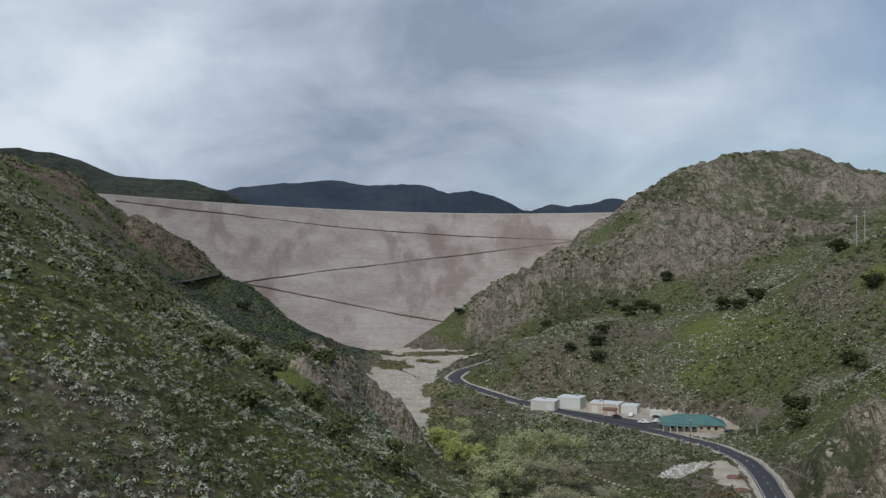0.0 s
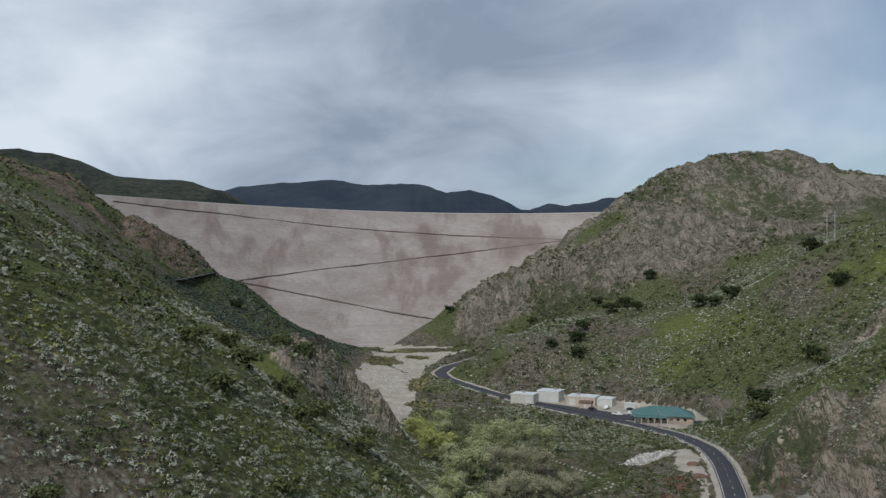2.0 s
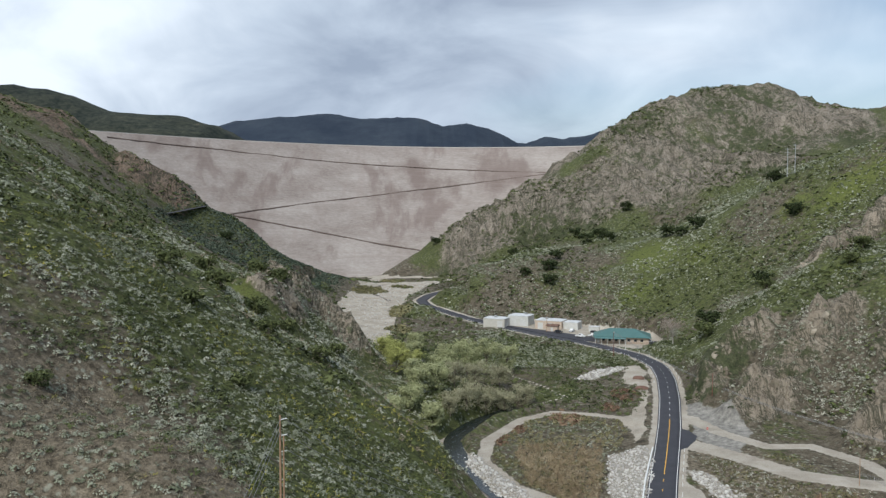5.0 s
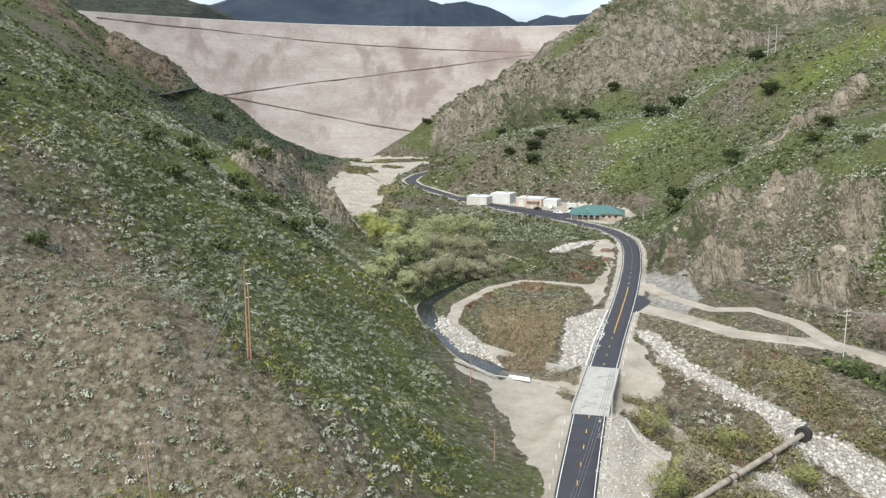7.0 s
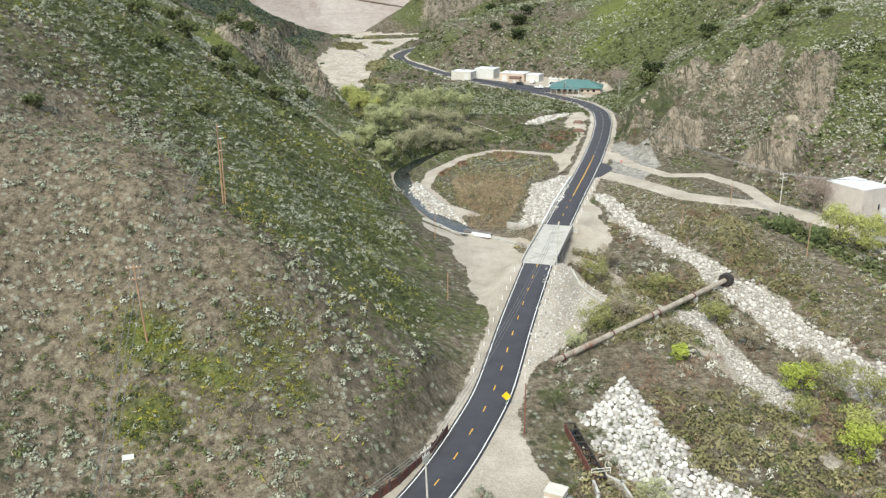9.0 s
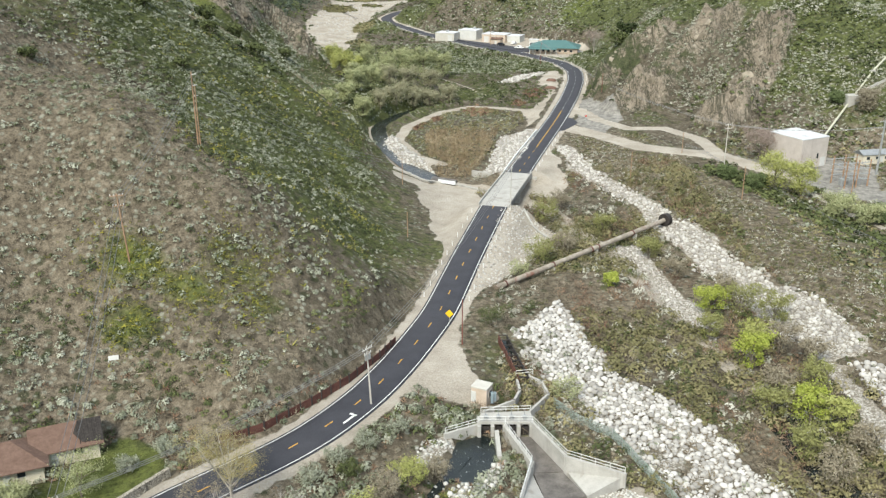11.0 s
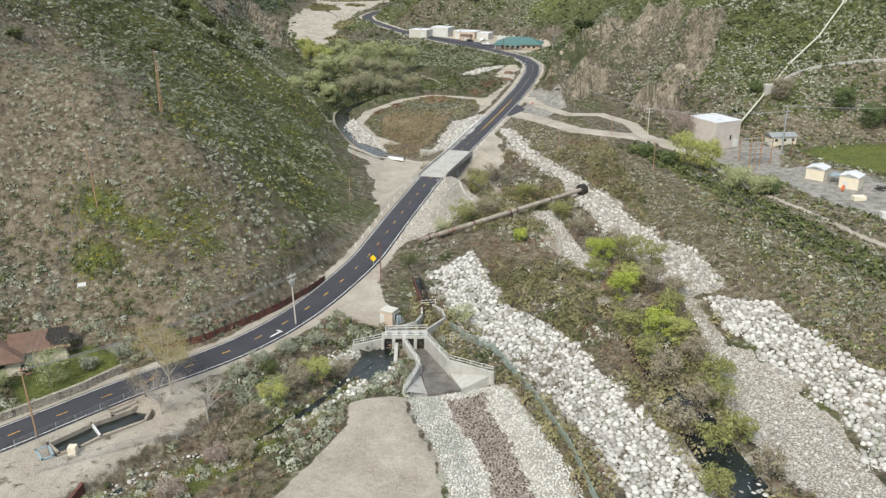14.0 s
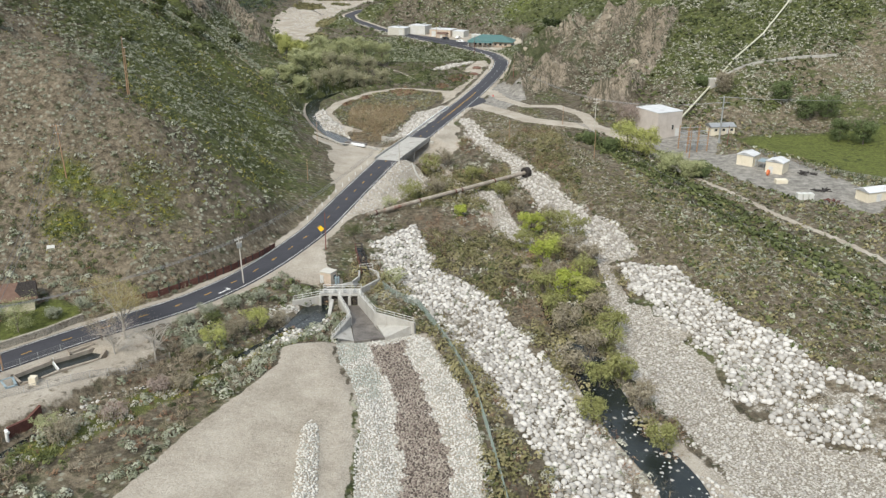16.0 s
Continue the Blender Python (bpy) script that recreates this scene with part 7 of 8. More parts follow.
for x in (36.3, 38.4, 40.55, 42.75):
    bm = bmesh.new()
    box(bm, x - 0.75, 64.2, -0.4, x + 0.75, 64.35, 2.2)
    for z in (0.3, 1.0, 1.7):
        box(bm, x - 0.75, 64.08, z, x + 0.75, 64.2, z + 0.15)
    part("sluice_gate", bm, MAT_DARK_STEEL, gate, "dark steel sluice gate")
    bm = bmesh.new()
    box(bm, x - 0.3, 64.6, 3.15, x + 0.3, 65.2, 4.0, 0.05)
    tube(bm, (x, 64.9, 4.0), (x, 64.9, 5.1), 0.06, 0.06, 6)
    part("hoist", bm, MAT_GREY_METAL, gate, "grey steel gate hoist")
railing(gate, [(35.1, 64.1), (44.0, 64.1)], [3.15, 3.15])
railing(gate, [(35.6, 67.0), (44.0, 67.5)], [3.15, 3.15])
railing(gate, [(43.9, 63.5), (48.2, 53.6), (56.4, 49.4)], [3.6, 3.6, 3.3])
railing(gate, [(39.4, 63.5), (42.9, 53.3), (40.2, 43.6)], [2.9, 2.8, 2.5])
railing(gate, [(29.6, 61.6), (35.3, 64.4)], [2.6, 2.7])
for ring, tops, mat, nm in (([(43.2, 53.2), (47.8, 53.4), (50.5, 47.4), (44.4, 45.5)], [0.75] * 4, MAT_CONCRETE_WET, "apron_floor"), ([(39.5, 63.2), (43.7, 63.2), (47.9, 53.6), (43.1, 53.3)], [0.85, 0.85, 0.76, 0.76], MAT_CONCRETE_WET, "chute_floor"),
                            ([(42.9, 53.2), (44.4, 45.5), (39.7, 45.2), (40.2, 43.8)], [0.8, 0.8, 2.2, 2.4], MAT_CONCRETE, "west_apron"), ([(48.4, 53.4), (56.2, 49.6), (50.6, 47.3)], [0.85, 2.6, 0.8], MAT_CONCRETE, "east_apron")):
    bm = bmesh.new()
    prism(bm, ring, -1.2, tops)
    part(nm, bm, mat, gate)
pool = bmesh.new()
prism(pool, GATE_POOL, -1.0, 0.75)
tagged(part("gate_pool", pool, MAT_WATER), "dark still pool below the west gate", "water", kind="structure")
for line in ([(44.0, 67.6), (47.7, 73.2), (46.9, 77.6), (44.9, 79.6)], [(36.0, 67.2), (41.5, 71.0), (42.8, 74.5), (42.6, 78.0)]):
    bm = bmesh.new()
    wall_strip(bm, line, 0.4, -0.2, [3.3] * len(line))
    part("basin_wall", bm, MAT_CONCRETE, gate)
bm = bmesh.new()
prism(bm, [(37, 67.4), (43.8, 67.7), (47.4, 73.2), (46.7, 77.4), (44.8, 79.4), (42.8, 78), (43, 74.5), (41.6, 71.2)], -0.6, 1.3)
tagged(part("basin_water", bm, MAT_WATER), "dark water in the gate basin", "water", kind="structure")
flume = thing("flume", pose(0, 0, 0), "dark steel flume leading to the gate basin", "flume")
for o in (-0.9, 0.9):
    bm = bmesh.new()
    wall_strip(bm, [(43.9 + o, 79), (41 + o * 0.9, 93.5)], 0.16, 1.0, [3.3, 4.6])
    part("side_plate", bm, MAT_RUST if o < 0 else MAT_DARK_STEEL, flume)
for k in range(9):
    t = k / 8
    bm = bmesh.new()
    x, y, z = 43.9 - 2.9 * t, 79 + 14.5 * t, 3.3 + 1.3 * t
    box(bm, x - 1.0, y - 0.09, z - 0.12, x + 1.0, y + 0.09, z + 0.06)
    part("cross_bar", bm, MAT_DARK_STEEL, flume)
bm = bmesh.new()
prism(bm, [(43.1, 79), (44.7, 79), (41.8, 93.4), (40.3, 93.4)], 0.8, [1.4, 1.4, 3.4, 3.4])
part("flume_water", bm, MAT_WATER, flume, "dark water in the flume")
railing(gate, [(42.5, 79.6), (45.6, 80.2)], [3.2, 3.2])

building("gate_hut", pose(36, 72.6, 2.5, 0, 0, -27), (2.9, 2.5, 2.7), "small beige concrete control hut with pale flat roof", MAT_BEIGE, MAT_PALE_WALL, windows=[("e", 0.2, 0.9, 1.2, 1.2)], doors=[("s", -1.0, 0, 0.95, 2.0)])
bm = bmesh.new()
box(bm, 37.5, 71.6, 2.2, 38.0, 72.3, 4.2, 0.04)
box(bm, 38.1, 72.0, 2.2, 38.5, 72.6, 4.0, 0.04)
tagged(part("electric_cabinet", bm, MAT_BLUE_METAL), "pair of blue-grey electric cabinets beside the hut", "cabinet")


# ---- fences ----
def mesh_fence(name, line, tall, label, material=MAT_MESH, wires=5, gap=3.0, uprights=10):
    """A chain-link fence: posts, rails and a lattice of thin wires, following the ground."""
    hub = thing(name, pose(0, 0, 0), label, "fence")
    pts = []
    for p, q in zip(line[:-1], line[1:]):
        n = max(1, int(math.hypot(q[0] - p[0], q[1] - p[1]) / gap))
        pts += [(p[0] + (q[0] - p[0]) * k / n, p[1] + (q[1] - p[1]) * k / n) for k in range(n)]
    pts.append(line[-1])
    z = [gz(*p) for p in pts]
    shared = bmesh.new()
    tube(shared, (0, 0, -0.5), (0, 0, tall), 0.05, 0.05, 6)
    first = part("post", shared, MAT_GREY_METAL, hub)
    first.location = (*pts[0], z[0])
    for p, h in zip(pts[1:], z[1:]):
        ob = new("post", first.data)
        ob.parent, ob.location = hub, (*p, h)
    lat = bmesh.new()
    for (p, a), (q, b) in zip(zip(pts[:-1], z[:-1]), zip(pts[1:], z[1:])):
        for k in range(wires + 1):
            h = 0.1 + (tall - 0.15) * k / wires
            tube(lat, (*p, a + h), (*q, b + h), 0.02 if k < wires else 0.035, None, 3)
        for k in range(1, uprights):
            t = k / uprights
            x, y, g = p[0] + (q[0] - p[0]) * t, p[1] + (q[1] - p[1]) * t, a + (b - a) * t
            tube(lat, (x, y, g + 0.05), (x, y, g + tall - 0.05), 0.018, None, 3)
    tagged(part("wire_mesh", lat, material, hub), kind="stuff")
    return hub


mesh_fence("chain_link_fence", [(48.5, 72), (52, 66.5), (57, 62.5), (63.2, 45), (67.8, 28.5), (70, 11.5), (72, -8), (74, -40)], 1.9, "green chain-link fence curving along the channel bank", wires=12, uprights=24)
mesh_fence("chain_link_fence", [(-20, 24.5), (-13.4, 32.2), (-7.8, 38.9), (-1.4, 45.6)], 1.5, "thin wire fence between road and ponds", MAT_WIRE, 4)
mesh_fence("chain_link_fence", [(-14, 18), (-4, 24), (4, 29), (10, 36)], 1.5, "thin wire fence round the pond yard", MAT_WIRE, 4)
mesh_fence("chain_link_fence", [(113, 233), (128, 182), (143, 121), (147, 99), (160, 61), (178, 10)], 1.2, "grey wire fence along the foot of the levee", MAT_WIRE, 4, 6.0)
mesh_fence("chain_link_fence", [(174, 186), (185, 165), (203, 148)], 1.8, "wire fence at the edge of the station yard", MAT_WIRE, 5, 3.0)

rust = thing("debris_fence", pose(0, 0, 0), "rust-brown plate debris fence on steel posts beside the road", "fence")
RUST = [(-6.5, 57.3), (0.2, 61.8), (6.8, 69.8), (12.4, 77.6), (17.3, 86.6), (20, 93)]
pts = []
for p, q in zip(RUST[:-1], RUST[1:]):
    n = max(1, round(math.hypot(q[0] - p[0], q[1] - p[1]) / 2.4))
    pts += [(p[0] + (q[0] - p[0]) * k / n, p[1] + (q[1] - p[1]) * k / n) for k in range(n)]
pts.append(RUST[-1])
for k, (p, q) in enumerate(zip(pts[:-1], pts[1:])):
    z = 2.75
    bm = bmesh.new()
    box(bm, p[0] - 0.12, p[1] - 0.14, z - 0.5, p[0] + 0.12, p[1] + 0.14, z + 2.2)
    part("post", bm, MAT_DARK_STEEL, rust)
    for r in range(3):
        bm = bmesh.new()
        h0 = z + 0.05 + r * 0.62
        wall_strip(bm, [p, q], 0.07, h0, [h0 + 0.58, h0 + 0.58 + random.uniform(-0.03, 0.03)])
        part("plate", bm, MAT_RUST, rust)


# ---- poles and wires ----
def pole(place, tall, label, material=MAT_POLE, arms=((0.4, 2.4),), turn=0, name="utility_pole", lean=(0, 0), radius=0.17, can=False):
    z = place[2] if len(place) > 2 else gz(place[0], place[1])
    hub = thing(name, pose(place[0], place[1], z, lean[0], lean[1], turn), label, "utility pole", "power poles")
    bm = bmesh.new()
    tube(bm, (0, 0, -1.2), (0, 0, tall), radius, radius * 0.68, 9)
    part("post", bm, material, hub)
    for drop, wide in arms:
        bm = bmesh.new()
        box(bm, -wide / 2, -0.2, tall - drop - 0.07, wide / 2, -0.08, tall - drop + 0.07)
        arm = part("crossarm", bm, material, hub)
        for x in (-wide / 2 + 0.1, -wide / 5, wide / 5, wide / 2 - 0.1):
            bm = bmesh.new()
            tube(bm, (x, -0.14, tall - drop + 0.07), (x, -0.14, tall - drop + 0.34), 0.07, 0.05, 6)
            part("insulator", bm, MAT_PORCELAIN, arm)
    if can:
        bm = bmesh.new()
        tube(bm, (0.42, 0, tall - 2.6), (0.42, 0, tall - 1.6), 0.28, 0.28, 10)
        part("transformer_can", bm, MAT_GREY_METAL, hub, "grey transformer can")
        bm = bmesh.new()
        tube(bm, (-0.36, 0, tall - 2.5), (-0.36, 0, tall - 1.7), 0.22, 0.22, 10)
        part("transformer_can", bm, MAT_GREY_METAL, hub, "grey transformer can")
    return Vector((place[0], place[1], z + tall))


T1 = pole((-21.6, 117.4), 15.0, "weathered wooden power pole on the brushy slope", arms=(), turn=70)
pole((-21.1, 117.2), 12.5, "thinner wooden pole beside the taller one", arms=(), turn=70, radius=0.14)
bm = bmesh.new()
for k in range(3):
    tube(bm, (T1.x, T1.y, T1.z - 0.6 - 2.2 * k), (T1.x + 0.9, T1.y + 0.3, T1.z - 0.5 - 2.2 * k), 0.09, 0.06, 6)
tagged(part("insulator_bracket", bm, MAT_PORCELAIN), "white side insulators of the slope pole", "insulator")
T2 = pole((-28.2, 88.5), 13.0, "orange-brown wooden power pole with two crossarms on the slope", arms=((0.3, 2.4), (2.2, 2.0)), turn=10, lean=(0, -3))
T3 = pole((16.9, 70.2), 11.4, "pale wooden power pole with transformer cans beside the road", MAT_POLE_PALE, ((0.5, 2.2), (1.4, 1.6)), 50, can=True, lean=(0, -3))
T4 = pole((33.0, 91.6), 9.6, "red-brown wooden pole on the gravel shoulder", MAT_POLE_RED, (), 0, radius=0.14)
T5 = pole((47.9, 167.4, 5.0), 13.5, "tall grey pole with lamp arm beside the bridge", MAT_POLE_PALE, ((0.4, 1.8),), 80, radius=0.14)
T6 = pole((17.2, 194), 8.0, "thin dark pole on the gravel pad", MAT_POLE, (), 0, radius=0.12)
T7 = pole((20.4, 147.8), 6.8, "thin dark pole at the foot of the slope", MAT_POLE, (), 0, radius=0.12)
T8 = pole((86.1, 194), 9.2, "brown wooden pole on the levee", MAT_POLE, (), 0, radius=0.14)
T9 = pole((119.3, 210), 14.0, "grey wooden pole with crossarms at the station entrance", MAT_POLE_PALE, ((0.4, 2.6), (1.6, 2.6)), 20)
T10 = pole((113.5, 174.2), 9.8, "brown wooden pole on the levee crest", MAT_POLE, (), 0, radius=0.14)
T11 = pole((163.8, 200.9), 17.2, "tall pale steel power pole with crossarms", MAT_GREY_METAL, ((0.5, 4.2), (2.4, 5.0), (4.4, 4.2)), 20, radius=0.36)
T12 = pole((148, 182.2), 11.0, "orange-brown wooden pole in the switchyard", MAT_POLE, (), 0)
T13 = pole((166, 198), 7.2, "short dark pole beside the cottage", MAT_POLE_RED, (), 0, radius=0.13)
T14 = pole((-17.9, 27.7), 12.8, "brown wooden pole at the road edge by the house", MAT_POLE, ((0.5, 2.0),), 40, lean=(0, -3))
T15 = pole((109, 222.7), 7.2, "short brown pole by the side track", MAT_POLE, (), 0, radius=0.12)
T16 = pole((95.7, 302.6), 8.0, "brown pole at the foot of the rock spur", MAT_POLE_RED, (), 0, radius=0.13)
T17 = pole((80.5, 399), 11.5, "tall brown pole beside the road before the depot", MAT_POLE_RED, ((0.4, 1.6),), 60, radius=0.15)
T18 = pole((58, 465.5), 10.5, "grey pole before the depot sheds", MAT_POLE, ((0.4, 1.8),), 60, radius=0.15)
TOWER_Y = 520
for x in (207.0, 211.5):
    z = gz(x, TOWER_Y)
    hub = thing("transmission_pole", pose(x, TOWER_Y, z), "tall pale steel transmission pole on the hill crest", "pylon", "transmission poles on the hill")
    bm = bmesh.new()
    tube(bm, (0, 0, -2), (0, 0, 17), 0.28, 0.2, 8)
    part("post", bm, MAT_GREY_METAL, hub)
    for h in (16.2, 14.2):
        bm = bmesh.new()
        tube(bm, (-1.4, 0, h), (1.4, 0, h), 0.1, 0.1, 6)
        part("arm", bm, MAT_GREY_METAL, hub)


def wire(a, b, sag, r=0.04):
    bm = bmesh.new()
    side = (Vector(b) - Vector(a)).cross(Vector((0, 0, 1))).normalized() * r
    prev = None
    for k in range(19):
        t = k / 18
        p = Vector(a).lerp(Vector(b), t)
        p.z -= sag * 4 * t * (1 - t)
        ring = [bm.verts.new(p + side - Vector((0, 0, r * 0.6))), bm.verts.new(p - side - Vector((0, 0, r * 0.6))), bm.verts.new(p + Vector((0, 0, r)))]
        if prev:
            for j in range(3):
                bm.faces.new((prev[j], prev[(j + 1) % 3], ring[(j + 1) % 3], ring[j]))
        prev = ring
    return tagged(part("power_line", bm, MAT_WIRE), "thin sagging power line between poles", "cable", "power lines")


for o in (-0.9, 0.0, 0.9):
    wire(T1 + Vector((0.9, o * 0.3, -0.6 - (o + 0.9) * 2.4)), T6 + Vector((o * 0.5, 0, -0.3 - (o + 0.9) * 0.6)), 3.5)
    wire(T1 + Vector((0, 0, -0.5 - (o + 0.9))), T2 + Vector((o, 0, -0.2)), 1.5)
    wire(T2 + Vector((o, 0, -0.2)), T14 + Vector((o, 0, -0.3)), 2.0)
    wire(T3 + Vector((o * 0.7, 0, -0.4)), T14 + Vector((o * 0.7, 0, -0.4)), 1.6)
    wire(T3 + Vector((o * 0.7, 0, -0.4)), T5 + Vector((o * 0.6, 0, -0.3)), 2.6)
    wire(T9 + Vector((o, 0, -0.3)), T11 + Vector((o * 1.6, 0, -2.2)), 1.5)
    wire(T9 + Vector((o, 0, -0.3)), T17 + Vector((o * 0.6, 0, -0.3)), 5)
    wire(T11 + Vector((o * 2, 0, -0.4)), Vector((330 + o * 2, 190, 34)), 4)


# ---- road furniture ----
def marker(p, tall=1.1):
    bm = bmesh.new()
    tube(bm, (0, 0, -0.3), (0, 0, tall), 0.09, 0.09, 6)
    return bm


post_mesh = None
for side in (-1, 1):
    for y in list(range(112, 172, 6)) + list(range(210, 262, 6)) + list(range(340, 420, 8)):
        if side < 0 and 206 < y < 262:
            continue
        k = road_index(y)
        x, yy = ROAD_Q[k, 0] + ROAD_N[k, 0] * side * 5.0, ROAD_Q[k, 1] + ROAD_N[k, 1] * side * 5.0
        if post_mesh is None:
            ob = part("delineator_post", marker((x, yy)), MAT_WHITE_PAINT)
            post_mesh = ob.data
        else:
            ob = new("delineator_post", post_mesh)
        ob.location = (x, yy, gz(x, yy))
        tagged(ob, "short white delineator post at the road edge", "road post", "delineator posts")

sign = thing("warning_sign", pose(30.6, 101.1, gz(30.6, 101.1), 0, 0, -12), "yellow diamond warning sign at the road edge", "road sign")
bm = bmesh.new()
tube(bm, (0, 0, -0.3), (0, 0, 2.4), 0.05, 0.05, 6)
part("post", bm, MAT_GREY_METAL, sign)
bm = bmesh.new()
box(bm, -0.62, -0.03, -0.62, 0.62, 0.0, 0.62)
bmesh.ops.transform(bm, matrix=pose(0, -0.06, 2.2, 0, 45, 0), verts=bm.verts)
part("plate", bm, MAT_SIGN_YELLOW, sign, "yellow diamond plate")
stop = thing("stop_sign", pose(84.5, 271.5, gz(84.5, 271.5), 0, 0, 20), "red stop sign at the side road mouth", "road sign")
bm = bmesh.new()
tube(bm, (0, 0, -0.3), (0, 0, 2.3), 0.05, 0.05, 6)
part("post", bm, MAT_GREY_METAL, stop)
bm = bmesh.new()
bmesh.ops.create_cone(bm, cap_ends=True, segments=8, radius1=0.4, radius2=0.4, depth=0.04, matrix=pose(0, -0.07, 2.2, 90, 0, 0))
part("plate", bm, mottled("red_sign", (0.55, 0.03, 0.03), (0.65, 0.05, 0.04), 1.0, 6.0, 0.4), stop, "red octagonal plate")
bm = bmesh.new()
box(bm, -0.2, -0.1, 2.15, 0.2, -0.092, 2.25)
part("lettering", bm, MAT_WHITE_PAINT, stop, "white bar of lettering")


# ---- vehicles ----
def vehicle(m, label, paint, truck=False):
    """A pickup or car, length along x."""
    hub = thing("pickup_truck" if truck else "car", m, label, "vehicle", "parked vehicles at the depot")
    bm = bmesh.new()
    prof = [(-2.6, 0.45), (2.6, 0.45), (2.62, 0.95), (1.5, 1.08), (0.8, 1.78), (-0.7, 1.8), (-0.85, 1.05), (-2.6, 1.05)] if truck else [(-2.2, 0.4), (2.2, 0.4), (2.2, 0.85), (1.3, 0.98), (0.6, 1.48), (-1.3, 1.5), (-2.1, 1.0)]
    a = [bm.verts.new((x, -0.9, z)) for x, z in prof]
    b = [bm.verts.new((x, 0.9, z)) for x, z in prof]
    bm.faces.new(a)
    bm.faces.new(b[::-1])
    for k in range(len(prof)):
        bm.faces.new((a[k], b[k], b[(k + 1) % len(prof)], a[(k + 1) % len(prof)]))
    bmesh.ops.recalc_face_normals(bm, faces=bm.faces)
    bmesh.ops.bevel(bm, geom=bm.edges[:], offset=0.07, segments=2, affect="EDGES")
    part("body", bm, paint, hub)
    top = 1.62 if truck else 1.36
    for s in (-1, 1):
        bm = bmesh.new()
        box(bm, -0.6 if truck else -1.2, s * 0.905 - 0.02, 1.12 if not truck else 1.2, 0.6, s * 0.905 + 0.02, top)
        part("side_window", bm, MAT_GLASS, hub, "dark side glass")
    for x in (-1.55, 1.6):
        for y in (-0.82, 0.82):
            bm = bmesh.new()
            bmesh.ops.create_cone(bm, cap_ends=True, segments=14, radius1=0.38, radius2=0.38, depth=0.24, matrix=pose(x, y, 0.38, 90, 0, 0))
            wheel = part("wheel", bm, MAT_TYRE, hub, "black tyre")
            bm = bmesh.new()
            bmesh.ops.create_cone(bm, cap_ends=True, segments=10, radius1=0.2, radius2=0.2, depth=0.28, matrix=pose(x, y, 0.38, 90, 0, 0))
            part("rim", bm, MAT_GREY_METAL, wheel)
    return hub


vehicle(pose(73.5, 449.5, 11.68, 0, 0, -35), "white pickup truck parked on the asphalt yard", MAT_CAR_WHITE, True)
vehicle(pose(80.5, 452, 11.7, 0, 0, 25), "white pickup truck parked beside the depot office", MAT_CAR_WHITE, True)
vehicle(pose(72, 468, 11.8, 0, 0, 60), "white utility truck parked by the depot sheds", MAT_CAR_WHITE, True)
vehicle(pose(83, 463, 11.78, 0, 0, -10), "dark car parked behind the depot office", MAT_CAR_DARK)
vehicle(pose(64, 463.5, 11.9, 0, 0, -30), "dark car parked before the depot sheds", MAT_CAR_DARK)
vehicle(pose(104.5, 431, 11.8, 0, 0, 20), "white car parked on the small car park", MAT_CAR_WHITE)

# ---- the old house and its ponds ----
def burnt(hub, lx, ly, h):
    bm = bmesh.new()
    run = 2.5 / (ly / 2 + 0.8)
    prism(bm, [(lx / 2 - 2.6, -0.1), (lx / 2 - 3.4, -1.9), (lx / 2 - 2.2, -3.4), (lx / 2 + 0.82, -3.7), (lx / 2 + 0.82, -0.1)], [h + 2.5 - run * d + 0.03 for d in (0.1, 1.9, 3.4, 3.7, 0.1)], [h + 2.5 - run * d + 0.09 for d in (0.1, 1.9, 3.4, 3.7, 0.1)])
    part("charred_roof", bm, MAT_CHAR, hub, "burnt blackened roof patch")
    for k in range(6):
        bm = bmesh.new()
        x = lx / 2 - 3.2 + k * 0.65
        tube(bm, (x + 0.6, -0.2, h + 2.5), (x + 0.7, -3.6, h + 2.5 - run * 3.5), 0.06, 0.06, 5)
        part("rafter", bm, MAT_CHAR, hub)


building("old_house", pose(-29.6, 56.5, 3.1, 0, 0, 24), (9, 6.5, 2.4), "old cream house wing with brown shingle roof, partly burnt", MAT_CREAM, MAT_BROWN_ROOF, "gable", 2.5, 0.8, [("s", 1.5, 0.9, 1.4, 1.1), ("e", 0, 0.9, 1.2, 1.1)], [("s", -2, 0, 0.95, 2.0)], extra=burnt)
building("old_house", pose(-36.5, 51.0, 3.0, 0, 0, 24), (10, 8, 2.4), "old cream house with wide brown shingle roof", MAT_CREAM, MAT_BROWN_ROOF, "hip", 2.6, 0.9, [("s", -2, 0.9, 1.3, 1.1), ("s", 2, 0.9, 1.3, 1.1)], [("s", 0, 0, 0.95, 2.0)])
low_wall("stone_wall", [(-33, 25.5), (-27, 31.3), (-22, 36.6), (-16.4, 42.8), (-12.0, 49.6)], 0.6, 1.5, MAT_FIELDSTONE, "long low fieldstone wall before the house garden")
low_wall("garden_wall", [(-38, 42), (-33, 43), (-31, 40)], 0.35, 0.8, MAT_CONCRETE, "short pale garden wall")
bm = bmesh.new()
box(bm, -0.85, -0.05, 0.2, 0.85, 0.05, 1.0)
tube(bm, (-0.9, 0, -0.6), (-0.9, 0, 0.3), 0.06)
tube(bm, (0.9, 0, -0.6), (0.9, 0, 0.3), 0.06)
board = tagged(part("hillside_board", bm, MAT_WHITE_WALL), "plain white board standing on the brushy slope", "board")
board.matrix_world = pose(-28, 74.6, gz(-28, 74.6), -20, 0, 15)
bm = bmesh.new()
prism(bm, POND, 0.0, 2.0)
tagged(part("pond_water", bm, MAT_WATER), "dark still water in the long pond", "water", kind="structure")
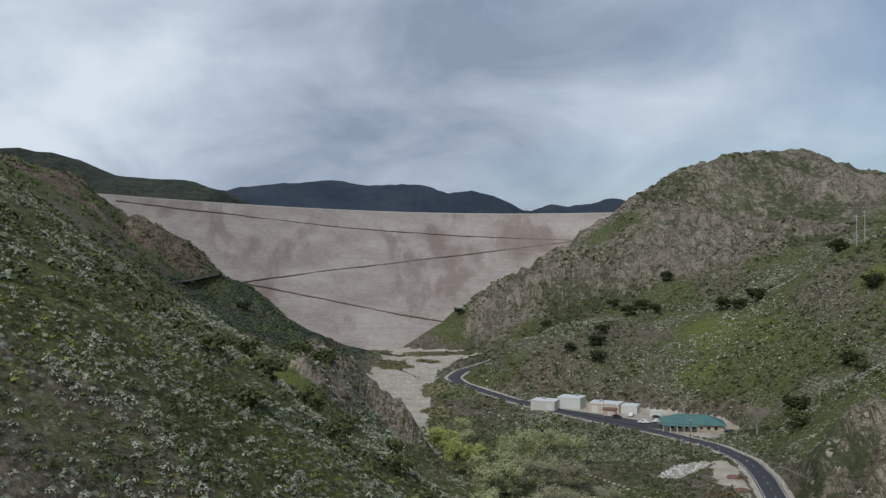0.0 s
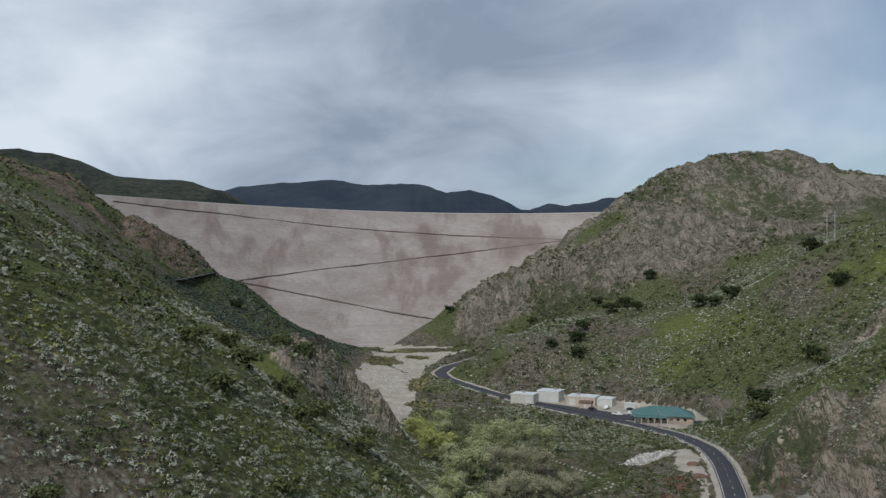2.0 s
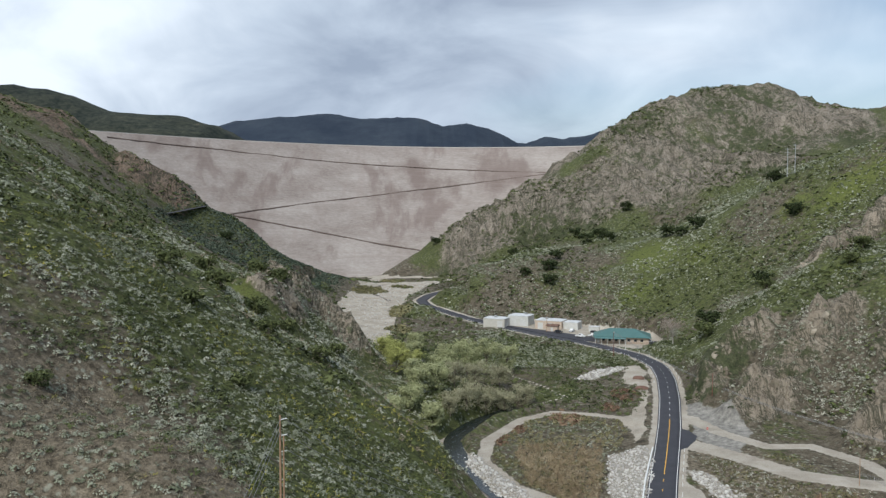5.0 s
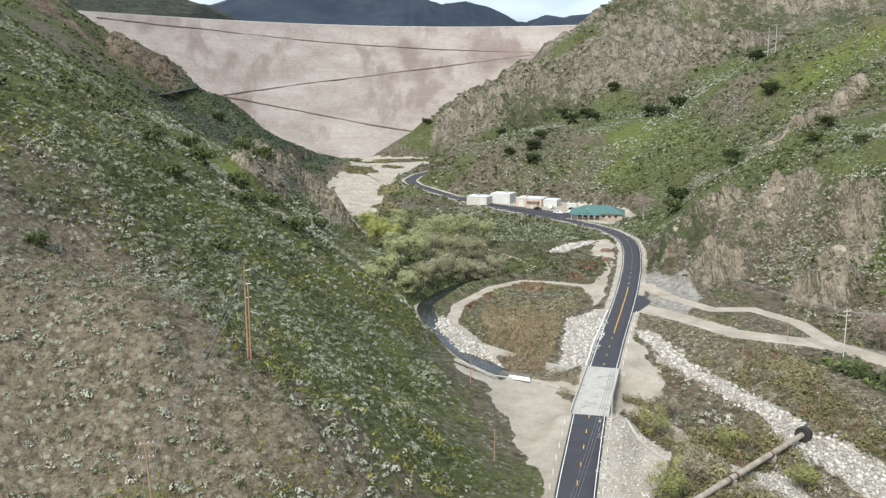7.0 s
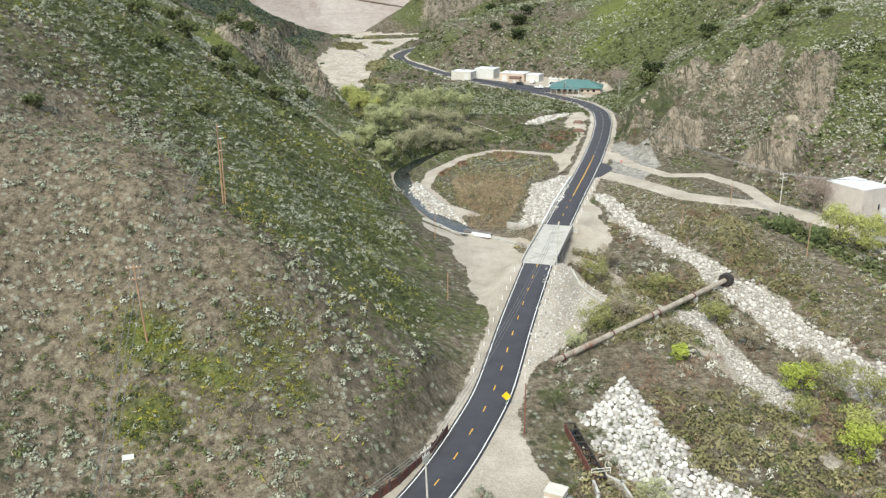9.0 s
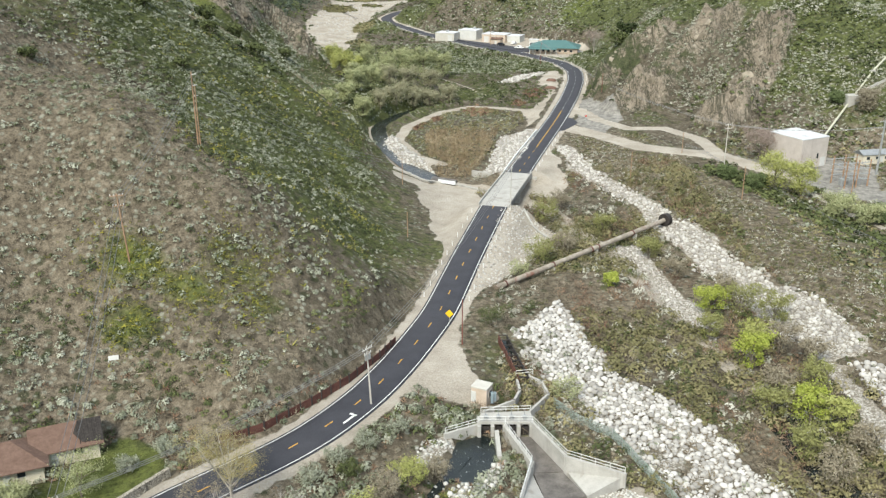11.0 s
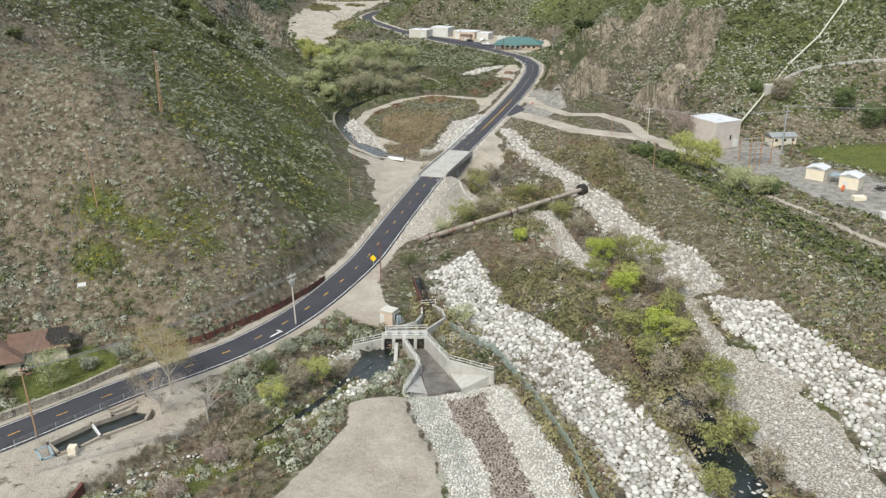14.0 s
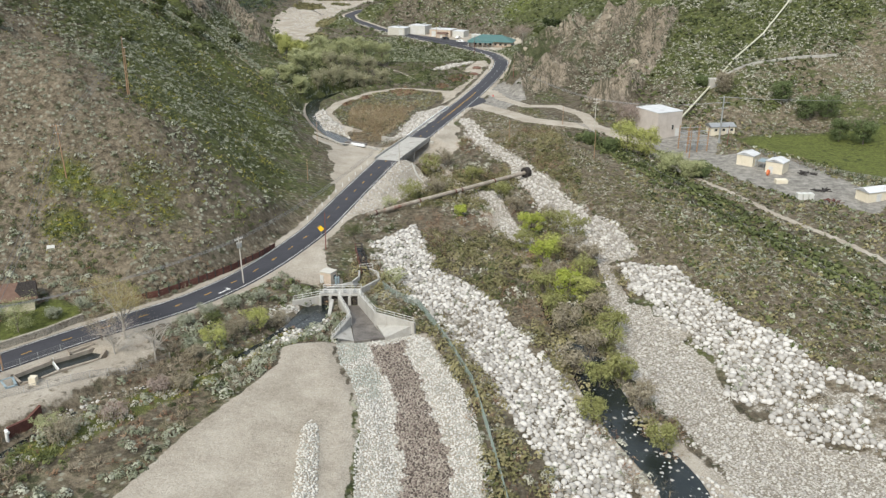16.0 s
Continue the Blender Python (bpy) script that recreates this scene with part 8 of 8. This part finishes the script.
for line in ([(-15.6, 26.2), (-10.9, 32.3), (-8.2, 34.5), (-5.2, 37.4), (-3.6, 39.2)], [(-2.6, 36.6), (-2.4, 33.2)], [(-2.6, 33.0), (-7.9, 28.4), (-10.2, 25.2), (-12.7, 23.4), (-15.6, 26.2)]):
    bm = bmesh.new()
    wall_strip(bm, line, 0.5, 0.0, [2.8] * len(line))
    tagged(part("pond_wall", bm, MAT_CONCRETE_OLD), "worn concrete wall of the long pond", "wall", kind="structure")
bm = bmesh.new()
wall_strip(bm, [(-9.4, 35.9), (-6.2, 39.5), (-5.4, 38.6), (-8.6, 35.0), (-9.4, 35.9)], 0.3, 0.0, [3.1] * 5)
tagged(part("intake_box", bm, MAT_CONCRETE_OLD), "small open concrete intake box by the pond", "concrete box")
bm = bmesh.new()
prism(bm, [(-9.3, 35.9), (-6.2, 39.3), (-5.5, 38.6), (-8.6, 35.1)], 1.0, 2.72)
tagged(part("box_water", bm, MAT_WATER), "dark water in the intake box", "water", kind="structure")
bm = bmesh.new()
wall_strip(bm, [(-10.6, 31.9), (-8.3, 28.9)], 0.3, 0.5, [2.6] * 2)
tube(bm, (-10.4, 31.6, 2.0), (-10.4, 31.6, 3.6), 0.06, 0.06, 6)
tagged(part("sluice_board", bm, MAT_PORCELAIN), "pale sluice board across the pond", "sluice")
bm = bmesh.new()
box(bm, -11.1, 22.8, 2.4, -9.8, 24.0, 4.1, 0.05)
tagged(part("valve_box", bm, MAT_CREAM), "cream valve box on the pond bank", "box")
bm = bmesh.new()
wall_strip(bm, [(-16.6, 24.0), (-15.2, 25.4), (-13.2, 22.6), (-14.4, 21.4), (-16.6, 24.0)], 0.35, 2.2, [2.95] * 5)
tagged(part("steel_tank", bm, MAT_BLUE_METAL), "low open blue-grey steel tank at the pond's end", "tank")
for k, (x, y, r, h) in enumerate(((3.2, 38.6, 1.5, 0.3), (4.8, 40.4, 1.3, 0.4))):
    heap = thing("fallen_branches", pose(x, y, gz(x, y)), "heap of grey-brown fallen branches on the bare bank", "branches", "fallen branches")
    for q in range(5):
        bm = bmesh.new()
        ca, sa = math.cos(q * 2.4 + k), math.sin(q * 2.4 + k)
        tube(bm, (-ca * 0.6, -sa * 0.6, 0.05 + 0.06 * q), (ca * r, sa * r, h), 0.09, 0.04, 6)
        part("branch", bm, MAT_CONCRETE_OLD, heap)
for k, (x, y) in enumerate(((178.2, 143.1), (178.1, 132.6), (181, 161.8))):
    bm = bmesh.new()
    r = random.Random(k)
    for q in range(14):
        c = Vector((x + r.uniform(-2.4, 2.4), y + r.uniform(-1.4, 1.4), gz(x, y) + r.uniform(0.1, 0.7)))
        d = Vector((r.uniform(-1, 1), r.uniform(-1, 1), r.uniform(-0.15, 0.2))) * 1.3
        tube(bm, c - d, c + d, r.uniform(0.08, 0.22), None, 6)
    tagged(part("scrap_heap", bm, MAT_RUST if k == 1 else MAT_DARK_STEEL), "heap of rusty scrap pipes in the yard" if k == 1 else "heap of dark scrap metal in the yard", "scrap heap")
for p, q in (((-8.6, 9.4), (-6.9, 12.6)), ((-6.9, 12.6), (-6.0, 15.2))):
    low_wall("creek_wall", [p, q], 0.5, 1.6, MAT_RUST, "rusty sheet wall beside the creek")
bm = bmesh.new()
tube(bm, (-8.6, 8.6, 0), (-8.6, 8.6, 2.4), 0.28, 0.28, 10)
tube(bm, (-8.6, 8.6, 2.1), (-8.0, 8.2, 2.1), 0.25, 0.25, 10)
tagged(part("white_standpipe", bm, MAT_WHITE_PAINT), "white standpipe beside the creek", "pipe")
bm = bmesh.new()
for x, y, r in ((79.9, 345.8, 2.4), (77.8, 331.5, 2.6)):
    bmesh.ops.create_icosphere(bm, subdivisions=3, radius=1.0, matrix=Matrix.Translation((x, y, gz(x, y) - 0.1)) @ Matrix.Diagonal((r, r * 0.8, 1.1, 1)))
    for v in bm.verts:
        v.co += Vector((0, 0, 0.25 * noise.noise(v.co * 0.8)))
    tagged(part("earth_pile", bm, MAT_RED_EARTH), "small pile of red earth on the gravel shoulder", "earth pile", "red earth piles")
    bm = bmesh.new()
bm.free()

# ---- trees ----
MAT_BARK = mottled("bark", (0.10, 0.08, 0.065), (0.22, 0.185, 0.155), 2.0, 14.0, 0.95, 0.6, 0.05)
MAT_BARK_PALE = mottled("pale_bark", (0.30, 0.275, 0.24), (0.48, 0.45, 0.40), 2.0, 14.0, 0.95, 0.5, 0.05)
MAT_OLIVE = leaf_material("willow_leaves", (0.19, 0.208, 0.10), (0.28, 0.300, 0.15), (0.37, 0.388, 0.205), (0.46, 0.47, 0.28))
MAT_BUD = leaf_material("budding_willow_twigs", (0.19, 0.180, 0.115), (0.27, 0.258, 0.165), (0.35, 0.338, 0.215), (0.44, 0.43, 0.29))
MAT_SPRING = leaf_material("spring_leaves", (0.17, 0.21, 0.04), (0.27, 0.32, 0.06), (0.37, 0.41, 0.085), (0.46, 0.49, 0.13))
MAT_TWIG = leaf_material("bare_twigs", (0.15, 0.128, 0.09), (0.225, 0.195, 0.14), (0.30, 0.265, 0.19), (0.39, 0.345, 0.26))
MAT_SPRING_PALE = leaf_material("pale_spring_leaves", (0.20, 0.20, 0.075), (0.29, 0.30, 0.10), (0.38, 0.40, 0.13), (0.46, 0.48, 0.19))
MAT_TAN_CROWN = leaf_material("tan_budding_twigs", (0.20, 0.165, 0.075), (0.29, 0.245, 0.11), (0.37, 0.32, 0.15), (0.45, 0.40, 0.21))
MAT_PINK_TWIG = leaf_material("pinkish_twigs", (0.18, 0.14, 0.115), (0.26, 0.205, 0.175), (0.34, 0.275, 0.235), (0.42, 0.35, 0.305))
MAT_PALE_TWIG = leaf_material("pale_dead_twigs", (0.30, 0.275, 0.235), (0.38, 0.35, 0.305), (0.46, 0.43, 0.38), (0.54, 0.51, 0.46))
MAT_PEPPER = leaf_material("pepper_tree_leaves", (0.055, 0.075, 0.032), (0.09, 0.118, 0.05), (0.13, 0.165, 0.07), (0.18, 0.215, 0.10))
MAT_RIVER_WILLOW = leaf_material("river_willow_leaves", (0.13, 0.135, 0.052), (0.195, 0.20, 0.075), (0.265, 0.27, 0.105), (0.34, 0.345, 0.15))
MAT_DEEP = leaf_material("dark_oak_leaves", (0.012, 0.018, 0.008), (0.025, 0.035, 0.014), (0.04, 0.055, 0.02), (0.065, 0.08, 0.03))


def limbs(bm, tall, wide, rng, count=7, thick=0.16, twigs=3, start=0.25):
    """A tapered trunk with limbs and twigs; returns the limbs' ends."""
    ends = []
    top = Vector((rng.uniform(-0.3, 0.3), rng.uniform(-0.3, 0.3), tall * 0.62))
    tube(bm, (0, 0, -0.6), top, thick * 1.3, thick * 0.6, 8)
    for k in range(count):
        a = 6.283 * k / count + rng.uniform(-0.4, 0.4)
        s = rng.uniform(start, 0.95)
        base = top * s
        tip = Vector((math.cos(a) * wide * rng.uniform(0.5, 0.9), math.sin(a) * wide * rng.uniform(0.5, 0.9), tall * rng.uniform(0.6, 0.95)))
        knee = base.lerp(tip, 0.5) + Vector((rng.uniform(-0.3, 0.3), rng.uniform(-0.3, 0.3), 0.3))
        tube(bm, base, knee, thick * 0.55, thick * 0.38, 6)
        tube(bm, knee, tip, thick * 0.38, thick * 0.15, 5)
        ends.append(tip)
        for _ in range(twigs):
            t = knee.lerp(tip, rng.uniform(0.1, 0.9))
            e = t + Vector((rng.uniform(-1, 1), rng.uniform(-1, 1), rng.uniform(0.2, 1.1))) * wide * 0.32
            tube(bm, t, e, thick * 0.16, thick * 0.05, 4)
            ends.append(e)
            for _ in range(2):
                q = t.lerp(e, rng.uniform(0.3, 0.9))
                tube(bm, q, q + Vector((rng.uniform(-1, 1), rng.uniform(-1, 1), rng.uniform(0.1, 0.9))) * wide * 0.18, thick * 0.07, thick * 0.03, 3)
    return ends


def tree(place, tall, wide, label, leaves=MAT_OLIVE, bark=MAT_BARK, density=900, leaf=0.16, seed=1, name="tree", category="tree", group="", full=0, lump_size=0.34, boughs=7, twigs=3):
    """A tree: trunk with limbs, and a crown of leaf clusters gathered round the limbs' ends, with gaps."""
    rng = random.Random(seed)
    z = gz(place[0], place[1])
    hub = thing(name, pose(place[0], place[1], z), label, category, group)
    bm = bmesh.new()
    ends = limbs(bm, tall, wide, rng, boughs, 0.05 + tall * 0.014, twigs)
    part("trunk", bm, bark, hub)
    if density:
        r = np.random.default_rng(seed)
        c = np.array([e[:] for e in ends])
        if full:                                 # lumps that fill the crown down to the ground
            q = r.normal(size=(full, 3))
            q /= np.linalg.norm(q, axis=1)[:, None]
            q *= (0.55 + 0.4 * r.random(full))[:, None]
            c = np.concatenate([c, q * np.array([wide * 0.8, wide * 0.8, tall * 0.42]) + np.array([0, 0, tall * 0.5])])
        pick = r.integers(0, len(c), density)
        lump = wide * lump_size * (0.5 + r.random(len(c)))
        d = r.normal(size=(density, 3))
        d /= np.linalg.norm(d, axis=1)[:, None]
        p = c[pick] + d * (lump[pick] * r.random(density) ** 0.4)[:, None] * np.array([1, 1, 0.85])
        p[:, 2] = np.maximum(p[:, 2], tall * 0.12)
        n = d + np.array([0, 0, 0.4]) + r.normal(0, 0.3, d.shape)
        n /= np.linalg.norm(n, axis=1)[:, None]
        t1 = np.cross(n, r.normal(size=n.shape))
        t1 /= np.linalg.norm(t1, axis=1)[:, None]
        t2 = np.cross(n, t1)
        e = (leaf * (0.6 + 0.8 * r.random(density)))[:, None]
        tri = np.stack([p + t1 * e * 1.3, p - t1 * e * 0.6 + t2 * e * 0.7, p - t1 * e * 0.6 - t2 * e * 0.7], 1)
        me = mesh_from("crown", tri.reshape(-1, 3), np.arange(density * 3).reshape(-1, 3))
        # tone rises with height in the crown, with a random spread
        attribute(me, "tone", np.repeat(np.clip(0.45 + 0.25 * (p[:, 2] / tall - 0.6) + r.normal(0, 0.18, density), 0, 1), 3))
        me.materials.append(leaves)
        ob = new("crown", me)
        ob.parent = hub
    return hub


WILLOWS = "willows and cottonwoods along the river"
for k, (x, y, h, w, kind) in enumerate([(4, 357, 13, 5.0, 0), (12, 361, 15, 5.4, 0), (20, 364, 15.5, 5.6, 0), (29, 370, 14, 5.2, 0), (-11, 423, 10, 4.4, 0), (-16, 331, 11, 4.6, 1), (-10, 338, 9.5, 4.4, 1), (-21, 352, 9, 4.2, 1), (-9, 322, 9, 4.2, 0), (-7, 305, 10, 4.4, 0), (-1, 311, 11, 4.8, 0), (-9, 288, 8.5, 4.0, 0),
                                        (-2, 282, 7.5, 3.8, 0), (4, 295, 8.5, 4.2, 2), (10, 306, 9, 4.6, 2), (17, 311, 9, 4.6, 2), (24, 314, 8.5, 4.4, 2), (32, 322, 8, 4.2, 2), (6, 328, 10.5, 4.8, 2), (14, 334, 10, 4.8, 2), (24, 340, 9.5, 4.6, 2), (-18, 374, 8, 4.2, 1), (-12, 392, 8, 4, 0), (1, 339, 10, 4.6, 0), (-14, 270, 6, 3.2, 0)]):
    tree((x, y), h, w, ("broad willow in pale olive spring leaf by the river", "willow in fresh green leaf by the river", "half-bare greyish budding cottonwood by the river")[kind], (MAT_OLIVE, MAT_SPRING_PALE, MAT_BUD)[kind],
         density=(5200, 4600, 3800)[kind], leaf=(0.24, 0.24, 0.2)[kind], full=22, seed=20 + k, name=("willow_tree", "willow_tree", "cottonwood_tree")[kind], group=WILLOWS, lump_size=0.42)
RIVERSIDE = "young trees in the river bed"
for k, (x, y, h, w, kind) in enumerate([(86.7, 84, 6.5, 2.6, 1), (90.3, 65, 7.0, 2.8, 1), (93.5, 62, 5.5, 2.4, 3), (97, 47, 5.5, 2.6, 0), (87.5, 48, 5.5, 2.8, 2), (86.3, 108.7, 5, 3.0, 1), (92, 107, 5.5, 3.2, 0), (97, 101, 5.5, 3.2, 0), (67.4, 122, 3, 1.4, 1),
                                        (91.2, 28, 4, 2.4, 0), (91, 38, 5, 2.6, 2), (95, 56, 4.5, 2.4, 2), (86, 56, 5, 2.6, 0), (88, 75, 5, 2.8, 2), (94, 90, 5, 2.8, 2), (52.5, 137, 4, 3.2, 0)] + [(60, 145, 3.5, 2.8, 2), (58, 170, 4.5, 3.0, 0), (63, 178, 4.5, 3.0, 2),
                                        (80, 140, 4, 2.6, 0), (84, 128, 4, 2.6, 2), (72, 160, 4, 2.6, 0)] + [
                                        (94.5, 40, 5, 2.6, 0), (87, 33, 4, 2.4, 2), (95.5, 30, 4.5, 2.4, 0), (97, 20, 4, 2.2, 2), (88, 16, 3.6, 2.2, 0), (98, 8, 3.6, 2.2, 0), (85, 68, 4.5, 2.6, 0), (95, 75, 5, 2.6, 0), (90, 92, 4.5, 2.6, 3), (98, 84, 4.2, 2.4, 2), (83, 98, 4, 2.4, 0), (92, 118, 4, 2.4, 2)]):
    tree((x, y), h * 1.3, w * 1.3, ("small olive-green willow in the river bed", "bright yellow-green young willow in the river bed", "brown half-bare willow in the river bed", "pale yellowish willow in the river bed")[kind], (MAT_RIVER_WILLOW, MAT_SPRING, MAT_TWIG, MAT_SPRING_PALE)[kind],
         density=3400 if kind == 1 else 2400, leaf=0.16, full=16, seed=60 + k, name="willow_tree", group=RIVERSIDE)
for k, (x, y, h, w, kind) in enumerate([(51.3, 74.7, 2.8, 3.2, 0), (39, 100.5, 3.6, 3.2, 4), (18.1, 39.0, 5.2, 2.8, 1), (20.9, 44.5, 5.0, 2.6, 2), (24.2, 48.3, 5.2, 2.9, 1), (15, 35, 2.6, 2.0, 2), (28, 51.5, 3.2, 2.4, 2), (-24, 46.8, 6.4, 4.2, 3), (-32, 43.5, 4.0, 2.8, 3), (7.3, 13.5, 2.8, 3.0, 6), (1.0, 7.5, 3.2, 3.2, 2), (12, 22.7, 2.4, 2.2, 6), (-2, 10, 2.4, 2.4, 0)] + [
                                        (16, 24, 2.2, 2.0, 2), (47, 128, 3.0, 2.6, 0), (59.5, 151, 2.2, 2.0, 1), (-19, 52.5, 2.2, 2.0, 5), (-14, 56, 2.4, 2.0, 5), (-36, 44, 2.4, 2.2, 5), (13, 53.5, 2.0, 2.2, 5), (17, 57.5, 2.2, 2.4, 5), (9.5, 48.5, 1.8, 2.2, 5), (15, 51, 1.8, 2.0, 4), (22, 62.5, 2.0, 2.2, 5)]):
    tree((x, y), h, w, ("olive-green bushy willow beside the water", "yellow-green leafing willow bush by the creek", "tan leafless willow bush by the creek", "pale olive garden tree by the house", "dense dark green bush beside the road", "large grey-green sage shrub by the road", "pinkish-grey twiggy bush by the creek")[kind], (MAT_OLIVE, MAT_SPRING_PALE, MAT_TWIG, MAT_OLIVE, MAT_BRUSH, MAT_SAGE, MAT_PINK_TWIG)[kind],
         density=4200 if kind in (1, 2, 3) else 2600, leaf=0.095, full=16, seed=100 + k, name="willow_bush", category="bush")
tree((-0.4, 41.5), 12.0, 5.6, "large half-bare tree with yellowish crown beside the pond", MAT_TAN_CROWN, MAT_BARK_PALE, 15000, 0.06, 131, boughs=12, twigs=5)
tree((-0.2, 35.2), 6.5, 5.0, "low sprawling leafless grey-brown tree at the pond's head", MAT_PINK_TWIG, MAT_BARK_PALE, 2600, 0.05, 137, boughs=14, twigs=6)
tree((7.3, 35.6), 7.0, 4.4, "leafless pale dead tree beside the road", MAT_PALE_TWIG, bark=MAT_BARK_PALE, density=1500, leaf=0.05, seed=132, boughs=14, twigs=6)
tree((-4.6, 40.6), 5.0, 3.6, "leafless brown tree by the pond", MAT_TWIG, bark=MAT_BARK, density=2200, leaf=0.07, seed=133)
tree((108, 400), 13, 6.5, "large leafless brown tree beside the road", MAT_PINK_TWIG, MAT_BARK_PALE, 3000, 0.14, 134, boughs=14, twigs=6)
tree((96, 463), 11, 4.5, "tall leafless pale tree behind the office", MAT_TWIG, MAT_BARK_PALE, 300, 0.18, 135)
tree((133.5, 219), 11, 6.5, "leafless reddish-brown tree beside the powerhouse", MAT_PINK_TWIG, MAT_BARK, 8000, 0.13, 136, full=26, boughs=10)
STATION = "trees round the power station"
for k, (x, y, h, w, kind) in enumerate([(127, 187, 11, 5.6, 3), (133, 182, 10, 5.0, 3), (137, 166, 5.5, 4.6, 0), (142.5, 160, 5.0, 4.0, 0), (122, 187, 4, 3, 4), (146, 161, 4, 3.4, 4), (116, 196, 3.5, 3, 4), (194.6, 226.8, 9, 4.2, 4), (201.3, 217, 9, 4.6, 4), (209, 216.5, 9, 4.6, 4), (212, 191, 9, 4.6, 4), (206, 197, 8, 3.8, 4), (175, 237, 8, 4, 2), (168.8, 246, 4, 3, 4)]):
    tree((x, y), h, w, ("round olive-green tree below the powerhouse", "broad yellow-green tree below the powerhouse", "grey leafless tree near the powerhouse", "broad fresh yellow-green tree below the powerhouse", "drooping mid-green pepper tree on the grassy flat")[kind], (MAT_OLIVE, MAT_SPRING, MAT_TWIG, MAT_SPRING_PALE, MAT_PEPPER)[kind], density=4600, leaf=0.2, full=26, seed=150 + k, group=STATION, lump_size=0.42)
BUSHES = "dark oak bushes on the hillsides"
for k, (x, y, r) in enumerate([(55, 549.6, 4.2), (70, 551, 5.5), (77, 571, 5), (68.7, 535.6, 5.0), (106, 626, 6), (120, 652, 6), (122, 622, 5), (147, 560, 6), (161, 545, 6), (192, 472, 5.5), (157, 422, 5.0), (152, 548, 5), (215, 560, 7), (-61, 133, 2.2), (-64, 308, 4)] + [(-35, 303, 3.4), (-55, 195, 3.2),
                               (-60, 240, 4.2), (-30, 223, 3.4), (-58, 318, 4.5), (-46, 262, 4.0), (-52, 250, 4.2), (-42, 214, 3.2), (-70, 262, 4.0), (-38, 170, 2.6), (-66, 214, 3.4), (170, 360, 4), (182, 374, 5), (176, 330, 3.6), (150, 398, 4), (125, 402, 6), (118, 383, 5), (-2, 815, 5), (108, 690, 5), (60, 700, 4.5), (150, 700, 6), (-150, 620, 5)]):
    tree((x, y), r * 1.1, r * 0.95, "round dark green oak bush on the slope", MAT_DEEP if y > 400 else MAT_BRUSH, density=800, leaf=0.1 * r, full=10, seed=200 + k, name="oak_bush", category="bush", group=BUSHES)
